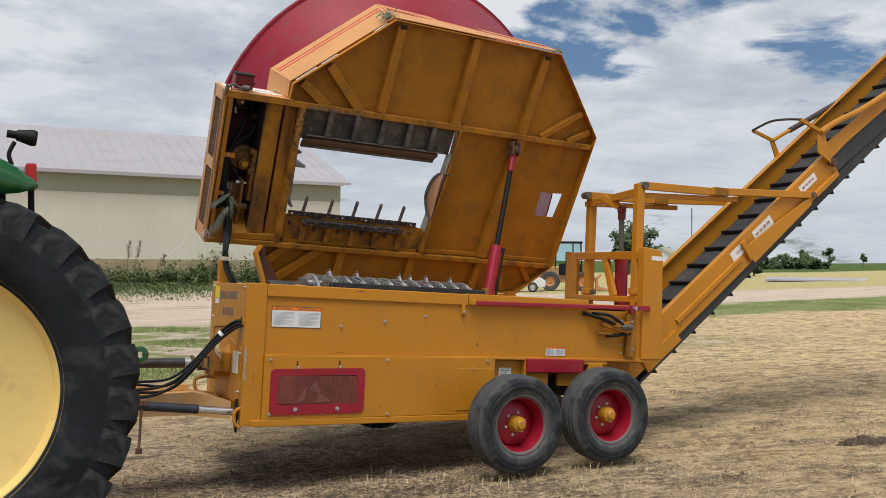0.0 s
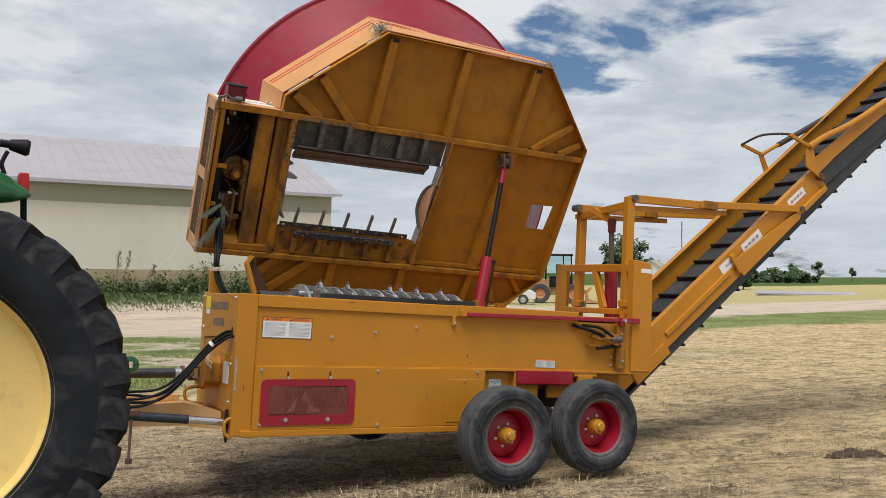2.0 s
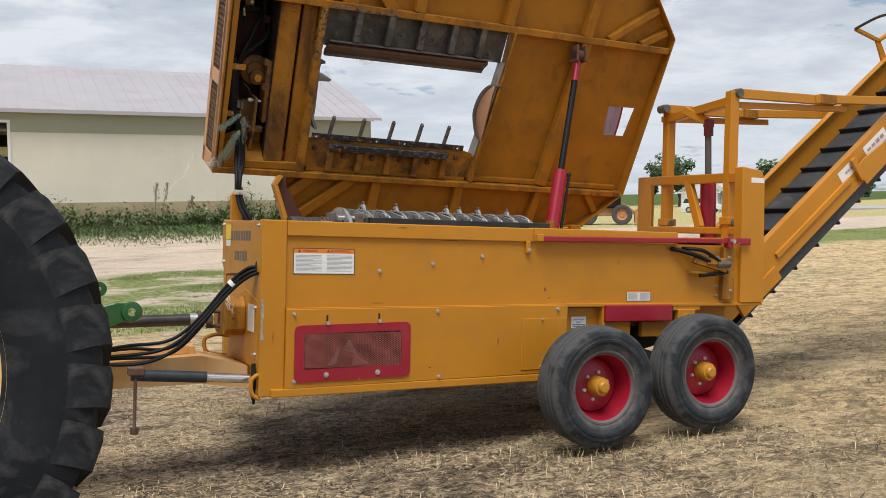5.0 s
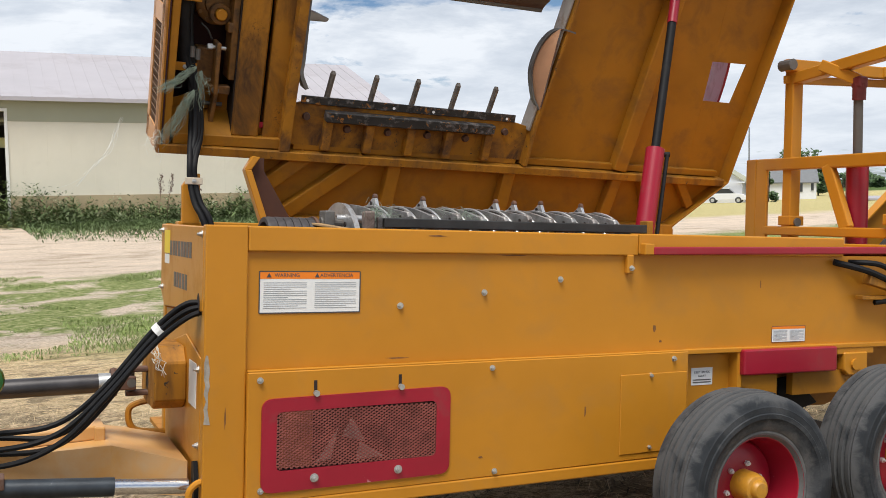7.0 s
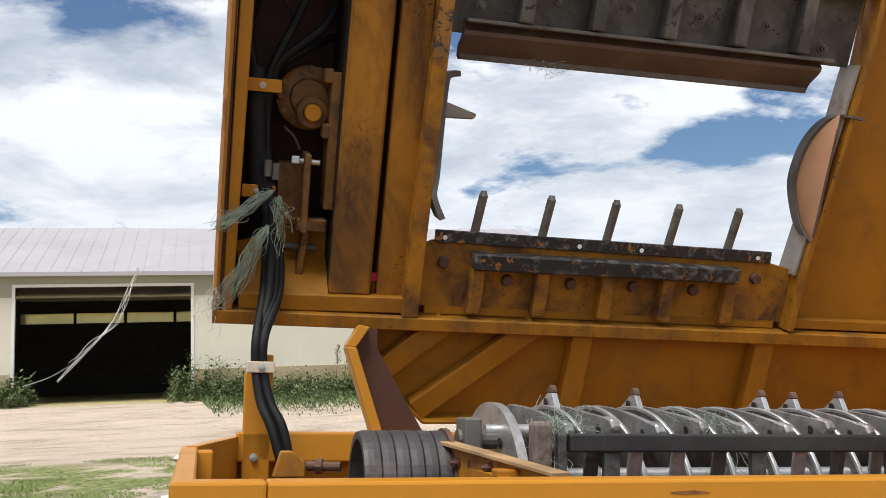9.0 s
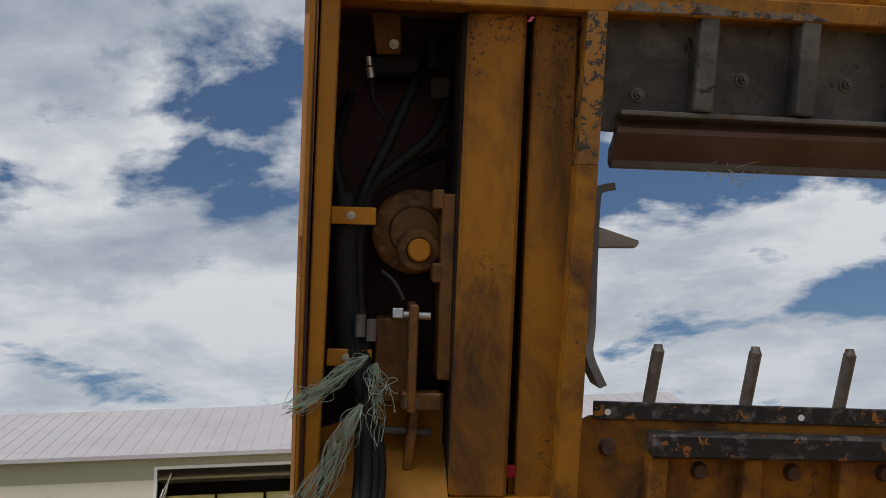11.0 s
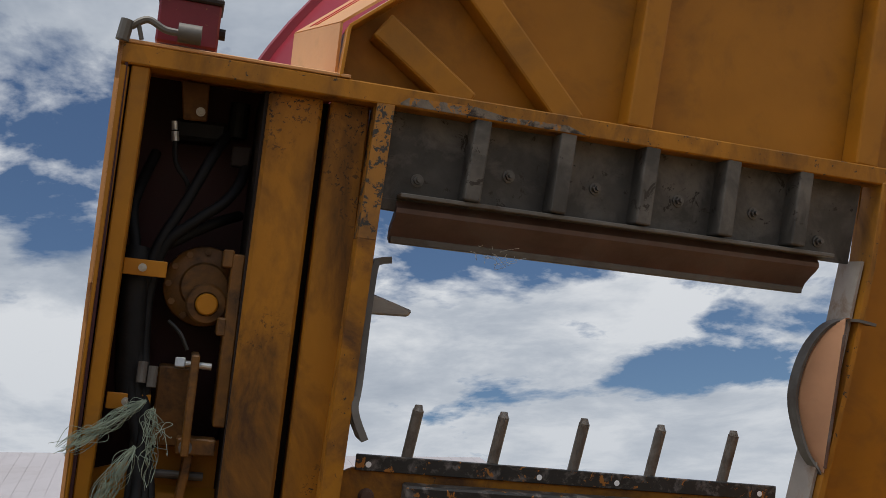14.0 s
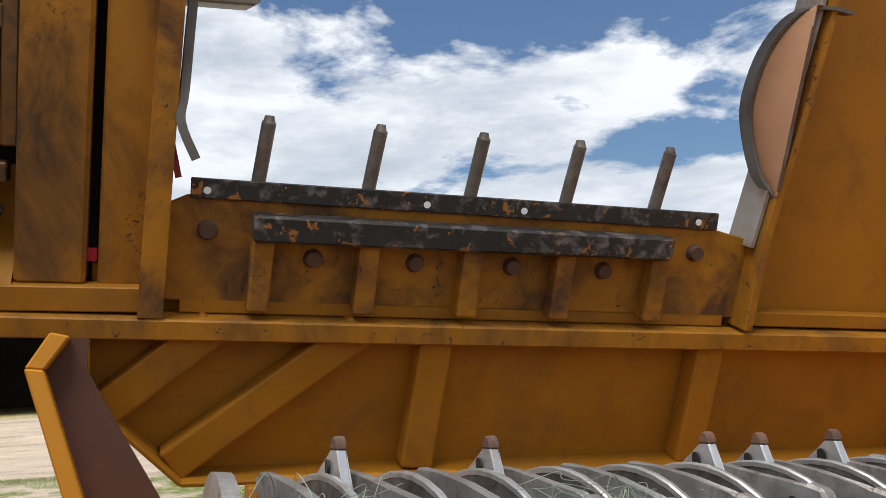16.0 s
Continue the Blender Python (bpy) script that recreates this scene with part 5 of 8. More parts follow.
    # ribs of the floor
    for u0, v0, u1, v1, wide in ((1.600, 2.13, 1.545, 1.295, 0.085), (2.400, 2.14, 2.345, 1.29, 0.085), (3.200, 2.10, 3.11, 1.285, 0.085),
                                 (0.965, 1.66, 1.334, 1.275, 0.085), (0.735, 1.47, 1.006, 1.280, 0.085), (3.78, 1.60, 3.345, 1.285, 0.065), (3.92, 1.42, 3.675, 1.28, 0.065),
                                 (1.402, -0.10, 1.378, -0.43, 0.082), (2.160, -0.10, 2.140, -0.43, 0.082), (2.95, -0.10, 2.90, -0.42, 0.075), (3.45, -0.10, 3.58, -0.27, 0.06),
                                 (0.872, -0.075, 0.625, -0.285, 0.085), (1.214, -0.075, 0.785, -0.415, 0.085), (3.15, -0.1, 3.28, -0.40, 0.06),
                                 (3.115, 1.24, 2.945, -0.05, 0.10)):
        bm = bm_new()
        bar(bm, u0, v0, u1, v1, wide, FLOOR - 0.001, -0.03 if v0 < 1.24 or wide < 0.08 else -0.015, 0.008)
        part("rib", bm, OCHRE_SHADED, tub)
    for u, v in ((1.604, 2.12), (3.205, 2.09)):
        bm = bm_new()
        plate(bm, [(u - 0.035, v - 0.02), (u + 0.035, v - 0.02), (u + 0.035, v + 0.02), (u - 0.035, v + 0.02)], -0.02, -0.012)
        part("rib_opening", bm, DARK, tub)
    # rim flange round the floor, then the outer shield
    edge = [(0.632, 1.298), (0.642, 1.445), (1.515, 2.172), (3.34, 2.150), (3.99, 1.372), (3.82, -0.08), (3.44, -0.415), (0.81, -0.445), (0.60, -0.245), (0.60, -0.10)]
    for (ua, va), (ub, vb) in zip(edge, edge[1:]):
        bm = bm_new()
        bar(bm, ua, va, ub, vb, 0.010, FLOOR - 0.02, 0.0, 0.002)
        # upper left flanges keep the body's ochre, the others the shade-darkened copy
        part("rim_flange", bm, OCHRE if va > 1.2 and ua < 3 else OCHRE_SHADED, tub)
    # flared shield: each run has an inner and an outer edge
    runs = ((((0.628, 1.462), (0.535, 1.505)), ((1.508, 2.185), (1.452, 2.268))),
            (((1.512, 2.188), (1.455, 2.270)), ((3.355, 2.166), (3.36, 2.195))))
    for k, ((i0, o0), (i1, o1)) in enumerate(runs):
        def on(s, q, lift=0.0):
            """s along the run, q from the inner to the outer edge, lift off its face"""
            pi = Vector(i0).lerp(Vector(i1), s)
            po = Vector(o0).lerp(Vector(o1), s)
            n = (po - pi).normalized()
            pt = pi.lerp(po, q)
            return tp(pt.x + n.x * lift, pt.y + n.y * lift, -0.05 - 0.37 * q + 0.25 * lift)
        def sheet(bm, s0, s1, q0, q1, l0, l1):
            vs = [bm.verts.new(on(s, q, l)) for l in (l0, l1) for s, q in ((s0, q0), (s1, q0), (s1, q1), (s0, q1))]
            for f in ((3, 2, 1, 0), (4, 5, 6, 7), (0, 1, 5, 4), (1, 2, 6, 5), (2, 3, 7, 6), (3, 0, 4, 7)):
                bm.faces.new([vs[i] for i in f])
        bm = bm_new()
        sheet(bm, 0, 1, 0.0, 1.0, 0.0, 0.008)
        sh = part("shield", bm, ORANGE_PALE, tub, "pale orange shield with red stripes")
        for q in (0.62, 0.74):
            bm = bm_new()
            sheet(bm, 0.02, 0.98, q, q + 0.045, 0.0078, 0.0105)
            part("stripe", bm, STRIPE_RED, sh)
        if k == 1:
            for j in range(12):
                bm = bm_new()
                sheet(bm, 0.34 + 0.022 * j, 0.354 + 0.022 * j, 0.86, 0.95, 0.0078, 0.0102)
                part("faded_mark", bm, INK_GREY, sh)
            bm = bm_new()
            sheet(bm, 0.50, 0.58, 0.30, 0.56, 0.0078, 0.0102)
            part("faded_mark", bm, material("faded emblem", (0.42, 0.22, 0.10), 0.6, vary=0.4, scale=30, bump=0), sh)
        else:
            for s0, s1 in ((0.04, 0.24), (0.28, 0.44), (0.80, 0.93)):
                bm = bm_new()
                bar(bm, 0.642 + 0.873 * s0 - 0.006, 1.445 + 0.727 * s0 + 0.006, 0.642 + 0.873 * s1 - 0.006, 1.445 + 0.727 * s1 + 0.006, 0.003, -0.10, -0.03, 0)
                part("label", bm, WHITE, sh, "white label on the rim")
    bm = bm_new()
    quad = [(0.628, 1.312, -0.05), (0.628, 1.462, -0.05), (0.535, 1.505, -0.42), (0.535, 1.312, -0.42)]
    va = [bm.verts.new(tp(u, v, w)) for u, v, w in quad]
    vb = [bm.verts.new(tp(u - 0.008, v, w + 0.002)) for u, v, w in quad]
    bm.faces.new(va)
    bm.faces.new(vb[::-1])
    for k in range(4):
        bm.faces.new((va[k], va[(k + 1) % 4], vb[(k + 1) % 4], vb[k]))
    se = part("shield_end", bm, ORANGE_PALE, tub)
    bolts([tp(0.582, 1.335, -0.20), tp(0.565, 1.335, -0.26)], (-1, 0, -0.25), se, 0.010)
    # hinge horns at the front lower edge
    bm = bm_new()
    slab(bm, [(0.525, 1.928), (0.572, 1.998), (0.605, 1.998), (0.605, 1.93), (0.70, 1.767), (0.80, 1.60), (0.636, 1.60)], -1.675, -1.66, side_plane)
    # brown-red stands for the same ochre lying in shadow
    horn = part("hinge_horn", bm, material("ochre in shade, brown-red", (0.075, 0.024, 0.010), 0.7, vary=0.2, scale=4), grinder, "ochre hinge plate, coloured brown-red for its shade, with an ochre flange")
    bm = bm_new()
    slab(bm, [(0.487, 1.931), (0.525, 1.928), (0.636, 1.60), (0.597, 1.60)], -1.672, -1.60, side_plane, 0.004)
    slab(bm, [(0.487, 1.931), (0.532, 2.006), (0.572, 1.998), (0.525, 1.928)], -1.672, -1.61, side_plane, 0.004)
    part("flange", bm, OCHRE, horn)
    bm = bm_new()
    slab(bm, [(0.160, 1.40), (0.247, 1.40), (0.247, 1.895), (0.200, 1.895), (0.156, 1.83)], -1.61, -1.57, side_plane, 0.004)
    hp = part("hose_post", bm, OCHRE, grinder)
    bm = bm_new()
    bolt(bm, (0.195, 1.57, 1.565), (0, -1, 0), 0.012)
    part("bolt", bm, BOLT, hp)
    bm = bm_new()
    block(bm, 0.95, 3.40, 1.70, 1.78, 1.50, 1.675, 0.006)
    part("hinge_rail", bm, OCHRE_SHADED, grinder)
    for u in (1.03, 1.20, 1.38, 2.5, 3.3):
        bm = bm_new()
        block(bm, u - 0.05, u + 0.05, 1.64, 1.698, 1.58, 1.70, 0.008)
        part("hinge", bm, OCHRE_SHADED, grinder)
    # red drum wall
    bm = bm_new()
    axis = Matrix((Vector((1, 0, 0)), -TW, TV)).transposed().to_4x4()
    place = Matrix.Translation(tp(2.22, 0.64, 0.0)) @ axis
    lathe(bm, [(1.50, 0.13), (1.955, 1.16), (1.985, 1.165), (1.995, 1.20), (1.97, 1.215), (1.94, 1.19), (1.485, 0.135)], 96, place, closed=True)
    low = [f for f in bm.faces if (f.calc_center_median() - TO).dot(TV) < 0.30]
    bmesh.ops.delete(bm, geom=low, context="FACES")
    part("drum", bm, RED_TUB, tub, "deep red steel drum wall", smooth=True)
    return tub


BLACK_STEEL = material("oily black steel", (0.05, 0.048, 0.046), 0.36, metal=0.5, vary=0.3, scale=8.0, bump=0.15)
GREASY = material("greasy ochre casting", (0.21, 0.09, 0.016), 0.45, vary=0.35, scale=9.0, grime=(0.05, 0.028, 0.014), grime_at=(0.46, 0.68), grime_scale=9.0, bump=0.2)


def build_tub_end(tub):
    """The drive housing on the tub's front end, open below."""
    bm = bm_new()
    # end sheet with two windows
    u0, u1 = 0.045, 0.057
    strips = [((-0.098, 0.02), (0.0, -0.42)), ((0.56, 0.66), (0.0, -0.42)), ((1.20, 1.298), (0.0, -0.42)),
              ((-0.098, 1.298), (0.0, -0.10)), ((-0.098, 1.298), (-0.34, -0.42))]
    for (v0, v1), (w0, w1) in strips:
        vs = [tp(u, v, w) for u in (u0, u1) for v in (v0, v1) for w in (w0, w1)]
        idx = [(0, 1, 3, 2), (4, 6, 7, 5), (0, 4, 5, 1), (2, 3, 7, 6), (0, 2, 6, 4), (1, 5, 7, 3)]
        bv = [bm.verts.new(v) for v in vs]
        for f in idx:
            bm.faces.new([bv[i] for i in f])
    end = part("end_cover", bm, ORANGE_PALE, tub, "pale orange end cover with two mesh windows")
    for v0, v1 in ((0.02, 0.56), (0.66, 1.20)):
        bm = bm_new()
        n = 14
        for k in range(n + 1):
            v = v0 + (v1 - v0) * k / n
            beam(bm, tp(0.052, v, -0.10), tp(0.052, v, -0.34), 0.004, 0.006, up=TV, bevel=0)
        for k in range(7):
            w = -0.10 - 0.24 * k / 6
            beam(bm, tp(0.053, v0, w), tp(0.053, v1, w), 0.004, 0.006, up=TW, bevel=0)
        part("window_mesh", bm, material("dark window mesh", (0.16, 0.09, 0.05), 0.8, vary=0.2), end)
        bm = bm_new()
        plate(bm, [(0.060, v0 - 0.01), (0.064, v0 - 0.01), (0.064, v1 + 0.01), (0.060, v1 + 0.01)], -0.36, -0.09)
        part("window_backing", bm, material("brown backing", (0.17, 0.10, 0.055), 0.8, vary=0.3, scale=6), end)
    # top sheet with its faded labels
    bm = bm_new()
    plate(bm, [(0.045, 1.298), (0.66, 1.298), (0.66, 1.308), (0.045, 1.308)], -0.42, 0.0, 0.002)
    top = part("top_sheet", bm, ORANGE_PALE, tub)
    bm = bm_new()
    for u0, u1, w0, w1 in ((0.08, 0.28, -0.38, -0.22), (0.33, 0.60, -0.38, -0.26), (0.33, 0.60, -0.22, -0.12)):
        plate(bm, [(u0, 1.3085), (u1, 1.3085), (u1, 1.3100), (u0, 1.3100)], w1, w0)
    part("label", bm, WHITE, top, "faded white labels")
    # back of the bay and the far cheek, darkened to paint the bay's shade
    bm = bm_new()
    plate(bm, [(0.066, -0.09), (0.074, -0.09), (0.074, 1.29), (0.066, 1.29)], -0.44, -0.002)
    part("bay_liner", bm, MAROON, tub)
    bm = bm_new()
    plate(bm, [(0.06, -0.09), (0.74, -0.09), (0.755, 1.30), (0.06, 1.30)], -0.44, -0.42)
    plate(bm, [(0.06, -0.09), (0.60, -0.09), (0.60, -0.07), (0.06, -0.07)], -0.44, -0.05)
    part("bay_back", bm, MAROON, tub, "maroon shield behind the drive bay, darkened as its shade")
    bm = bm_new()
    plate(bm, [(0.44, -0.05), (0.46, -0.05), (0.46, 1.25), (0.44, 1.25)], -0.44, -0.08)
    # added sheet behind the cheek slot, so that the slot reads as shade
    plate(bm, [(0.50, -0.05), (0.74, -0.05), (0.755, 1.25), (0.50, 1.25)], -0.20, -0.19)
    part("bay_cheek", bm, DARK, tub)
    bm = bm_new()
    plate(bm, [(0.08, 0.006), (0.435, 0.006), (0.435, 0.25), (0.30, 0.235), (0.18, 0.17), (0.08, 0.14)], -0.22, -0.21)
    part("bay_floor", bm, OCHRE_SHADED, tub)
    # sloping sheet that closes the bay towards the lower beam
    bm = bm_new()
    corners = [(u, v, w) for u, v, w in ((0.125, 0.004, -0.032), (0.438, 0.004, -0.032), (0.438, 0.112, -0.205), (0.125, 0.118, -0.205))]
    top = [bm.verts.new(tp(*c)) for c in corners]
    low = [bm.verts.new(tp(u, v - 0.010, w - 0.004)) for u, v, w in corners]
    bm.faces.new(top)
    bm.faces.new(low[::-1])
    for k in range(4):
        bm.faces.new((low[k], low[(k + 1) % 4], top[(k + 1) % 4], top[k]))
    bmesh.ops.recalc_face_normals(bm, faces=bm.faces[:])
    part("bay_sheet", bm, OCHRE_SHADED, tub)
    # straps and hose clamps on the edge beam
    for v in (0.715, 0.355):
        bm = bm_new()
        plate(bm, [(0.122, v - 0.022), (0.235, v - 0.022), (0.235, v + 0.022), (0.122, v + 0.022)], -0.085, -0.077, 0.002)
        st = part("strap", bm, OCHRE, tub)
        bm = bm_new()
        bolt(bm, tp(0.172, v, -0.077), TW, 0.010, 0.014)
        part("bolt", bm, BOLT, st)
    # drive: gearbox flange, shaft end, tensioner bracket, pipes
    axis = Matrix((Vector((1, 0, 0)), TW, TV)).transposed().to_4x4()
    at = lambda u, v, w: Matrix.Translation(tp(u, v, w)) @ axis
    bm = bm_new()
    lathe(bm, [(0.0, -0.035), (0.064, -0.035), (0.070, -0.048), (0.098, -0.052), (0.114, -0.062), (0.118, -0.10), (0.118, -0.16), (0.0, -0.16)], 40, at(0.342, 0.680, -0.17))
    gb = part("gearbox", bm, GREASY, tub, "greasy ochre gearbox with a shaft end", smooth=True)
    bm = bm_new()
    lathe(bm, [(0.034, 0.0), (0.052, 0.0), (0.058, -0.006), (0.058, -0.05), (0.034, -0.05)], 28, at(0.352, 0.632, -0.165), closed=True)
    part("collar", bm, GREASY, gb, smooth=True)
    bm = bm_new()
    lathe(bm, [(0.0, 0.030), (0.026, 0.030), (0.031, 0.024), (0.031, -0.05), (0.0, -0.05)], 24, at(0.352, 0.632, -0.165))
    part("shaft_end", bm, OCHRE, gb, "worn ochre shaft end", smooth=True)
    for k in range(12):
        bm = bm_new()
        a = k * math.pi / 6
        p = tp(0.342 + 0.100 * math.cos(a), 0.680 + 0.100 * math.sin(a), -0.226)
        rod(bm, p, p + TW * 0.012, 0.010, 6)
        part("bolt", bm, GREASY, gb)
    bm = bm_new()
    plate(bm, [(0.405, 0.30), (0.44, 0.30), (0.44, 0.78), (0.405, 0.78)], -0.25, -0.10, 0.004)
    plate(bm, [(0.385, 0.55), (0.41, 0.55), (0.41, 0.60), (0.385, 0.60)], -0.2, -0.10, 0.004)
    plate(bm, [(0.38, 0.74), (0.41, 0.74), (0.41, 0.79), (0.38, 0.79)], -0.2, -0.10, 0.004)
    part("drive_mount", bm, GREASY, tub)
    tb = None
    for outline, w0, w1 in (([(0.245, 0.23), (0.335, 0.23), (0.335, 0.45), (0.245, 0.45)], -0.26, -0.16), ([(0.328, 0.22), (0.350, 0.22), (0.350, 0.495), (0.328, 0.495)], -0.20, -0.06),
                            ([(0.315, 0.22), (0.42, 0.22), (0.42, 0.265), (0.315, 0.265)], -0.16, -0.10), ([(0.325, 0.06), (0.35, 0.06), (0.365, 0.22), (0.34, 0.22)], -0.20, -0.12)):
        bm = bm_new()
        plate(bm, outline, w0, w1, 0.004)
        ob = part("tensioner" if tb is None else "tensioner_plate", bm, GREASY, tb or tub, "" if tb else "greasy ochre belt tensioner bracket")
        tb = tb or ob
    bm = bm_new()
    rod(bm, tp(0.300, 0.465, -0.12), tp(0.385, 0.462, -0.12), 0.010, 12)
    block(bm, -0.014, 0.014, -0.014, 0.014, -0.014, 0.014, 0.003, Matrix.Translation(tp(0.300, 0.465, -0.12)))
    part("threaded_bolt", bm, BOLT, tb)
    bm = bm_new()
    rod(bm, tp(0.340, 0.242, -0.11), tp(0.340, 0.242, -0.07), 0.018, 14)
    rod(bm, tp(0.20, 0.152, -0.18), tp(0.40, 0.148, -0.18), 0.012, 12)
    part("pin", bm, STEEL_DARK, tb)
    bm = bm_new()
    plate(bm, [(0.207, 1.27), (0.225, 1.156), (0.294, 1.160), (0.288, 1.27)], -0.262, -0.25, 0.004)
    mb = part("motor_bracket", bm, GREASY, tub, "greasy ochre bracket hanging from the top beam")
    bm = bm_new()
    bolt(bm, tp(0.272, 1.185, -0.25), TW, 0.012, 0.014)
    part("bolt", bm, BOLT, mb)
    bm = bm_new()
    plate(bm, [(0.200, 1.100), (0.350, 1.105), (0.358, 1.168), (0.200, 1.163)], -0.38, -0.27, 0.012)
    rod(bm, tp(0.385, 1.13, -0.30), tp(0.385, 1.235, -0.30), 0.030, 16)
    part("motor", bm, BLACK, tub, "black hydraulic motor")
    bm = bm_new()
    plate(bm, [(0.375, 1.04), (0.425, 1.04), (0.43, 1.10), (0.375, 1.10)], -0.27, -0.24, 0.004)
    part("hose_bracket", bm, DARK, tub)
    # hoses inside the bay, down the post and into the body
    rng = random.Random(7)
    runs = [
        [(0.36, 1.14, -0.30), (0.317, 1.045, -0.20), (0.262, 0.91, -0.17), (0.205, 0.785, -0.15), (0.178, 0.66, -0.14), (0.185, 0.50, -0.12), (0.205, 0.34, -0.08)],
        [(0.42, 1.06, -0.28), (0.407, 0.992, -0.20), (0.368, 0.925, -0.16), (0.300, 0.865, -0.15), (0.222, 0.785, -0.15), (0.195, 0.66, -0.15), (0.200, 0.50, -0.13), (0.222, 0.34, -0.08)],
        [(0.16, 1.06, -0.34), (0.122, 0.893, -0.22), (0.142, 0.775, -0.17), (0.150, 0.66, -0.14), (0.165, 0.50, -0.12), (0.192, 0.34, -0.08)],
        [(0.42, 0.90, -0.30), (0.36, 0.87, -0.22), (0.27, 0.815, -0.19), (0.190, 0.745, -0.17), (0.165, 0.64, -0.15), (0.175, 0.5, -0.14), (0.200, 0.34, -0.10)],
    ]
    ends = [(0.30, 1.42, 1.58), (0.33, 1.40, 1.57), (0.29, 1.43, 1.58), (0.32, 1.44, 1.57)]
    for k, run in enumerate(runs):
        bm = bm_new()
        pts = [tp(*p) for p in run]
        o = 0.014 * (k - 1.5)
        e = 0.014 * ((k * 2) % 3 - 1)
        pts += [tp(0.235 + o, 0.16, -0.02 + e), tp(0.235 + o * 1.2, 0.02, 0.045 + e), Vector((0.200 + 0.6 * o, 1.555 + e, 1.955)), Vector((0.200 + 0.55 * o, 1.540 + e, 1.85)), Vector((0.222 + 0.7 * o, 1.51 + e, 1.74)), Vector((0.262 + 0.8 * o, 1.47 + e, 1.65)), Vector(ends[k]) + Vector((0, 0, -0.12))]
        tube(bm, pts, 0.0155, 12)
        part("hydraulic_hose", bm, BLACK, grinder, "black hydraulic hose", smooth=True)
    bm = bm_new()
    tube(bm, [tp(0.148, 0.765, -0.165), tp(0.150, 0.70, -0.150), tp(0.160, 0.55, -0.135), tp(0.172, 0.42, -0.125), tp(0.182, 0.365, -0.115)], 0.040, 14)
    part("hose_sleeve", bm, BLACK, grinder, "black woven sleeve round the hoses", smooth=True)
    bm = bm_new()
    tube(bm, [tp(0.212, 1.09, -0.20), tp(0.222, 1.02, -0.195), tp(0.262, 0.962, -0.19), tp(0.255, 0.90, -0.20), tp(0.215, 0.80, -0.19)], 0.007, 8)
    part("wire_loop", bm, BLACK, grinder, smooth=True)
    bm = bm_new()
    tube(bm, [tp(0.255, 0.575, -0.17), tp(0.29, 0.545, -0.16), tp(0.315, 0.50, -0.16)], 0.006, 8)
    part("wire_loop", bm, BLACK_STEEL, grinder, smooth=True)
    bm = bm_new()
    rod(bm, tp(0.204, 1.139, -0.20), tp(0.207, 1.115, -0.20), 0.009, 10)
    rod(bm, tp(0.208, 1.110, -0.20), tp(0.213, 1.083, -0.20), 0.011, 10)
    part("hose_fitting", bm, STEEL, grinder, smooth=True)
    for u, v in ((0.205, 0.41), (0.232, 0.40)):
        bm = bm_new()
        rod(bm, tp(u, v, -0.06), tp(u, v + 0.055, -0.07), 0.013, 10)
        part("hose_fitting", bm, STEEL_DARK, grinder, smooth=True)
    bm = bm_new()
    block(bm, 0.158, 0.248, 1.503, 1.513, 1.834, 1.870, 0.003)
    block(bm, 0.238, 0.248, 1.511, 1.575, 1.834, 1.870, 0.003)
    cl = part("hose_clamp", bm, material("pale hose clamp", (0.55, 0.47, 0.36), 0.5, vary=0.2, scale=20), grinder, "pale metal hose clamp")
    bm = bm_new()
    bolt(bm, (0.205, 1.503, 1.852), (0, -1, 0), 0.010)
    part("bolt", bm, BOLT, cl)
    # red control box on the top sheet, with its bent rod
    bm = bm_new()
    plate(bm, [(0.13, 1.325), (0.295, 1.325), (0.295, 1.452), (0.13, 1.452)], -0.17, -0.05, 0.006)
    cb = part("control_box", bm, BOX_RED, tub, "red steel control box, paint flaking")
    bm = bm_new()
    plate(bm, [(0.125, 1.448), (0.30, 1.448), (0.30, 1.464), (0.125, 1.464)], -0.18, -0.04, 0.004)
    rod(bm, tp(0.295, 1.38, -0.09), tp(0.312, 1.38, -0.09), 0.016, 8)
    part("box_lid", bm, DARK, cb)
    bm = bm_new()
    tube(bm, [tp(0.07, 1.34, 0.0), tp(0.11, 1.365, 0.0), tp(0.16, 1.345, 0.0), tp(0.22, 1.345, 0.0)], 0.010)
    rod(bm, tp(0.052, 1.30, 0.0), tp(0.060, 1.355, 0.0), 0.018, 10)
    rod(bm, tp(0.19, 1.345, 0.0), tp(0.25, 1.345, 0.0), 0.026, 12)
    tube(bm, [tp(0.10, 1.31, 0.0), tp(0.085, 1.36, 0.0)], 0.006)
    part("latch_rod", bm, STEEL_DARK, tub, smooth=True)


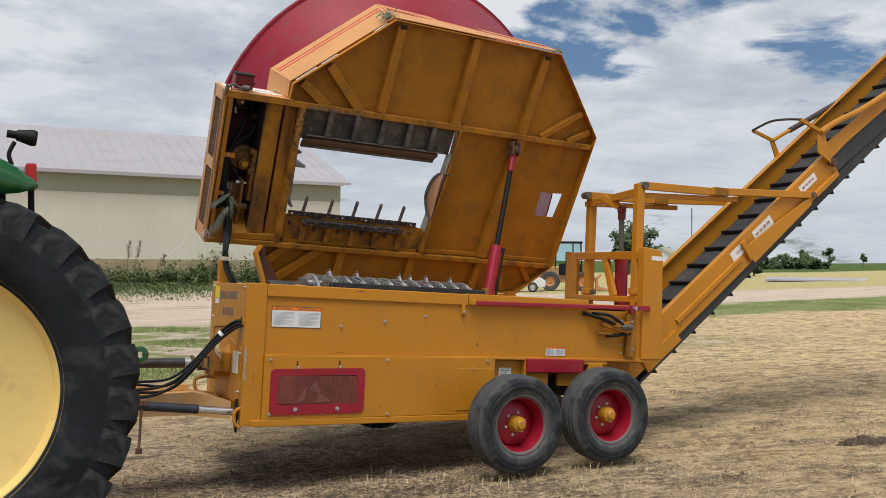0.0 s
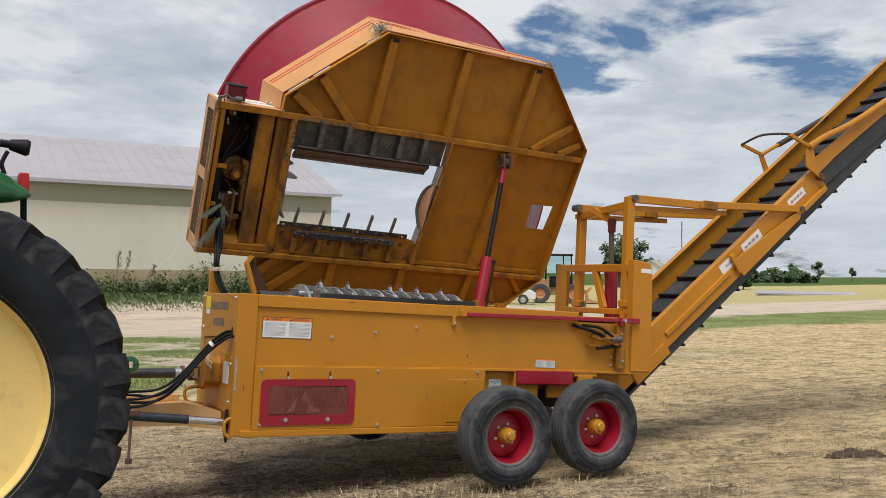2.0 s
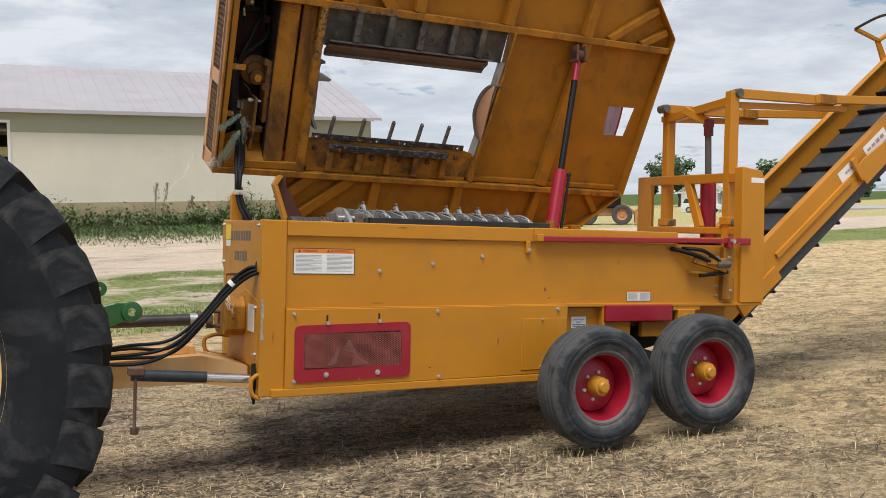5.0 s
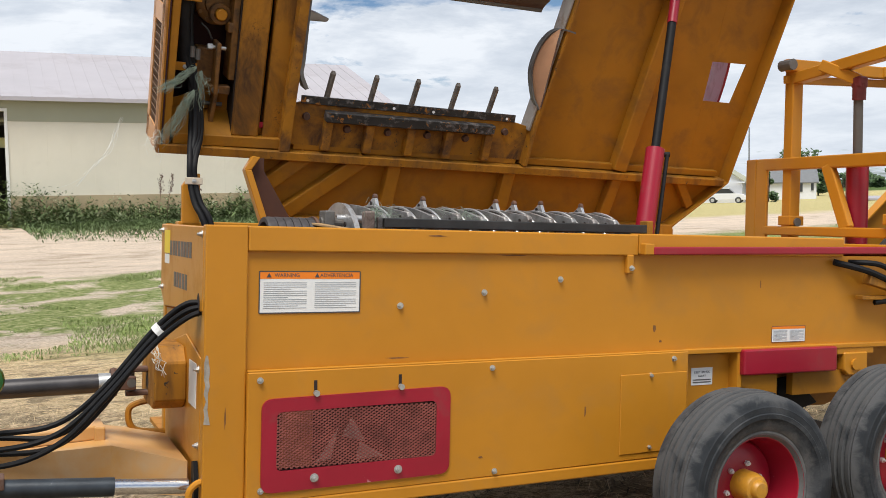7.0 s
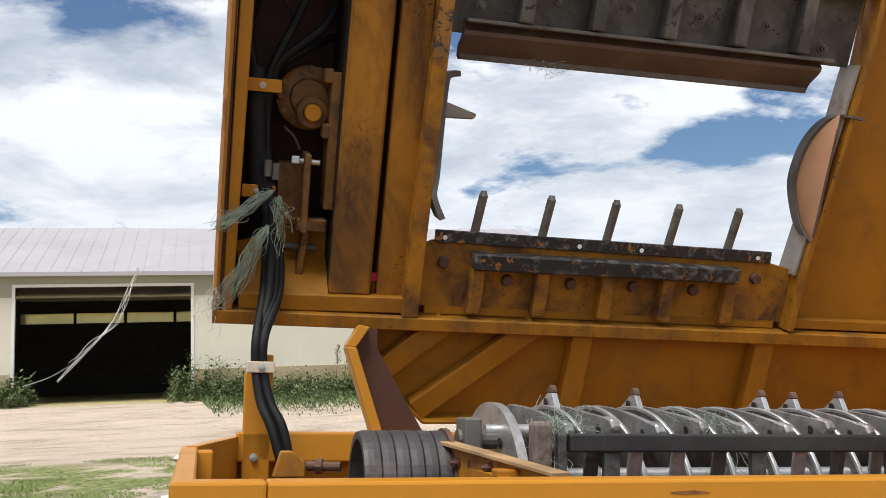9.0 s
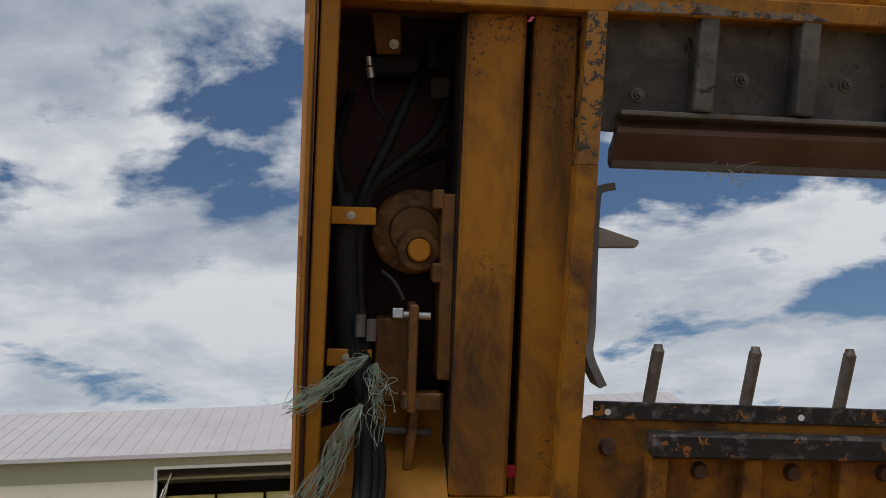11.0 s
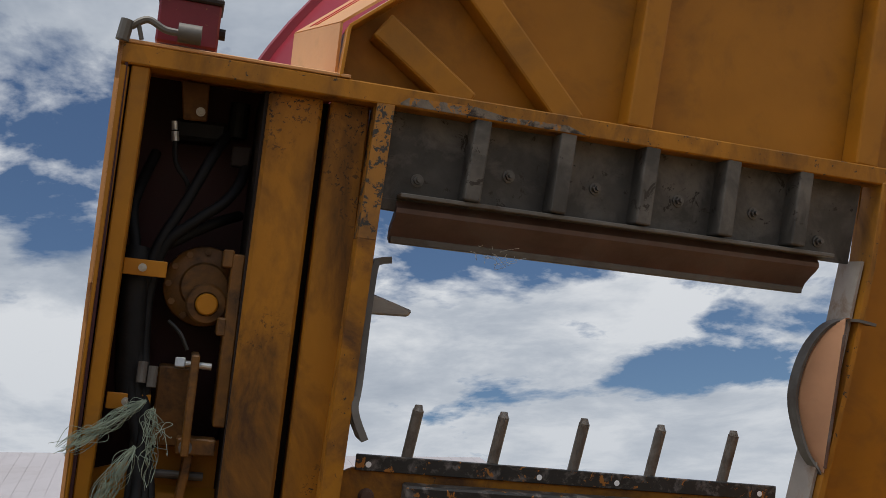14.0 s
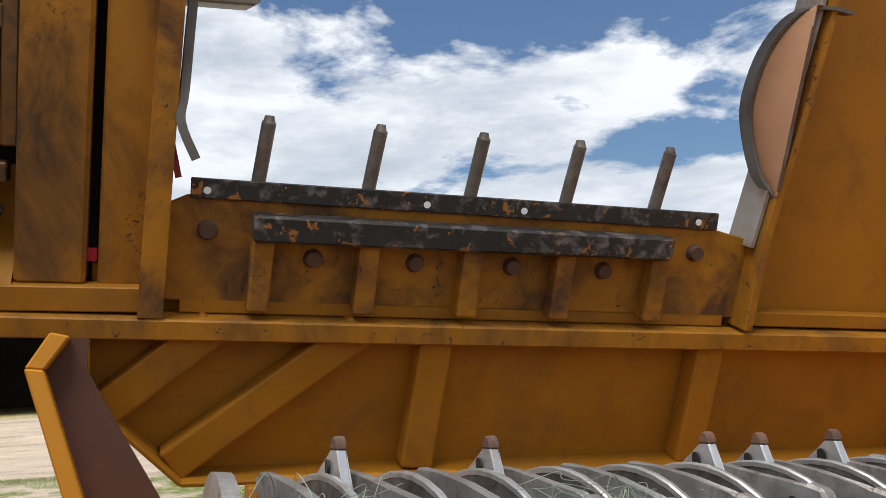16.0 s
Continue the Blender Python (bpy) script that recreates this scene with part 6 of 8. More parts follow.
def build_tub_cylinder():
    """The ram that holds the tub up."""
    foot, head = Vector((2.625, 0.98, 1.60)), tp(3.018, 1.13, 0.03)
    d = (head - foot).normalized()
    bm = bm_new()
    rod(bm, foot, foot + d * 0.55, 0.055, 24)
    ram = part("tub_cylinder", bm, RED, grinder, "red hydraulic ram holding the tub up", smooth=True)
    bm = bm_new()
    rod(bm, foot + d * 0.53, head - d * 0.22, 0.026, 16)
    part("rod", bm, BLACK, ram, "black ram rod", smooth=True)
    bm = bm_new()
    rod(bm, head - d * 0.24, head - d * 0.06, 0.030, 16)
    part("rod_sleeve", bm, RED, ram, smooth=True)
    bm = bm_new()
    rod(bm, head - Vector((0.05, 0, 0)), head + Vector((0.05, 0, 0)), 0.045, 16)
    block(bm, head.x - 0.05, head.x - 0.03, head.y - 0.06, head.y + 0.06, head.z - 0.06, head.z + 0.08, 0.006)
    block(bm, head.x + 0.03, head.x + 0.05, head.y - 0.06, head.y + 0.06, head.z - 0.06, head.z + 0.08, 0.006)
    part("clevis", bm, RUST, ram)
    bm = bm_new()
    side = Vector((0.075, -0.02, 0))
    tube(bm, [foot + side + d * 0.0, foot + side + d * 0.35, foot + side + d * 0.52], 0.012)
    rod(bm, foot + d * 0.52 + Vector((0.03, 0, 0)), foot + d * 0.52 + Vector((0.09, -0.02, 0)), 0.016, 10)
    part("hose", bm, BLACK, ram, smooth=True)


TUB = build_tub()
build_tub_end(TUB)
build_tub_cylinder()


# ---------------------------------------------------------------- rotor and pulley in the open mill
HAMMER = material("worn hammer steel", (0.36, 0.35, 0.34), 0.40, metal=0.65, vary=0.3, scale=10.0, grime=(0.13, 0.10, 0.085), grime_at=(0.45, 0.7), grime_scale=10, bump=0.2)
ROTOR_STEEL = material("scoured rotor steel", (0.17, 0.165, 0.16), 0.38, metal=0.6, vary=0.3, scale=12.0, grime=(0.07, 0.055, 0.045), grime_at=(0.42, 0.65), grime_scale=14, bump=0.2)


def build_rotor():
    y, z = 1.06, 1.40
    bm = bm_new()
    rod(bm, (0.36, y, z + 0.06), (2.46, y, z + 0.06), 0.045, 20)
    rotor = part("rotor", bm, STEEL, grinder, "worn steel hammer rotor with discs and hammers", smooth=True)
    # discs, and between them the double-ended hammers on their pins, seen flat side on
    n = 11
    rng = random.Random(8)
    centre = lambda x: Matrix.Translation((x, y, z + 0.070)) @ pose(0, 0, 0, 0, 0, 104)
    for k in range(n):
        x = 1.003 + k * 0.135
        bm = bm_new()
        lathe(bm, [(0.05, -0.006), (0.268, -0.006), (0.268, 0.006), (0.05, 0.006)], 44, centre(x), closed=True)
        disc = part("disc", bm, ROTOR_STEEL, rotor, smooth=True)
        bm = bm_new()
        lathe(bm, [(0.266, -0.007), (0.274, -0.007), (0.277, -0.004), (0.277, 0.004), (0.274, 0.007), (0.266, 0.007)], 44, centre(x), closed=True)
        part("disc_edge", bm, STEEL, disc, smooth=True)
        # a hammer lying over, its near tip low and its far tip high
        x -= 0.068
        dip = rng.uniform(-0.008, 0.008)
        flat = lambda d, h, e, x=x: Vector((x + e - 0.30 * d, y + d, h - 0.002))
        outline = [(0.070, 1.720), (0.078, 1.738), (0.060, 1.750), (0.0, 1.744), (-0.07, 1.732), (-0.15, 1.712 + dip), (-0.172, 1.712 + dip),
                   (-0.205, 1.702 + dip), (-0.214, 1.682 + dip), (-0.196, 1.662 + dip), (-0.165, 1.650 + dip), (-0.10, 1.60), (-0.01, 1.58), (0.05, 1.66)]
        bm = bm_new()
        slab(bm, outline, -0.010, 0.010, flat, 0.004)
        hm = part("hammer", bm, HAMMER, rotor)
        bm = bm_new()
        slab(bm, [(-0.172, 1.716 + dip), (-0.207, 1.706 + dip), (-0.219, 1.682 + dip), (-0.200, 1.658 + dip), (-0.178, 1.668 + dip)], -0.014, 0.014, flat, 0.006)
        part("hammer_nose", bm, HAMMER, hm)
        bm = bm_new()
        rod(bm, flat(-0.150, 1.678 + dip, -0.0125), flat(-0.150, 1.678 + dip, -0.0095), 0.013, 14)
        part("hammer_hole", bm, DARK, hm)
    for d, h in ((-0.06, 1.672), (0.09, 1.66), (-0.20, 1.56)):
        bm = bm_new()
        rod(bm, (0.80, y + d, h), (2.46, y + d, h), 0.021, 14)
        part("hammer_pin", bm, STEEL, rotor, smooth=True)
    for k in range(12):
        x = 1.0 + k * 0.122
        bm = bm_new()
        beam(bm, (x, 0.76, 1.45), (x + 0.02, 0.74, 1.645), 0.040, 0.01, up=(0, 1, 0), bevel=0.003)
        part("cutter_plate", bm, STEEL if k % 3 else ROTOR_STEEL, rotor)
    # hammers standing up, triangular with a hole and a hard-faced tip
    for x, h in ((1.030, 0.004), (1.295, 0.0), (1.722, 0.0), (1.834, -0.004), (2.0, 0.0), (2.26, -0.006)):
        flat = lambda d, v, e, x=x, h=h: Vector((x + e - 0.30 * d, 1.07 + d, v + h))
        bm = bm_new()
        slab(bm, [(-0.045, 1.655), (-0.042, 1.690), (-0.034, 1.700), (-0.010, 1.780), (0.012, 1.780), (0.070, 1.728), (0.108, 1.690), (0.115, 1.655)], -0.0085, 0.0085, flat, 0.003)
        tip = part("hammer_tip", bm, STEEL, rotor, "worn triangular hammer tip with a hole")
        bm = bm_new()
        rod(bm, flat(0.020, 1.750, -0.0115), flat(0.020, 1.750, -0.0080), 0.013, 18)
        part("tip_hole", bm, DARK, tip)
        bm = bm_new()
        slab(bm, [(-0.012, 1.778), (-0.010, 1.790), (-0.004, 1.800), (0.004, 1.801), (0.013, 1.790), (0.014, 1.778)], -0.0095, 0.0095, flat, 0.003)
        part("tip_edge", bm, RUST, tip)
    bm = bm_new()
    lathe(bm, [(0.0, -0.016), (0.270, -0.016), (0.282, -0.012), (0.284, 0.016), (0.0, 0.016)], 48, Matrix.Translation((0.845, y, z + 0.070)) @ pose(0, 0, 0, 0, 0, 92))
    part("end_disc", bm, STEEL, rotor, smooth=True)
    for a in (58, 85, 118):
        bm = bm_new()
        c, face = Vector((0.845, y, z + 0.065)), Vector((-1.0, 0, 0))
        p = c + Vector((0, -1.0, 0)) * (0.21 * math.cos(radians(a))) + Vector((0, 0, 0.21 * math.sin(radians(a)))) + face * 0.014
        rod(bm, p, p + face * 0.004, 0.014, 14)
        part("disc_hole", bm, DARK, rotor)
    # knife bar along the rotor
    bm = bm_new()
    block(bm, 0.93, 2.44, 0.675, 0.725, 1.632, 1.678, 0.005)
    kb = part("knife_bar", bm, BLACK_STEEL, grinder, "dark steel knife bar")
    x = 1.05
    while x < 2.4:
        bm = bm_new()
        block(bm, x - 0.022, x + 0.022, 0.69, 0.71, 1.45, 1.634, 0.004)
        part("bar_stay", bm, ROTOR_STEEL, kb)
        x += 0.42
    bm = bm_new()
    block(bm, 0.835, 0.885, 0.675, 0.73, 1.45, 1.708, 0.010)
    part("bar_post", bm, material("grimy brown post", (0.17, 0.13, 0.11), 0.75, vary=0.4, scale=14, grime=(0.07, 0.045, 0.035), grime_at=(0.45, 0.65), grime_scale=20), grinder)
    bm = bm_new()
    block(bm, 0.900, 0.928, 0.685, 0.715, 1.45, 1.68, 0.006)
    part("bar_shoe", bm, ROTOR_STEEL, grinder)
    bm = bm_new()
    block(bm, 2.42, 2.46, 0.67, 0.74, 1.50, 1.70, 0.006)
    part("bar_post", bm, OCHRE_WORN, grinder)
    # flat-belt pulley and coupling
    prof = [(0.13, -0.12), (0.150, -0.12)]
    for k in range(6):
        a = -0.115 + k * 0.038
        prof += [(0.147, a - 0.0015), (0.153, a + 0.0015), (0.154, a + 0.018), (0.153, a + 0.0345)]
    prof += [(0.150, 0.12), (0.13, 0.12)]
    bm = bm_new()
    lathe(bm, prof, 40, Matrix.Translation((0.56, 1.00, z + 0.12)) @ pose(0, 0, 0, 0, 0, 90), closed=True)
    pl = part("pulley", bm, material("rubber lagging", (0.05, 0.045, 0.046), 0.5, vary=0.4, scale=8, grime=(0.14, 0.11, 0.095), grime_at=(0.5, 0.72)), grinder, "ribbed rubber-lagged pulley")
    bm = bm_new()
    lathe(bm, [(0.12, -0.13), (0.160, -0.13), (0.160, -0.116), (0.12, -0.116)], 40, Matrix.Translation((0.56, 1.00, z + 0.12)) @ pose(0, 0, 0, 0, 0, 90), closed=True)
    part("pulley_rim", bm, RUST, pl, smooth=True)
    bm = bm_new()
    rod(bm, (0.72, 1.00, z + 0.25), (0.84, 1.00, z + 0.25), 0.028, 14)
    block(bm, 0.73, 0.78, 0.95, 1.05, z + 0.20, z + 0.31, 0.006)
    part("coupling", bm, STEEL_DARK, grinder)
    # two rusty rods stand for a cluster of bolts
    bm = bm_new()
    rod(bm, (0.31, 1.05, 1.575), (0.40, 1.02, 1.575), 0.013, 12)
    rod(bm, (0.335, 1.04, 1.575), (0.352, 1.035, 1.575), 0.021, 8)
    part("bolt_cluster", bm, RUST, grinder)
    bm = bm_new()
    slab(bm, [(0.215, 1.55), (0.30, 1.55), (0.30, 1.59), (0.265, 1.618), (0.235, 1.618)], -1.02, -0.98, side_plane, 0.003)
    part("small_bracket", bm, OCHRE_WORN, grinder)


build_rotor()

# ---------------------------------------------------------------- front of the grinder: cover, driveline, tongue
def build_front():
    x = -0.02
    bm = bm_new()
    slab(bm, [(0.035, 1.305), (0.93, 1.262), (COVER, 1.325), (COVER, 1.628), (0.035, 1.618)], -0.02, 0.022, front_plane, 0.004)
    cover = part("front_cover", bm, OCHRE, grinder, "ochre front cover with faded lettering")
    bm = bm_new()
    slab(bm, [(0.04, 0.585), (0.93, 0.63), (0.93, 1.255), (0.04, 1.298)], -0.03, 0.010, front_plane, 0.003)
    part("front_sheet", bm, OCHRE, grinder)
    bm = bm_new()
    slab(bm, [(0.085, 0.70), (0.90, 0.76), (0.90, 1.10), (0.40, 1.19), (0.085, 1.13)], 0.010, 0.016, front_plane, 0.003)
    part("front_door", bm, OCHRE, grinder)
    # faded name in bars, yellow and small labels
    rng = random.Random(11)
    for row, (z, h, u0, u1) in enumerate(((1.525, 0.062, 0.27, 0.80), (1.395, 0.062, 0.36, 0.66))):
        u = u0
        while u < u1:
            w = 0.045
            bm = bm_new()
            slab(bm, [(u, z - h / 2), (u + w, z - h / 2), (u + w, z + h / 2), (u, z + h / 2)], 0.022, 0.0235, front_plane)
            part("faded_mark", bm, INK_GREY, cover)
            u += 0.066
    bm = bm_new()
    slab(bm, [(0.79, 1.50), (0.93, 1.50), (0.93, 1.60), (0.79, 1.60)], 0.022, 0.0238, front_plane)
    part("label", bm, LABEL_YELLOW, cover, "yellow warning label")
    bm = bm_new()
    slab(bm, [(0.80, 1.455), (0.92, 1.455), (0.92, 1.495), (0.80, 1.495)], 0.022, 0.0236, front_plane)
    part("label", bm, WHITE, cover, "small white label")
    bm = bm_new()
    slab(bm, [(0.16, 0.93), (0.31, 0.93), (0.31, 1.10), (0.16, 1.10)], 0.016, 0.0178, front_plane)
    part("label", bm, WHITE, grinder, "white label on the front door")
    bolts([(x - 0.002 if v > 1.2 else x + 0.004, u, v) for u, v in ((0.06, 1.59), (0.97, 1.60), (0.97, 1.345), (0.12, 0.80), (0.12, 1.085))], (-1, 0, 0), cover, 0.012)
    bm = bm_new()
    slab(bm, [(0.115 + 0.028 * math.cos(k * math.pi / 8), 1.325 + 0.045 * math.sin(k * math.pi / 8)) for k in range(16)], 0.0215, 0.0228, front_plane)
    part("hose_slot", bm, DARK, cover)
    # driveline guard, joint and shaft
    bm = bm_new()
    o = [(0.36, 0.93), (0.42, 0.89), (0.66, 0.89), (0.72, 0.93), (0.72, 1.08), (0.66, 1.14), (0.42, 1.14), (0.36, 1.08)]
    slab(bm, o, 0.016, 0.14, front_plane, 0.006)
    part("shaft_guard", bm, OCHRE_WORN, grinder, "ochre driveline guard")
    bm = bm_new()
    for s in (-1, 1):
        beam(bm, (-0.135, 0.56, 0.985 + 0.048 * s), (-0.225, 0.56, 0.985 + 0.048 * s), 0.055, 0.020, bevel=0.006)
        beam(bm, (-0.275, 0.56 + 0.048 * s, 0.984), (-0.190, 0.56 + 0.048 * s, 0.984), 0.020, 0.055, bevel=0.006)
    lathe(bm, [(0.030, -0.012), (0.055, -0.012), (0.060, 0.0), (0.055, 0.012), (0.030, 0.012)], 24, Matrix.Translation((-0.272, 0.56, 0.983)) @ pose(0, 0, 0, 0, 0, 90), closed=True)
    uj = part("universal_joint", bm, RUST, grinder, "rusty universal joint")
    bm = bm_new()
    rod(bm, (-0.208, 0.56, 0.925), (-0.208, 0.56, 1.045), 0.018, 14)
    rod(bm, (-0.208, 0.50, 0.985), (-0.208, 0.62, 0.985), 0.018, 14)
    part("cross", bm, STEEL_DARK, uj)
    bm = bm_new()
    rod(bm, (-0.14, 0.56, 0.985), (-0.02, 0.56, 0.985), 0.035, 18)
    part("input_shaft", bm, STEEL_DARK, grinder, smooth=True)
    bm = bm_new()
    rod(bm, (-0.27, 0.56, 0.982), (-1.75, 0.56, 0.95), 0.038, 24)
    sh = part("drive_shaft", bm, material("dark shaft sleeve", (0.055, 0.05, 0.05), 0.4, metal=0.4, vary=0.3, scale=8), grinder, "dark telescoping drive shaft", smooth=True)
    bm = bm_new()
    rod(bm, (-0.26, 0.56, 0.982), (-0.33, 0.56, 0.981), 0.0395, 24)
    part("collar", bm, BOLT, sh, smooth=True)
    # tongue
    bm = bm_new()
    vs = []
    for xx, y0, y1, z0, z1 in ((-0.03, 0.24, 0.86, 0.58, 0.715), (-0.30, 0.34, 0.76, 0.60, 0.775), (-1.50, 0.45, 0.65, 0.56, 0.70)):
        vs.append([bm.verts.new((xx, a, b)) for a, b in ((y0, z0), (y1, z0), (y1, z1), (y0, z1))])
    for p, q in zip(vs, vs[1:]):
        for k in range(4):
            bm.faces.new((p[k], p[(k + 1) % 4], q[(k + 1) % 4], q[k]))
    bm.faces.new(vs[0])
    bm.faces.new(vs[-1][::-1])
    part("tongue", bm, OCHRE_SKYLIT, grinder, "ochre steel tongue")
    bm = bm_new()
    beam(bm, (-0.34, 0.55, 0.80), (-1.0, 0.55, 0.76), 0.16, 0.055, bevel=0.006)
    block(bm, -0.35, -0.31, 0.45, 0.65, 0.765, 0.825, 0.006)
    part("tongue_box", bm, OCHRE_SKYLIT, grinder)
    bm = bm_new()
    tube(bm, [(-0.03, 0.80, 0.72), (-0.16, 0.80, 0.74), (-0.18, 0.80, 0.83), (-0.10, 0.80, 0.86), (-0.02, 0.80, 0.85)], 0.014)
    part("hitch_loop", bm, OCHRE_WORN, grinder, smooth=True)
    # parked jack tube along the tongue
    bm = bm_new()
    rod(bm, (-0.74, 0.12, 0.700), (-0.31, 0.12, 0.672), 0.034, 24)
    jk = part("jack", bm, material("blue-black jack tube", (0.035, 0.042, 0.05), 0.4, metal=0.3, vary=0.3, scale=12, grime=(0.25, 0.26, 0.27), grime_at=(0.62, 0.7), grime_scale=9), grinder, "dark jack tube with a bright inner tube", smooth=True)
    bm = bm_new()
    rod(bm, (-0.32, 0.12, 0.673), (-0.05, 0.12, 0.652), 0.028, 24)
    part("inner_tube", bm, CHROME, jk, "bright steel inner tube", smooth=True)
    bm = bm_new()
    rod(bm, (-0.72, 0.10, 0.70), (-0.72, 0.10, 0.40), 0.010, 10)
    rod(bm, (-0.72, 0.10, 0.40), (-0.72, 0.10, 0.36), 0.024, 12)
    block(bm, -0.76, -0.67, 0.08, 0.16, 0.70, 0.745, 0.006)
    part("crank", bm, RUST, jk)
    bm = bm_new()
    slab(bm, [(0.08, 0.50), (0.14, 0.56), (0.13, 0.74), (0.09, 0.75), (0.06, 0.66)], 0.02, 0.035, front_plane)
    part("keeper", bm, BLACK, jk)
    bm = bm_new()
    tube(bm, [(-0.01, 0.02, 0.54), (-0.055, 0.02, 0.575), (-0.062, 0.02, 0.65), (-0.03, 0.02, 0.685), (0.0, 0.02, 0.68)], 0.013)
    part("corner_loop", bm, OCHRE, grinder, smooth=True)
    # hose bundle from the slot to the tractor
    rng = random.Random(5)
    for k in range(5):
        o, q = 0.016 * (k - 2), 0.012 * ((k * 2) % 5 - 2)
        bm = bm_new()
        sag = 0.02 * k
        tube(bm, [(0.02, 0.115 + 0.3 * o, 1.315 + 0.4 * q), (-0.06, 0.14 + o, 1.305 + q), (-0.17, 0.19 + o, 1.205 + q), (-0.34, 0.22 + o * 1.6, 1.02 + q * 1.5 - sag), (-0.50, 0.25 + o * 2, 0.87 + q * 2 - sag * 0.8),
                  (-0.72, 0.30 + o * 2, 0.80 + q * 2.2), (-1.1, 0.36 + o, 0.80 + q), (-1.7, 0.4 + o, 0.95 + q)], 0.0105, 8)
        part("hydraulic_hose", bm, BLACK, grinder, smooth=True)
    bm = bm_new()
    rod(bm, (-0.140, 0.180, 1.235), (-0.156, 0.186, 1.217), 0.033, 14)
    part("hose_wrap", bm, WHITE, grinder, "white tape round the hoses")


build_front()


# ---------------------------------------------------------------- tractor
LUG_DUST = material("dusty lug rubber", (0.018, 0.020, 0.023), 0.62, spec=0.2, vary=0.5, scale=5.0, grime=(0.075, 0.076, 0.078), grime_at=(0.48, 0.68), grime_scale=6.0, bump=0.35)


def build_tractor():
    tr = thing("tractor", "green farm tractor with a tall pale-yellow rear wheel", "tractor", GROUND)
    cx, R, y0, W = -2.053, 1.08, -1.62, 0.50
    yc = y0 + W / 2
    w = new("rear_wheel")
    w.parent = tr
    w.matrix_basis = pose(cx, yc, R)
    prof = [(0.67, -0.21), (0.72, -0.245), (0.82, -0.262), (0.92, -0.255), (0.995, -0.240), (1.035, -0.222), (1.052, -0.12), (1.056, 0.0)]
    prof = prof + [(r, -a) for r, a in prof[-2::-1]]
    bm = bm_new()
    lathe(bm, prof, 96)
    tyre = part("tyre", bm, TRACTOR_TYRE, w, "black lugged tractor tyre", smooth=True)
    n = 26
    lug = None
    for k in range(n):
        for s in (-1, 1):
            if lug is None or s not in lug:
                bm = bm_new()
                rows = []
                for j, (ww, turn) in enumerate(((0.01, 0.150), (0.10, 0.085), (0.19, 0.025), (0.238, -0.005), (0.256, -0.015))):
                    top = (1.088, 1.088, 1.086, 1.070, 0.985)[j]
                    low = (1.02, 1.02, 1.0, 0.98, 0.90)[j]
                    hw = (0.032, 0.038, 0.056, 0.076, 0.088)[j]
                    ring = []
                    for rr, e in ((low, -1.12), (top, -1), (top, 1), (low, 1.12)):
                        a = turn + e * hw
                        ring.append(bm.verts.new((rr * math.sin(a), s * ww, rr * math.cos(a))))
                    rows.append(ring)
                for p, q in zip(rows, rows[1:]):
                    for i in range(4):
                        bm.faces.new((p[i], p[(i + 1) % 4], q[(i + 1) % 4], q[i]))
                bm.faces.new(rows[0])
                bm.faces.new(rows[-1][::-1])
                ob = part("lug", bm, LUG_DUST, tyre, "dusty grey rubber lug", smooth=True)
                lug = {**(lug or {}), s: ob.data}
            else:
                ob = new("lug", lug[s])
                ob.parent = tyre
            ob.matrix_basis = pose(0, 0, 0, 0, (k + (0.5 if s > 0 else 0)) * 360 / n, 0)
    bm = bm_new()
    lathe(bm, [(0.688, -0.225), (0.684, -0.205), (0.664, -0.198), (0.648, -0.17), (0.640, -0.14), (0.60, -0.13), (0.45, -0.105), (0.30, -0.085), (0.20, -0.08), (0.0, -0.08), (0.0, -0.06), (0.3, -0.06), (0.62, -0.11), (0.64, 0.2), (0.675, 0.22), (0.66, 0.0), (0.675, -0.2)], 96)
    rim = part("rim", bm, CREAM, w, "pale yellow steel wheel disc", smooth=True)
    bm = bm_new()
    for k in range(10):
        a = k * math.pi / 5
        rod(bm, (0.17 * math.cos(a), -0.078, 0.17 * math.sin(a)), (0.17 * math.cos(a), -0.105, 0.17 * math.sin(a)), 0.018, 6)
    lathe(bm, [(0.0, -0.16), (0.06, -0.16), (0.08, -0.15), (0.10, -0.09), (0.10, -0.08), (0.0, -0.08)], 24)
    part("hub", bm, CREAM, rim)
    bm = bm_new()
    rod(bm, (0.375, -0.105, 0.037), (0.375, -0.094, 0.037), 0.011, 10)
    part("rim_hole", bm, DARK, rim)
    # axle, rear housing and the hidden far wheel keep it standing
    bm = bm_new()
    rod(bm, (cx, yc - 0.05, R), (cx, 2.6, R), 0.09, 20)
    part("axle", bm, GREEN, tr)
    bm = bm_new()
    block(bm, cx - 0.9, cx + 0.45, 0.2, 0.9, 0.75, 1.45, 0.05)
    part("rear_housing", bm, GREEN, tr)
    far = copy_thing(w, pose(cx, 2.45, R, 0, 0, 180))
    far.parent = tr
    # fender: a domed sheet over the tyre, ending in a rounded nose
    bm = bm_new()
    rows = []
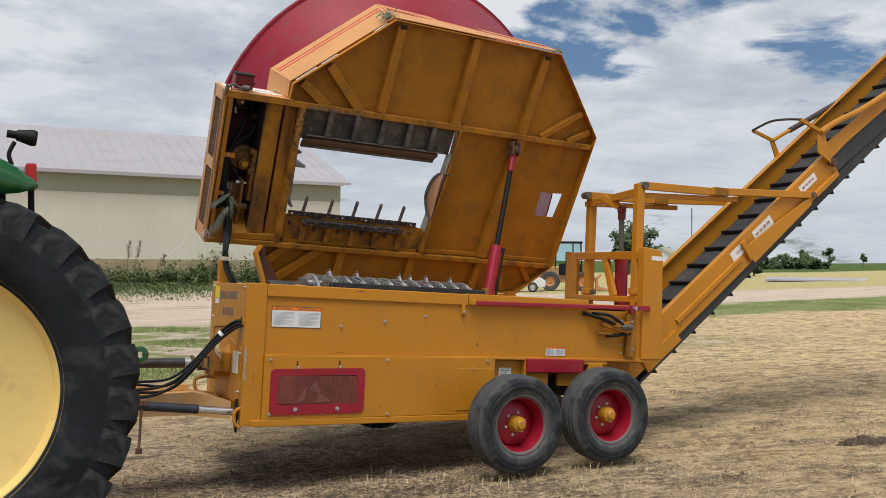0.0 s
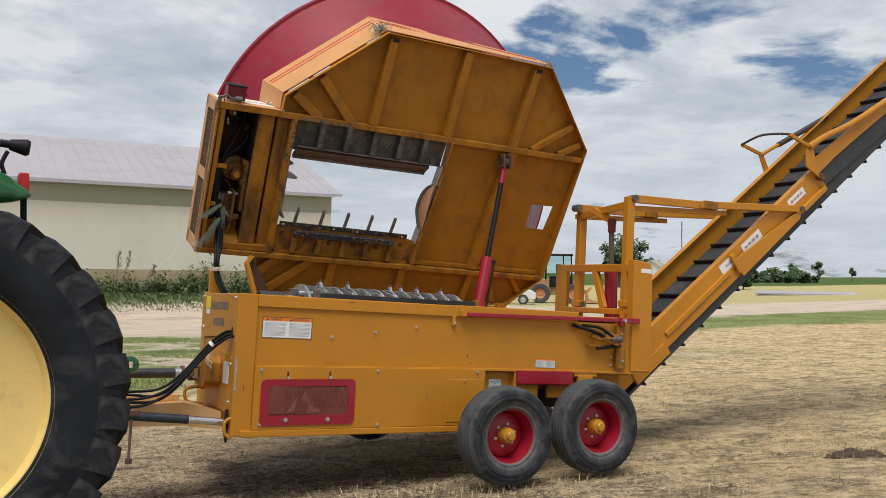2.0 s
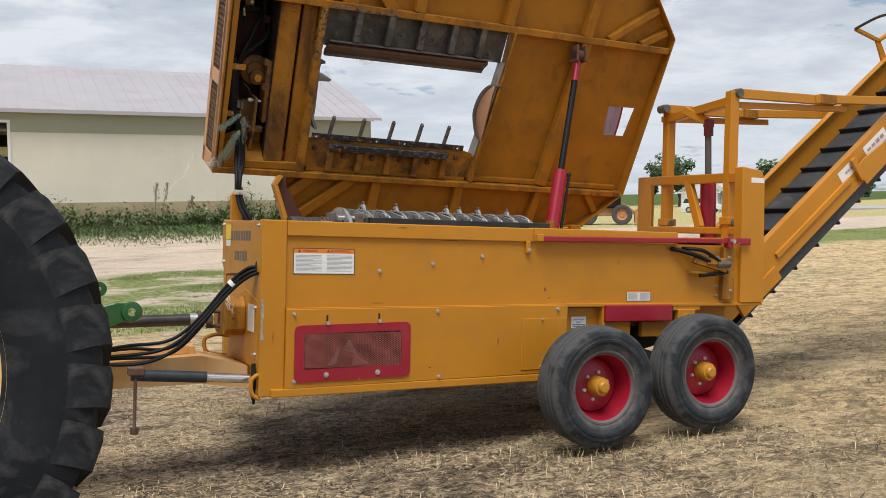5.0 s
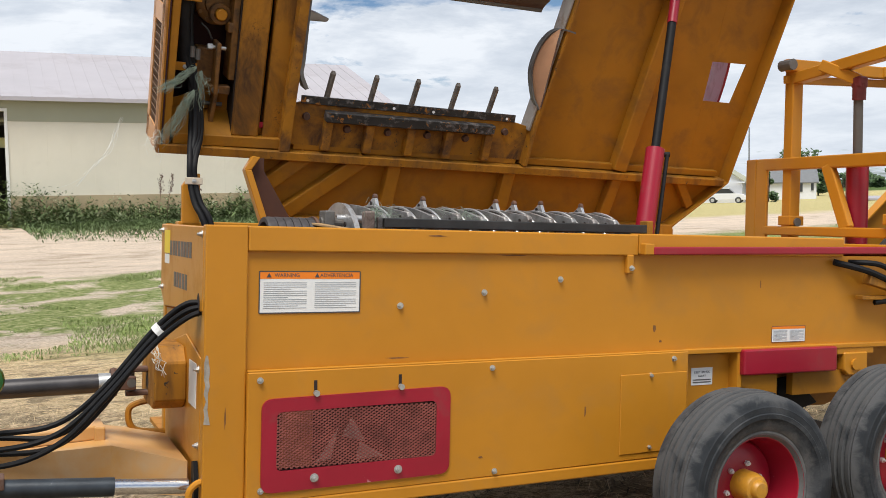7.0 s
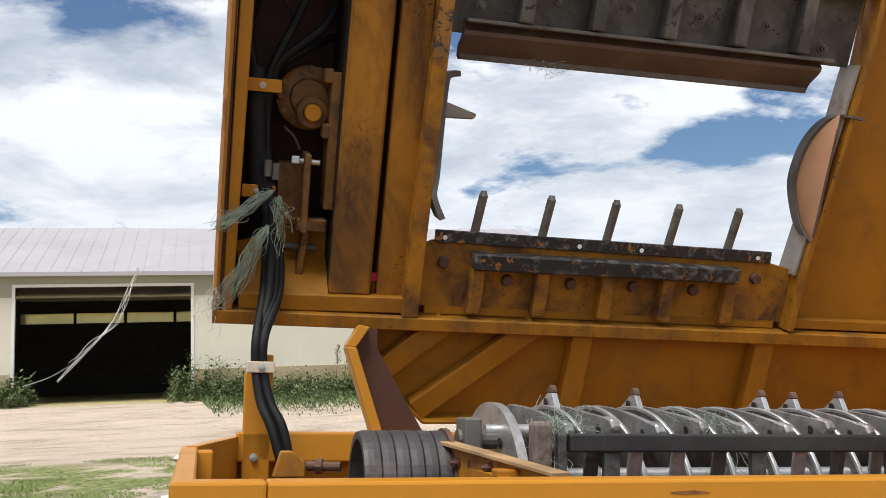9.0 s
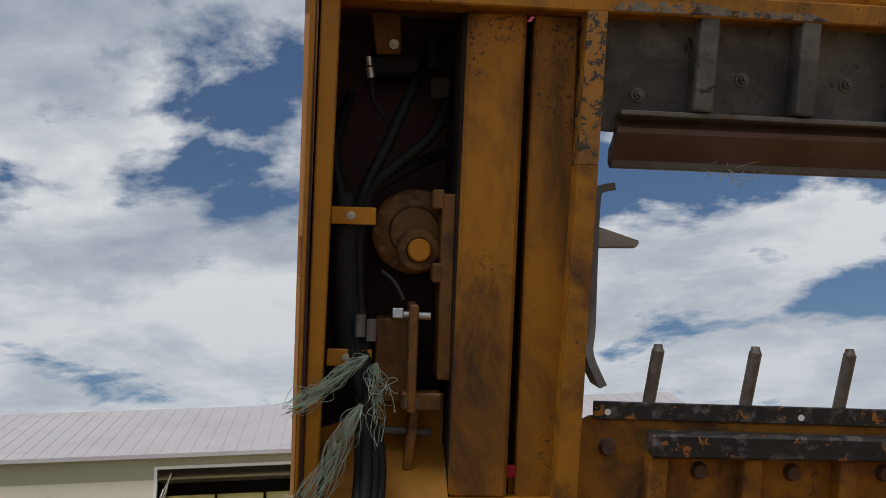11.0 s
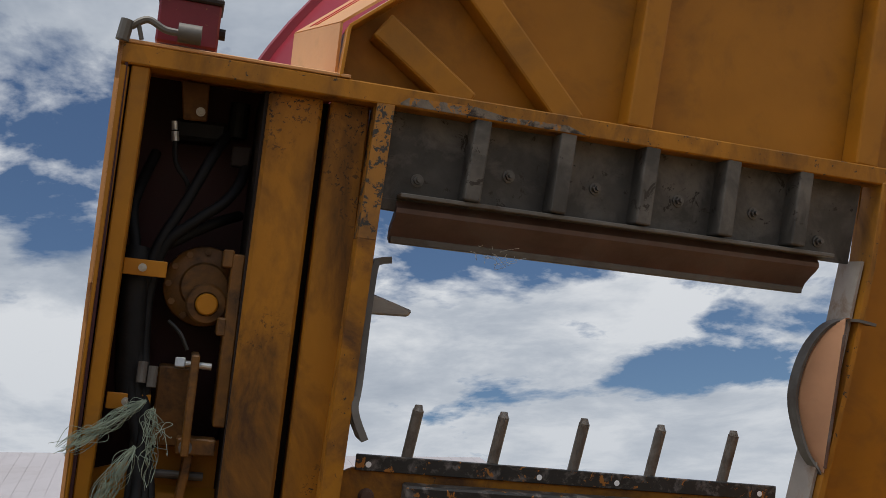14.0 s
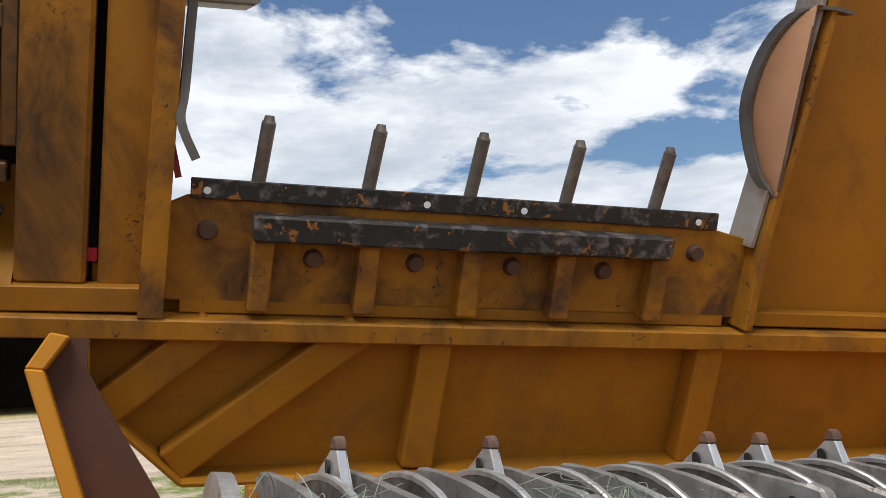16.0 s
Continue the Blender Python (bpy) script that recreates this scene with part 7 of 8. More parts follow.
    for px, top, low in ((-2.75, 2.30, 2.16), (-2.5, 2.44, 2.18), (-2.2, 2.475, 2.16), (-1.95, 2.445, 2.13), (-1.80, 2.40, 2.125), (-1.66, 2.337, 2.12), (-1.56, 2.280, 2.13), (-1.49, 2.222, 2.15), (-1.462, 2.185, 2.166)):
        h = top - low
        rows.append([bm.verts.new((px, -1.365, low)), bm.verts.new((px, -1.36, low + 0.55 * h)), bm.verts.new((px, -1.33, top - 0.12 * h)), bm.verts.new((px, -1.26, top)), bm.verts.new((px, -0.80, top + 0.015)), bm.verts.new((px, -0.80, top - 0.01)),
                     bm.verts.new((px, -1.25, top - 0.02)), bm.verts.new((px, -1.345, low + 0.45 * h)), bm.verts.new((px, -1.35, low))])
    for p, q in zip(rows, rows[1:]):
        for i in range(9):
            bm.faces.new((p[i], p[(i + 1) % 9], q[(i + 1) % 9], q[i]))
    bm.faces.new(rows[0])
    bm.faces.new(rows[-1][::-1])
    fen = part("fender", bm, GREEN, tr, "glossy green fender", smooth="all")
    bm = bm_new()
    block(bm, -2.1, -1.60, -0.9, -0.82, 1.6, 2.28, 0.02)
    part("fender_bracket", bm, BLACK, fen)
    bm = bm_new()
    tube(bm, [(-1.585, -1.2, 2.30), (-1.60, -1.2, 2.36), (-1.57, -1.2, 2.43)], 0.012)
    rod(bm, (-1.56, -1.2, 2.468), (-1.475, -1.2, 2.455), 0.030, 20, 0.048)
    rod(bm, (-1.475, -1.2, 2.455), (-1.455, -1.2, 2.452), 0.048, 20, 0.040)
    rod(bm, (-1.61, -1.2, 2.475), (-1.555, -1.2, 2.468), 0.022, 14)
    part("work_light", bm, BLACK, fen, "black work light", smooth=True)
    bm = bm_new()
    block(bm, -1.86, -1.685, -1.33, -1.24, 2.505, 2.565, 0.022)
    part("warning_light", bm, AMBER, fen, "amber warning lamp")
    bm = bm_new()
    rod(bm, (-1.80, -1.285, 2.32), (-1.80, -1.285, 2.51), 0.014, 10)
    part("lamp_stalk", bm, BLACK, fen)
    bm = bm_new()
    block(bm, -1.515, -1.458, -1.22, -1.10, 2.17, 2.312, 0.012)
    part("tail_light", bm, LENS_RED, fen, "red tail lamp")
    bm = bm_new()
    block(bm, -1.50, -1.47, -1.20, -1.12, 2.02, 2.19, 0.006)
    beam(bm, (-1.50, -1.14, 1.97), (-1.62, -1.0, 1.9), 0.03, 0.05)
    part("lamp_bracket", bm, BLACK, fen)
    # lower link with its eye
    bm = bm_new()
    slab(bm, [(-1.9, 0.76), (-1.0, 0.93), (-0.82, 1.00), (-0.70, 1.04), (-0.68, 1.15), (-0.74, 1.155), (-0.90, 1.12), (-1.3, 1.02), (-1.9, 0.90)], -0.235, -0.205, side_plane, 0.005)
    part("lower_link", bm, GREEN, tr, "green lower link arm")
    bm = bm_new()
    lathe(bm, [(0.024, -0.030), (0.056, -0.028), (0.062, -0.018), (0.062, 0.018), (0.056, 0.028), (0.024, 0.030)], 28, pose(-0.655, 0.22, 1.095), closed=True)
    part("link_eye", bm, GREEN, tr, smooth=True)
    bm = bm_new()
    lathe(bm, [(0.014, -0.02), (0.042, -0.02), (0.046, -0.012), (0.046, 0.012), (0.042, 0.02), (0.014, 0.02)], 24, pose(-0.80, 0.50, 1.225), closed=True)
    beam(bm, (-1.6, 0.50, 1.24), (-0.84, 0.50, 1.225), 0.03, 0.06, bevel=0.004)
    part("top_link", bm, GREEN, tr, "dark green top link end")
    bm = bm_new()
    beam(bm, (-2.4, 0.55, 0.62), (-1.40, 0.55, 0.60), 0.09, 0.05)
    part("drawbar", bm, STEEL_DARK, tr)
    return tr


build_tractor()


# ---------------------------------------------------------------- twine caught on the hoses
def strands(name, start, ends, count, r, mat, label, seed, spread):
    rng = random.Random(seed)
    bm = bm_new()
    for k in range(count):
        e = Vector(ends[k % len(ends)])
        s = Vector(start) + Vector([rng.gauss(0, 1) * spread * 0.25 for _ in range(3)])
        e = e + Vector([rng.gauss(0, 1) * spread for _ in range(3)])
        mids = [s.lerp(e, f) + Vector([rng.gauss(0, 1) * spread * 1.1 for _ in range(3)]) + Vector((0, 0, -0.3 * spread)) for f in (0.2, 0.4, 0.6, 0.8)]
        tube(bm, [s, *mids, e], r, 4)
    ob = part(name, bm, mat)
    ob.matrix_basis = MACHINE
    return tagged(ob, label, "twine")


tuft = "frayed green-grey baler twine caught on the hoses"
strands("twine_tuft", tp(0.222, 0.366, -0.03), [tp(0.055, 0.255, 0.02), tp(0.040, 0.230, 0.03), tp(0.060, 0.24, 0.03), tp(0.09, 0.265, 0.02), tp(0.030, 0.245, 0.03)], 46, 0.0008, TWINE, tuft, 1, 0.009)
strands("twine_tuft", tp(0.245, 0.35, -0.01), [tp(0.272, 0.235, 0.01), tp(0.25, 0.205, 0.02), tp(0.285, 0.26, 0.01), tp(0.262, 0.16, 0.02)], 22, 0.0009, TWINE, tuft, 2, 0.012)
strands("twine_tuft", tp(0.212, 0.25, 0.02), [tp(0.065, -0.01, 0.04), tp(0.10, 0.03, 0.04), tp(0.045, -0.035, 0.04), tp(0.12, 0.015, 0.04)], 44, 0.0008, TWINE, tuft, 3, 0.013)
strands("twine_tuft", (0.95, 0.84, 1.710), [(1.05, 0.75, 1.67), (0.84, 0.70, 1.68), (0.90, 0.66, 1.56), (1.08, 0.92, 1.72), (0.86, 0.66, 1.70)], 40, 0.0007, TWINE, "frayed pale green twine tangled on the rotor", 4, 0.018)
strands("twine_tuft", (1.45, 0.88, 1.722), [(1.55, 0.80, 1.70), (1.35, 0.80, 1.70), (1.47, 0.72, 1.58), (1.28, 0.9, 1.73)], 20, 0.0006, TWINE, "frayed pale green twine tangled on the rotor", 5, 0.015)
strands("twine_tuft", (-0.15, 0.33, 1.165), [(-0.125, 0.33, 1.06), (-0.11, 0.33, 1.03), (-0.135, 0.33, 1.08)], 7, 0.0012, STRING, "dirty pale string hanging over the shaft guard", 11, 0.010)
strands("loose_string", tp(0.050, 0.02, 0.005), [tp(-0.02, -0.06, 0.01), tp(0.02, -0.12, 0.01), tp(-0.03, -0.02, 0.01), tp(0.05, -0.14, 0.01)], 9, 0.0008, STRING, "white string tangled on the tub's lower corner", 12, 0.016)
strands("twine_tuft", tp(1.44, 2.20, -0.06), [tp(1.38, 2.16, -0.05), tp(1.50, 2.22, -0.08), tp(1.46, 2.24, -0.12), tp(1.40, 2.20, -0.10)], 22, 0.0022, TWINE, "grey-green twine tangled on the tub's rim", 13, 0.022)
strands("twine_tuft", tp(3.34, 2.185, -0.06), [tp(3.28, 2.19, -0.06), tp(3.38, 2.16, -0.05), tp(3.33, 2.21, -0.08)], 10, 0.0020, TWINE, "wisp of twine caught on the tub's rim", 14, 0.018)
# a long white string blown out from the tub's corner
rng = random.Random(6)
line = [(-0.175, 1.30, 2.125), (-0.198, 1.30, 2.06), (-0.235, 1.30, 1.97), (-0.285, 1.30, 1.90), (-0.345, 1.30, 1.84), (-0.375, 1.30, 1.79)]
bm = bm_new()
for k in range(7):
    o = 0.006 * k
    tube(bm, [Vector(p) + Vector((rng.gauss(0, 0.006), rng.gauss(0, 0.02), rng.gauss(0, 0.006))) for p in line[(0, 0, 0, 0, 1, 1, 2)[k]:(6, 5, 6, 4, 5, 6, 6)[k]]], 0.0008, 4)
tube(bm, [(-0.345, 1.30, 1.84), (-0.40, 1.30, 1.805), (-0.467, 1.30, 1.779)], 0.0009, 4)
tube(bm, [(-0.19, 1.30, 2.10), (-0.20, 1.28, 2.02), (-0.235, 1.28, 1.95)], 0.0008, 4)
ob = part("loose_string", bm, STRING)
ob.matrix_basis = MACHINE
tagged(ob, "long white string blowing from the tub's corner", "string")
strands("loose_string", tp(1.15, 0.875, -0.13), [tp(1.20, 0.84, -0.10), tp(1.12, 0.85, -0.1), tp(1.22, 0.87, -0.1)], 8, 0.0006, STRING, "wisp of dry netting on the curved lip", 8, 0.014)


# ---------------------------------------------------------------- ground cover
def quads_object(name, verts, mat, label, category, per=4):
    """Many loose leaves or blades in one mesh; every run of `per` corners is one face."""
    me = bpy.data.meshes.new(name)
    n = len(verts)
    me.from_pydata(verts, [], [tuple(range(k, k + per)) for k in range(0, n, per)])
    me.materials.append(mat)
    return tagged(new(name, me), label, category, kind="stuff")


def patchy(x, y, s, seed):
    return noise.noise((x * s, y * s, seed)) + 0.5 * noise.noise((x * s * 2.7, y * s * 2.7, seed + 9))


def blade(out, x, y, z, yaw, length, wide, rise, lean=0.0):
    """One straw or blade: a thin kite from its foot to its tip."""
    dx, dy = math.cos(yaw), math.sin(yaw)
    sx, sy = -dy * wide / 2, dx * wide / 2
    mx, my, mz = x + dx * length * 0.5, y + dy * length * 0.5, z + rise * 0.62
    out.append((x, y, z))
    out.append((mx + sx, my + sy, mz))
    out.append((x + dx * length, y + dy * length, z + rise))
    out.append((mx - sx, my - sy, mz - lean))


def build_straw():
    rng = random.Random(21)
    pale, dull, damp = [], [], []
    for k in range(300000):
        x, y = rng.uniform(-4.5, 10.5), rng.uniform(-6.5, 5.5)
        d = patchy(x, y, 0.9, 2.0)
        if rng.random() > 0.62 + 0.9 * d:
            continue
        z = ground_height(x, y) + 0.004
        flat_one = rng.random() < 0.9
        ln = rng.uniform(0.03, 0.13)
        rise = rng.uniform(-0.004, 0.018) if flat_one else rng.uniform(0.03, 0.07)
        if not flat_one:
            ln *= 0.45
        out = pale if rng.random() < 0.62 else dull
        blade(out, x, y, z, rng.uniform(0, 6.283), ln, rng.uniform(0.002, 0.0048), rise)
    # extra dark litter stands in for the soft shade beside the grinder
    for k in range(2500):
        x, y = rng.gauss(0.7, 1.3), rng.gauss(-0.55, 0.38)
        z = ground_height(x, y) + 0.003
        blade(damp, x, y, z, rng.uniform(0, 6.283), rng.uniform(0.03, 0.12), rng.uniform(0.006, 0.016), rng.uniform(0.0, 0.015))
    for k in range(36000):
        x, y = rng.uniform(-4.0, 10.0), rng.uniform(-6.0, 4.0)
        if patchy(x, y, 1.7, 12.0) < 0.12:
            continue
        z = ground_height(x, y) + 0.004
        blade(damp, x, y, z, rng.uniform(0, 6.283), rng.uniform(0.03, 0.12), rng.uniform(0.005, 0.013), rng.uniform(0.0, 0.03))
    for k in range(26000):
        x, y = rng.uniform(3, 34), rng.uniform(-8, 16)
        if x < 10.5 and y < 5.5:
            continue
        z = ground_height(x, y) + 0.004
        blade(pale if rng.random() < 0.75 else dull, x, y, z, rng.uniform(0, 6.283), rng.uniform(0.08, 0.28), rng.uniform(0.008, 0.016), rng.uniform(0.0, 0.05))
    quads_object("straw", pale, STRAW, "loose dry straw scattered over the stubble", "straw")
    quads_object("rotten_litter", damp, DAMP_SHADE, "dark damp hay litter, thickened as shade beside the grinder", "hay")
    quads_object("hay_litter", dull, HAY_DULL, "trodden grey-brown hay litter on the ground", "hay")


HAY_DULL = material("old hay", (0.34, 0.26, 0.16), 0.85, vary=0.3, scale=1.5, island=0.5, bump=0)
DAMP_SHADE = material("damp rotten hay, also as shade", (0.115, 0.088, 0.058), 0.9, vary=0.3, scale=1.5, island=0.6, bump=0)
DRY_GRASS = material("dry grass", (0.48, 0.40, 0.20), 0.8, vary=0.3, scale=1.0, island=0.4, bump=0)
CLOD = material("dark manure clod", (0.075, 0.05, 0.032), 0.95, vary=0.4, scale=14, bump=0.6, bump_scale=40)


def build_tufts():
    """Standing dry blades at the tyres and thin clumps over the field."""
    rng = random.Random(33)
    out = []
    spots = [(1.80, -0.55), (1.70, -0.40), (2.05, -0.62), (2.45, -0.60), (2.75, -0.62), (3.15, -0.60), (3.4, -0.5), (1.62, -0.3), (1.9, -0.75), (1.55, -0.5)]
    spots += [(rng.uniform(-2, 9), rng.uniform(-4.8, 3)) for _ in range(120)]
    for i, (sx, sy) in enumerate(spots):
        near = i < 10
        for k in range(26 if near else rng.randrange(6, 26)):
            r = 0.16 if near else 0.12
            x, y = sx + rng.gauss(0, r), sy + rng.gauss(0, r * 0.7)
            h = rng.uniform(0.03, 0.10 if near else 0.08)
            blade(out, x, y, ground_height(x, y), rng.uniform(0, 6.283), h * rng.uniform(0.2, 1.0), 0.0042, h)
    quads_object("dry_grass", out, DRY_GRASS, "short tufts of dry grass standing in the stubble", "grass")


def build_clods():
    """Small dark heaps of dung and litter lying in the stubble."""
    rng = random.Random(8)
    for x, y, s in ((5.62, -0.93, 0.13), (5.80, -1.0, 0.10), (5.42, -0.92, 0.08), (-0.9, -0.5, 0.06)):
        bm = bm_new()
        bmesh.ops.create_icosphere(bm, subdivisions=3, radius=1.0)
        for v in bm.verts:
            k = 1 + 0.55 * noise.noise(v.co * 2.1 + Vector((x, y, 0))) + 0.25 * noise.noise(v.co * 6 + Vector((y, x, 0)))
            v.co = Vector((v.co.x * s * 1.3 * k, v.co.y * s * k, max(-0.2, v.co.z) * s * 0.42 * k))
        clod = part("clod", bm, CLOD, smooth="all")
        clod.location = (x, y, ground_height(x, y) + 0.005)
        tagged(clod, "small dark heap of rotten hay in the stubble", "hay heap", "hay heaps")
        bm = bm_new()
        for k in range(9):
            a = rng.uniform(0, 6.28)
            p = Vector((rng.uniform(-s, s) * 0.8, rng.uniform(-s, s) * 0.6, s * 0.12))
            tube(bm, [p, p + Vector((math.cos(a) * s * 0.35, math.sin(a) * s * 0.35, s * rng.uniform(0.25, 0.65)))], 0.004, 4, 0.4)
        part("stalk", bm, RUST, clod)


def build_green():
    rng = random.Random(5)
    out = []
    for k in range(210000):
        if k % 3:
            x, y = rng.uniform(-9, 9), rng.uniform(8.5, 22.0)
            edge = min(1.0, (y - 8.5) / 3.0)
        else:
            x, y = rng.uniform(12, 50), rng.uniform(17.0, 26.5)
            edge = 1.0
        p = patchy(x, y, 0.42, 4.0)
        if p < 0.20 - 0.20 * edge + (0.08 if k % 3 else 0.10):
            continue
        h = rng.uniform(0.015, 0.055) * (1.4 if p > 0.3 else 1.0)
        blade(out, x, y, ground_height(x, y) - 0.004, rng.uniform(0, 6.283), h * rng.uniform(0.3, 1.1), 0.014, h)
    quads_object("grass", out, GRASS, "patchy short green grass at the yard's edge", "grass")


def build_weeds():
    rng = random.Random(14)
    leaves, pale, stalks = [], [], []
    plants = []
    for k in range(2600):
        x = rng.uniform(-26, 17.5)
        y = 39.75 - abs(rng.gauss(0, 1.25))
        plants.append((x, y))
    for x, y in plants:
        if -6.3 < x < -1.1 or y < 35.8:
            continue
        z = ground_height(x, y)
        back = max(0.25, 1 - (39.75 - y) / 4.2)
        h = (0.60 + 1.0 * rng.random() ** 1.8) * back * (1.0 + 0.6 * patchy(x, y, 0.45, 7.0))
        near = abs(x) < 12 or x > 0
        for j in range(26 if near else 9):
            t = rng.random()
            a = rng.uniform(0, 6.283)
            r = 0.22 * (1 - 0.5 * t)
            px, py, pz = x + math.cos(a) * r * rng.random(), y + math.sin(a) * r * rng.random(), z + h * t
            blade(leaves, px, py, pz, a, rng.uniform(0.10, 0.26), rng.uniform(0.04, 0.10), rng.uniform(-0.05, 0.16), 0.01)
        if rng.random() < 0.12:
            for j in range(10):
                a = rng.uniform(0, 6.283)
                blade(pale, x + rng.gauss(0, 0.1), y + rng.gauss(0, 0.06), z + h * rng.uniform(0.85, 1.1), a, 0.06, 0.04, 0.05)
    quads_object("weeds", leaves, WEED, "tall dark green weeds growing along the shed", "weeds")
    quads_object("weed_flowers", pale, material("pale flower heads", (0.42, 0.44, 0.30), 0.8, vary=0.2, bump=0), "pale flower heads among the weeds", "flowers")
    # low grass in front of the weeds
    low = []
    for k in range(60000):
        x, y = rng.uniform(-24, 18), 38.4 - abs(rng.gauss(0, 2.6))
        if -7.6 - (38 - y) * 0.15 < x < 0.0 + (38 - y) * 0.1 or y < 31.5 + 2.4 * patchy(x, y, 0.35, 3.0):
            continue
        h = rng.uniform(0.08, 0.26) * (0.5 + 0.5 * (y - 31) / 7)
        blade(low, x, y, ground_height(x, y), rng.uniform(0, 6.283), h, 0.05, h)
    quads_object("verge_grass", low, VERGE, "rough grass in front of the weeds", "grass")
    # one tall seed head
    for sx, tilt in ((5.55, 0.10), (5.85, 0.22), (6.85, 0.30)):
        z = ground_height(sx, 38.6)
        bm = bm_new()
        top = Vector((sx + tilt * 1.4, 38.6, z + (2.05 if sx < 6.5 else 1.45)))
        tube(bm, [(sx, 38.6, z), (sx + tilt * 0.4, 38.6, z + 0.9), top], 0.014, 5, 0.5)
        for j in range(46):
            t = 0.62 + 0.38 * j / 46
            p = Vector((sx, 38.6, z)).lerp(top, t) + Vector((rng.gauss(0, 0.05), rng.gauss(0, 0.05), 0))
            tube(bm, [p, p + Vector((rng.gauss(0, 0.04), rng.gauss(0, 0.03), 0.08))], 0.020, 4, 0.2)
        ob = part("dock_plant", bm, RUST)
        tagged(ob, "tall brown dock seed head rising from the weeds", "weed")


build_straw()
build_tufts()
build_clods()
build_green()
build_weeds()


# ---------------------------------------------------------------- far things
def tree(x, y, height, width, seed, label, trunk=0.25, leaf=0.5, count=2600, lift=0.25, lumps=14, conical=False):
    rng = random.Random(seed)
    base = ground_height(x, y)
    t = thing("tree", label, "tree", pose(x, y, base), "trees on the horizon")
    bm = bm_new()
    r = height * 0.022 + 0.05
    tube(bm, [(0, 0, -0.2), (rng.gauss(0, 0.1), 0, height * 0.3), (rng.gauss(0, 0.2), 0, height * 0.75)], r, 8, 0.35)
    part("trunk", bm, BARK, t, smooth=True)
    centres = []
    for k in range(lumps):
        a = rng.uniform(0, 6.283)
        if conical:
            q = rng.random()
            rr = width * 0.5 * (1 - q) * rng.uniform(0.3, 1.0)
            c = Vector((math.cos(a) * rr, math.sin(a) * rr, height * (lift + (0.95 - lift) * q)))
            s = width * 0.20 * (1.15 - q)
        else:
            rr = width * 0.36 * math.sqrt(rng.random())
            c = Vector((math.cos(a) * rr, math.sin(a) * rr, height * rng.uniform(lift + 0.12, 0.86)))
            s = width * rng.uniform(0.12, 0.20)
        centres.append((c, s))
        bm = bm_new()
        tube(bm, [(0, 0, height * max(0.1, (lift * 0.6 + 0.2 * rng.random()))), c * 0.6 + Vector((0, 0, height * 0.1)), c], r * 0.35, 5, 0.3)
        part("limb", bm, BARK, t, smooth=True)
    verts = []
    for k in range(count):
        c, s = centres[k % lumps]
        d = Vector((rng.gauss(0, 1), rng.gauss(0, 1), rng.gauss(0, 0.75)))
        d = d.normalized() * s * (0.45 + 0.75 * rng.random())
        p = c + d
        u = Vector((rng.gauss(0, 1), rng.gauss(0, 1), rng.gauss(0, 0.7))).normalized() * leaf * rng.uniform(0.35, 0.8)
        v = u.orthogonal().normalized() * u.length * 0.6
        verts += [p - u, p + v, p + u, p - v]
    me = bpy.data.meshes.new("crown")
    me.from_pydata(verts, [], [(k, k + 1, k + 2, k + 3) for k in range(0, len(verts), 4)])
    me.materials.append(LEAF)
    ob = new("crown", me)
    ob.parent = t
    return t


def spot(azimuth, dist):
    a = radians(azimuth)
    return -2.0 + dist * math.sin(a), -7.0 + dist * math.cos(a)


BROAD = "green broad-leaved farm tree with a gappy crown"
for az, dist, h, w, sd, lf, ln in ((38.55, 168, 9.6, 7.0, 1, 0.55, 22), (39.35, 172, 8.8, 6.0, 2, 0.55, 18), (37.85, 170, 7.2, 3.6, 12, 0.5, 10), (40.45, 176, 5.6, 3.6, 3, 0.5, 10)):
    tree(*spot(az, dist), h, w, sd, BROAD, leaf=lf, lumps=ln, count=1700)
for az, h, sd in ((42.35, 4.6, 4), (42.75, 5.0, 5)):
    tree(*spot(az, 118), h, 2.0, sd, "narrow dark conifer beside the farmyard", leaf=0.35, count=1400, conical=True, lift=0.05, lumps=16)
for k in range(15):
    az = 45.2 + 0.29 * k + 0.1 * math.sin(k * 2.3)
    h = (4.0, 4.9, 4.5, 3.8, 3.2)[k % 5] * (1.0 if k < 12 else 0.75)
    tree(*spot(az, 300 + 12 * (k % 3)), h, h * 1.15, 20 + k, "leafy tree of a distant windbreak", leaf=0.9, count=520, lift=0.0, lumps=9)
tree(*spot(49.5, 340), 7.6, 4.6, 41, "lone tree on the open plain", leaf=0.8, count=420, lift=0.25, lumps=8)
tree(*spot(48.2, 330), 6.6, 5.4, 42, "lone tree on the open plain", leaf=0.8, count=420, lift=0.2, lumps=9)
tree(*spot(51.2, 420), 5.6, 3.8, 43, "lone tree on the open plain", leaf=0.8, count=300, lift=0.3, lumps=7)
for az, dist, h, w, sd in ((44.55, 165, 7.6, 6.0, 51), (45.15, 170, 5.8, 5.0, 52), (45.55, 168, 4.2, 3.5, 53), (43.9, 172, 6.0, 5.0, 54)):
    tree(*spot(az, dist), h, w, sd, "green tree behind the white farmhouse", leaf=0.6, count=1100, lumps=12, lift=0.1)


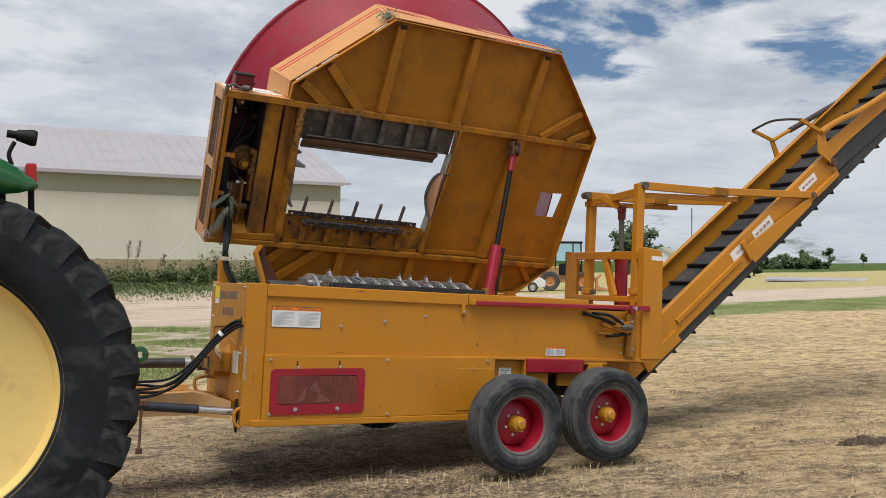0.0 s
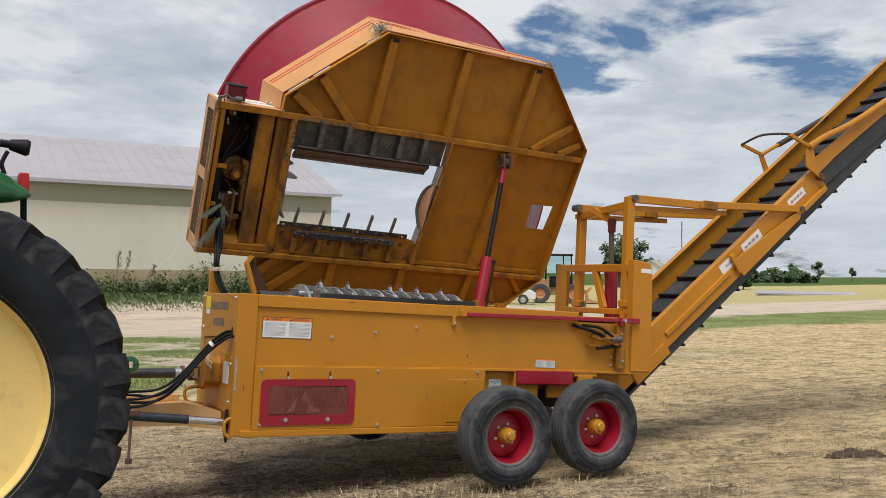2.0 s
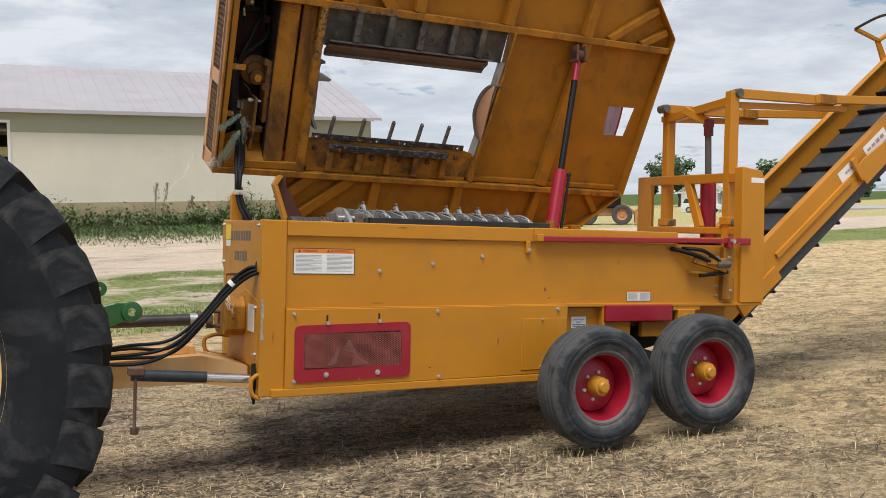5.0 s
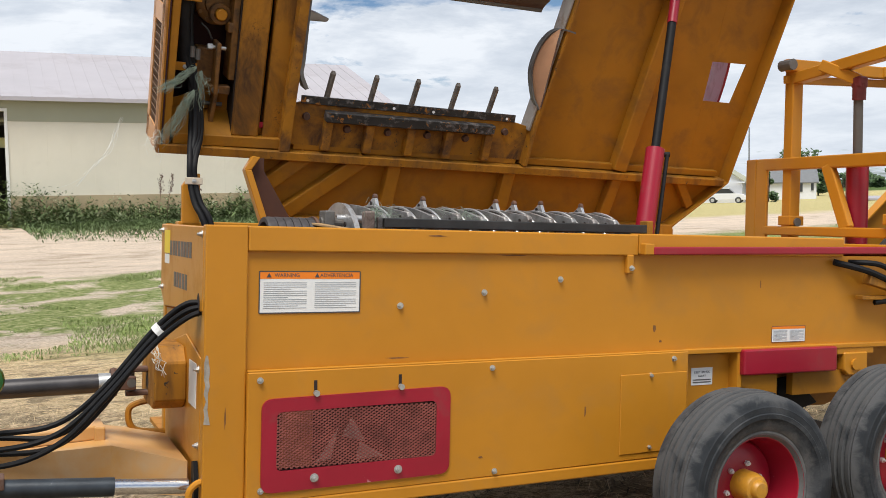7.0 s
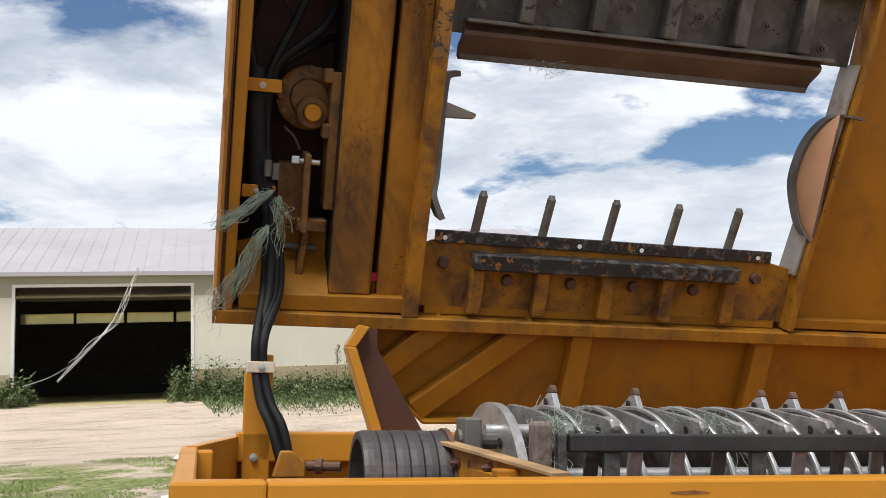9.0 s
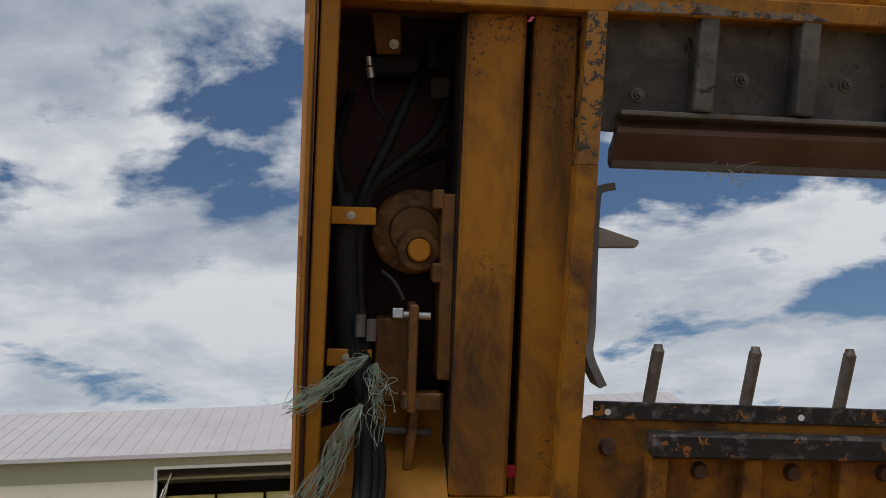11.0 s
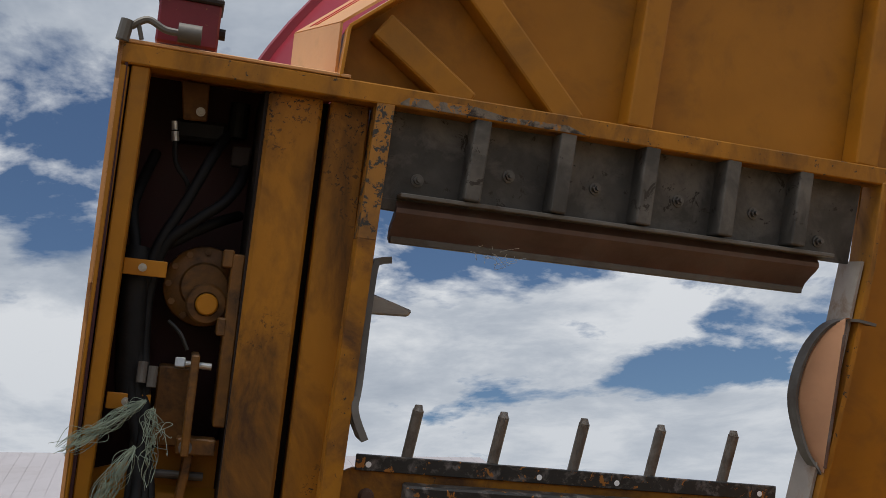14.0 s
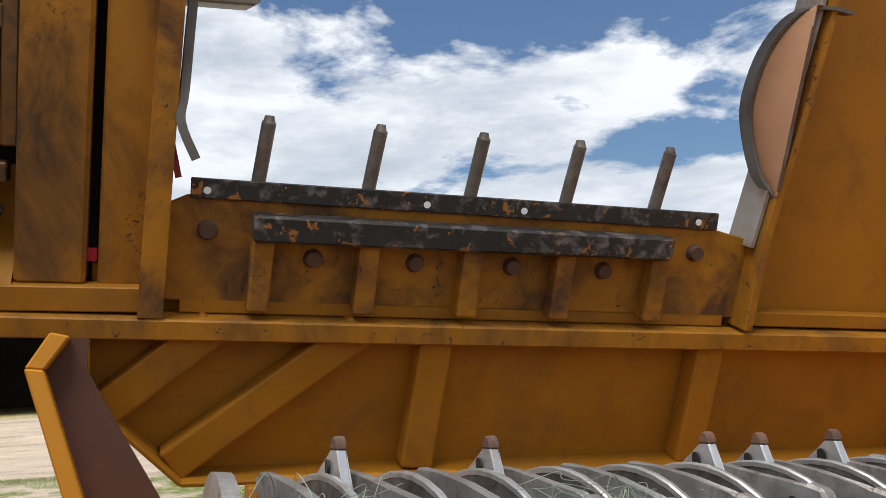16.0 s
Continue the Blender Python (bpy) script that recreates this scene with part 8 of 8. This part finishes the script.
def gabled(name, label, category, x, y, yaw, long, deep, eave, rise, wall_mat, roof_mat, windows):
    """A small house: walls, two roof slopes, windows in the front and gable."""
    h = thing(name, label, category, pose(x, y, ground_height(x, y), 0, 0, yaw))
    bm = bm_new()
    block(bm, -long / 2, long / 2, -deep / 2, deep / 2, -0.5, eave)
    slab(bm, [(-deep / 2, eave), (deep / 2, eave), (0, eave + rise)], -long / 2, long / 2, lambda u, v, a: Vector((a, u, v)))
    wall = part("wall", bm, wall_mat, h)
    for s in (-1, 1):
        bm = bm_new()
        e, o = rise / (deep / 2), 0.35
        slab(bm, [(s * (deep / 2 + o), eave - o * e), (0, eave + rise), (0, eave + rise + 0.16), (s * (deep / 2 + o), eave - o * e + 0.16)], -long / 2 - 0.3, long / 2 + 0.3, lambda u, v, a: Vector((a, u, v)))
        part("roof", bm, roof_mat, h)
        bm = bm_new()
        block(bm, s * (long / 2 + 0.30), s * (long / 2 + 0.34), -deep / 2 - o, deep / 2 + o, eave - o * e - 0.05, eave - o * e + 0.10)
        part("gable_trim", bm, HOUSE_WHITE, h)
    for face, u, z, w, hh in windows:
        bm = bm_new()
        if face == "front":
            block(bm, u - w / 2, u + w / 2, -deep / 2 - 0.06, -deep / 2 + 0.05, z - hh / 2, z + hh / 2)
            win = part("window", bm, HOUSE_WHITE, h)
            bm = bm_new()
            block(bm, u - w / 2 + 0.08, u + w / 2 - 0.08, -deep / 2 - 0.08, -deep / 2 - 0.055, z - hh / 2 + 0.08, z + hh / 2 - 0.08)
        else:
            block(bm, long / 2 - 0.05, long / 2 + 0.06, u - w / 2, u + w / 2, z - hh / 2, z + hh / 2)
            win = part("window", bm, HOUSE_WHITE, h)
            bm = bm_new()
            block(bm, long / 2 + 0.055, long / 2 + 0.08, u - w / 2 + 0.08, u + w / 2 - 0.08, z - hh / 2 + 0.08, z + hh / 2 - 0.08)
        part("pane", bm, GLASS_DARK, win)
    return h


gabled("farmhouse", "white sided farmhouse with a grey shingle roof", "house", 93.8, 93.8, -40, 8.2, 5.0, 2.3, 1.5, HOUSE_WHITE, HOUSE_ROOF,
       [("front", 1.4, 1.55, 0.6, 1.3), ("front", 2.2, 1.55, 0.6, 1.3), ("front", 3.6, 1.6, 0.5, 1.1), ("front", -2.0, 1.55, 0.9, 1.2), ("gable", -0.4, 1.6, 0.7, 1.2)])
gabled("garage", "small white garage with a green-grey roof", "garage", 76.5, 84.5, 40, 6.0, 4.2, 2.5, 1.35, HOUSE_WHITE, BARN_GREEN,
       [("front", 0.0, 1.1, 2.4, 2.1)])
gabled("low_shed", "long low pale roof beyond the golden field", "shed", 82.5, 67.0, -50, 9.5, 3.0, 0.06, 0.20, BARN_GREEN, BARN_ROOF, [])


def build_mast():
    x, y = spot(42.1, 250)
    m = thing("radio_mast", "thin grey steel radio mast on the plain", "mast", pose(x, y, ground_height(x, y)))
    for k in range(3):
        a = k * 2.094
        bm = bm_new()
        rod(bm, (0.17 * math.cos(a), 0.17 * math.sin(a), -0.3), (0.10 * math.cos(a), 0.10 * math.sin(a), 15.6), 0.05, 6)
        part("leg", bm, STEEL_DARK, m)
    for k in range(12):
        bm = bm_new()
        z = 0.6 + k * 1.25
        tube(bm, [(0.16, 0, z), (-0.08, 0.14, z + 0.4)], 0.02, 4)
        tube(bm, [(-0.08, 0.14, z + 0.4), (-0.08, -0.14, z + 0.8)], 0.02, 4)
        part("brace", bm, STEEL_DARK, m)


build_mast()


def far_wheel(parent, x, y, r, wide, rim_mat):
    w = new("wheel")
    w.parent = parent
    w.matrix_basis = pose(x, y, r)
    bm = bm_new()
    h = wide / 2
    lathe(bm, [(r * 0.52, -h * 0.8), (r * 0.7, -h), (r * 0.94, -h * 0.95), (r, -h * 0.7), (r, h * 0.7), (r * 0.94, h * 0.95), (r * 0.7, h), (r * 0.52, h * 0.8)], 36)
    part("tyre", bm, TYRE, w, smooth=True)
    bm = bm_new()
    lathe(bm, [(0.0, -h * 0.4), (r * 0.2, -h * 0.55), (r * 0.3, -h * 0.4), (r * 0.46, -h * 0.5), (r * 0.54, -h * 0.85), (r * 0.54, h * 0.85), (r * 0.46, h * 0.5), (r * 0.3, h * 0.4), (0.0, h * 0.4)], 30)
    part("rim", bm, rim_mat, w, smooth=True)


def build_loader():
    """Wheel loader parked in the yard."""
    yaw = math.degrees(math.atan2(-1.35, 1.9))
    g = thing("wheel_loader", "dusty tan wheel loader with a black cab, parked", "loader", pose(38.0, 50.2, ground_height(38.0, 50.2), 0, 0, yaw))
    tan = material("tan rim paint", (0.50, 0.22, 0.09), 0.6, vary=0.1)
    body_tan = material("loader tan", (0.46, 0.25, 0.11), 0.5, vary=0.15, bump=0)
    for x in (-1.18, 1.18):
        for y in (-0.85, 0.85):
            far_wheel(g, x, y, 0.70, 0.5, tan)
    bm = bm_new()
    block(bm, -2.3, -0.45, -0.55, 0.55, 0.75, 1.75, 0.10)
    block(bm, -0.6, 0.2, -0.45, 0.45, 0.6, 1.3, 0.05)
    part("engine_hood", bm, body_tan, g)
    bm = bm_new()
    block(bm, 0.1, 1.7, -0.42, 0.42, 0.6, 1.35, 0.06)
    part("front_frame", bm, body_tan, g)
    bm = bm_new()
    block(bm, -0.55, 1.10, -0.65, 0.65, 1.15, 1.95, 0.05)
    part("cab_base", bm, BLACK, g)
    for x, y in ((-0.82, -0.62), (1.05, -0.62), (-0.82, 0.62), (1.05, 0.62), (0.45, -0.64), (0.45, 0.64)):
        bm = bm_new()
        beam(bm, (x, y, 1.7), (x * 0.94, y * 0.96, 3.42), 0.09, 0.09, up=(0, 1, 0))
        part("cab_post", bm, BLACK, g)
    bm = bm_new()
    block(bm, -0.90, 1.12, -0.70, 0.70, 3.40, 3.54, 0.05)
    part("cab_roof", bm, BLACK, g)
    glass = bpy.data.materials.new("cab glass")
    glass.use_nodes = True
    gb = glass.node_tree.nodes["Principled BSDF"]
    gb.inputs["Transmission Weight"].default_value, gb.inputs["Roughness"].default_value = 1.0, 0.02
    gb.inputs["Base Color"].default_value, gb.inputs["IOR"].default_value = (0.75, 0.88, 0.86, 1), 1.05
    for y in (-0.62, 0.62):
        bm = bm_new()
        block(bm, -0.74, 0.95, y - 0.006, y + 0.006, 1.95, 3.40)
        part("cab_window", bm, glass, g)
    bm = bm_new()
    block(bm, -0.10, 0.35, -0.25, 0.25, 1.9, 2.8, 0.06)
    part("operator_seat", bm, BLACK, g)
    for y in (-0.36, 0.36):
        bm = bm_new()
        beam(bm, (0.75, y, 1.75), (2.1, y, 0.75), 0.12, 0.24)
        beam(bm, (0.65, y, 1.2), (0.75, y, 1.8), 0.12, 0.3)
        part("lift_arm", bm, body_tan, g)
    bm = bm_new()
    slab(bm, [(2.05, 0.12), (3.0, 0.10), (3.05, 0.16), (2.25, 0.3), (2.2, 0.85), (2.5, 1.15), (2.42, 1.2), (2.05, 0.95)], -1.15, 1.15, lambda u, v, a: Vector((u, a, v)))
    part("bucket", bm, tan, g, "tan steel bucket on the ground")


def build_car(x, y, yaw, words):
    c = thing("car", words, "car", pose(x, y, ground_height(x, y), 0, 0, yaw))
    paint = material("white car paint", (0.72, 0.73, 0.75), 0.25, vary=0.03, bump=0, coat=0.5)
    bm = bm_new()
    slab(bm, [(-2.2, 0.35), (2.2, 0.35), (2.25, 0.75), (1.9, 0.98), (0.95, 1.08), (-2.1, 1.08), (-2.25, 0.8)], -0.85, 0.85, lambda u, v, a: Vector((u, a, v)), 0.04)
    part("body", bm, paint, c)
    bm = bm_new()
    slab(bm, [(-2.05, 1.07), (0.95, 1.07), (0.35, 1.62), (-1.8, 1.62)], -0.76, 0.76, lambda u, v, a: Vector((u, a, v)), 0.03)
    part("cabin_glass", bm, GLASS_DARK, c)
    bm = bm_new()
    slab(bm, [(-1.85, 1.60), (0.40, 1.60), (0.2, 1.68), (-1.7, 1.69)], -0.74, 0.74, lambda u, v, a: Vector((u, a, v)), 0.02)
    part("roof", bm, paint, c)
    for x in (-1.38, 1.38):
        for y in (-0.80, 0.80):
            far_wheel(c, x, y, 0.34, 0.22, BOLT)
    bm = bm_new()
    block(bm, -2.27, -2.2, -0.75, -0.55, 0.75, 0.98, 0.02)
    part("tail_light", bm, LENS_RED, c)


build_loader()
build_car(32.75, 49.05, -35, "white parked car beside the loader")
build_car(73.1, 80.8, -48, "white car parked beside the farmhouse")
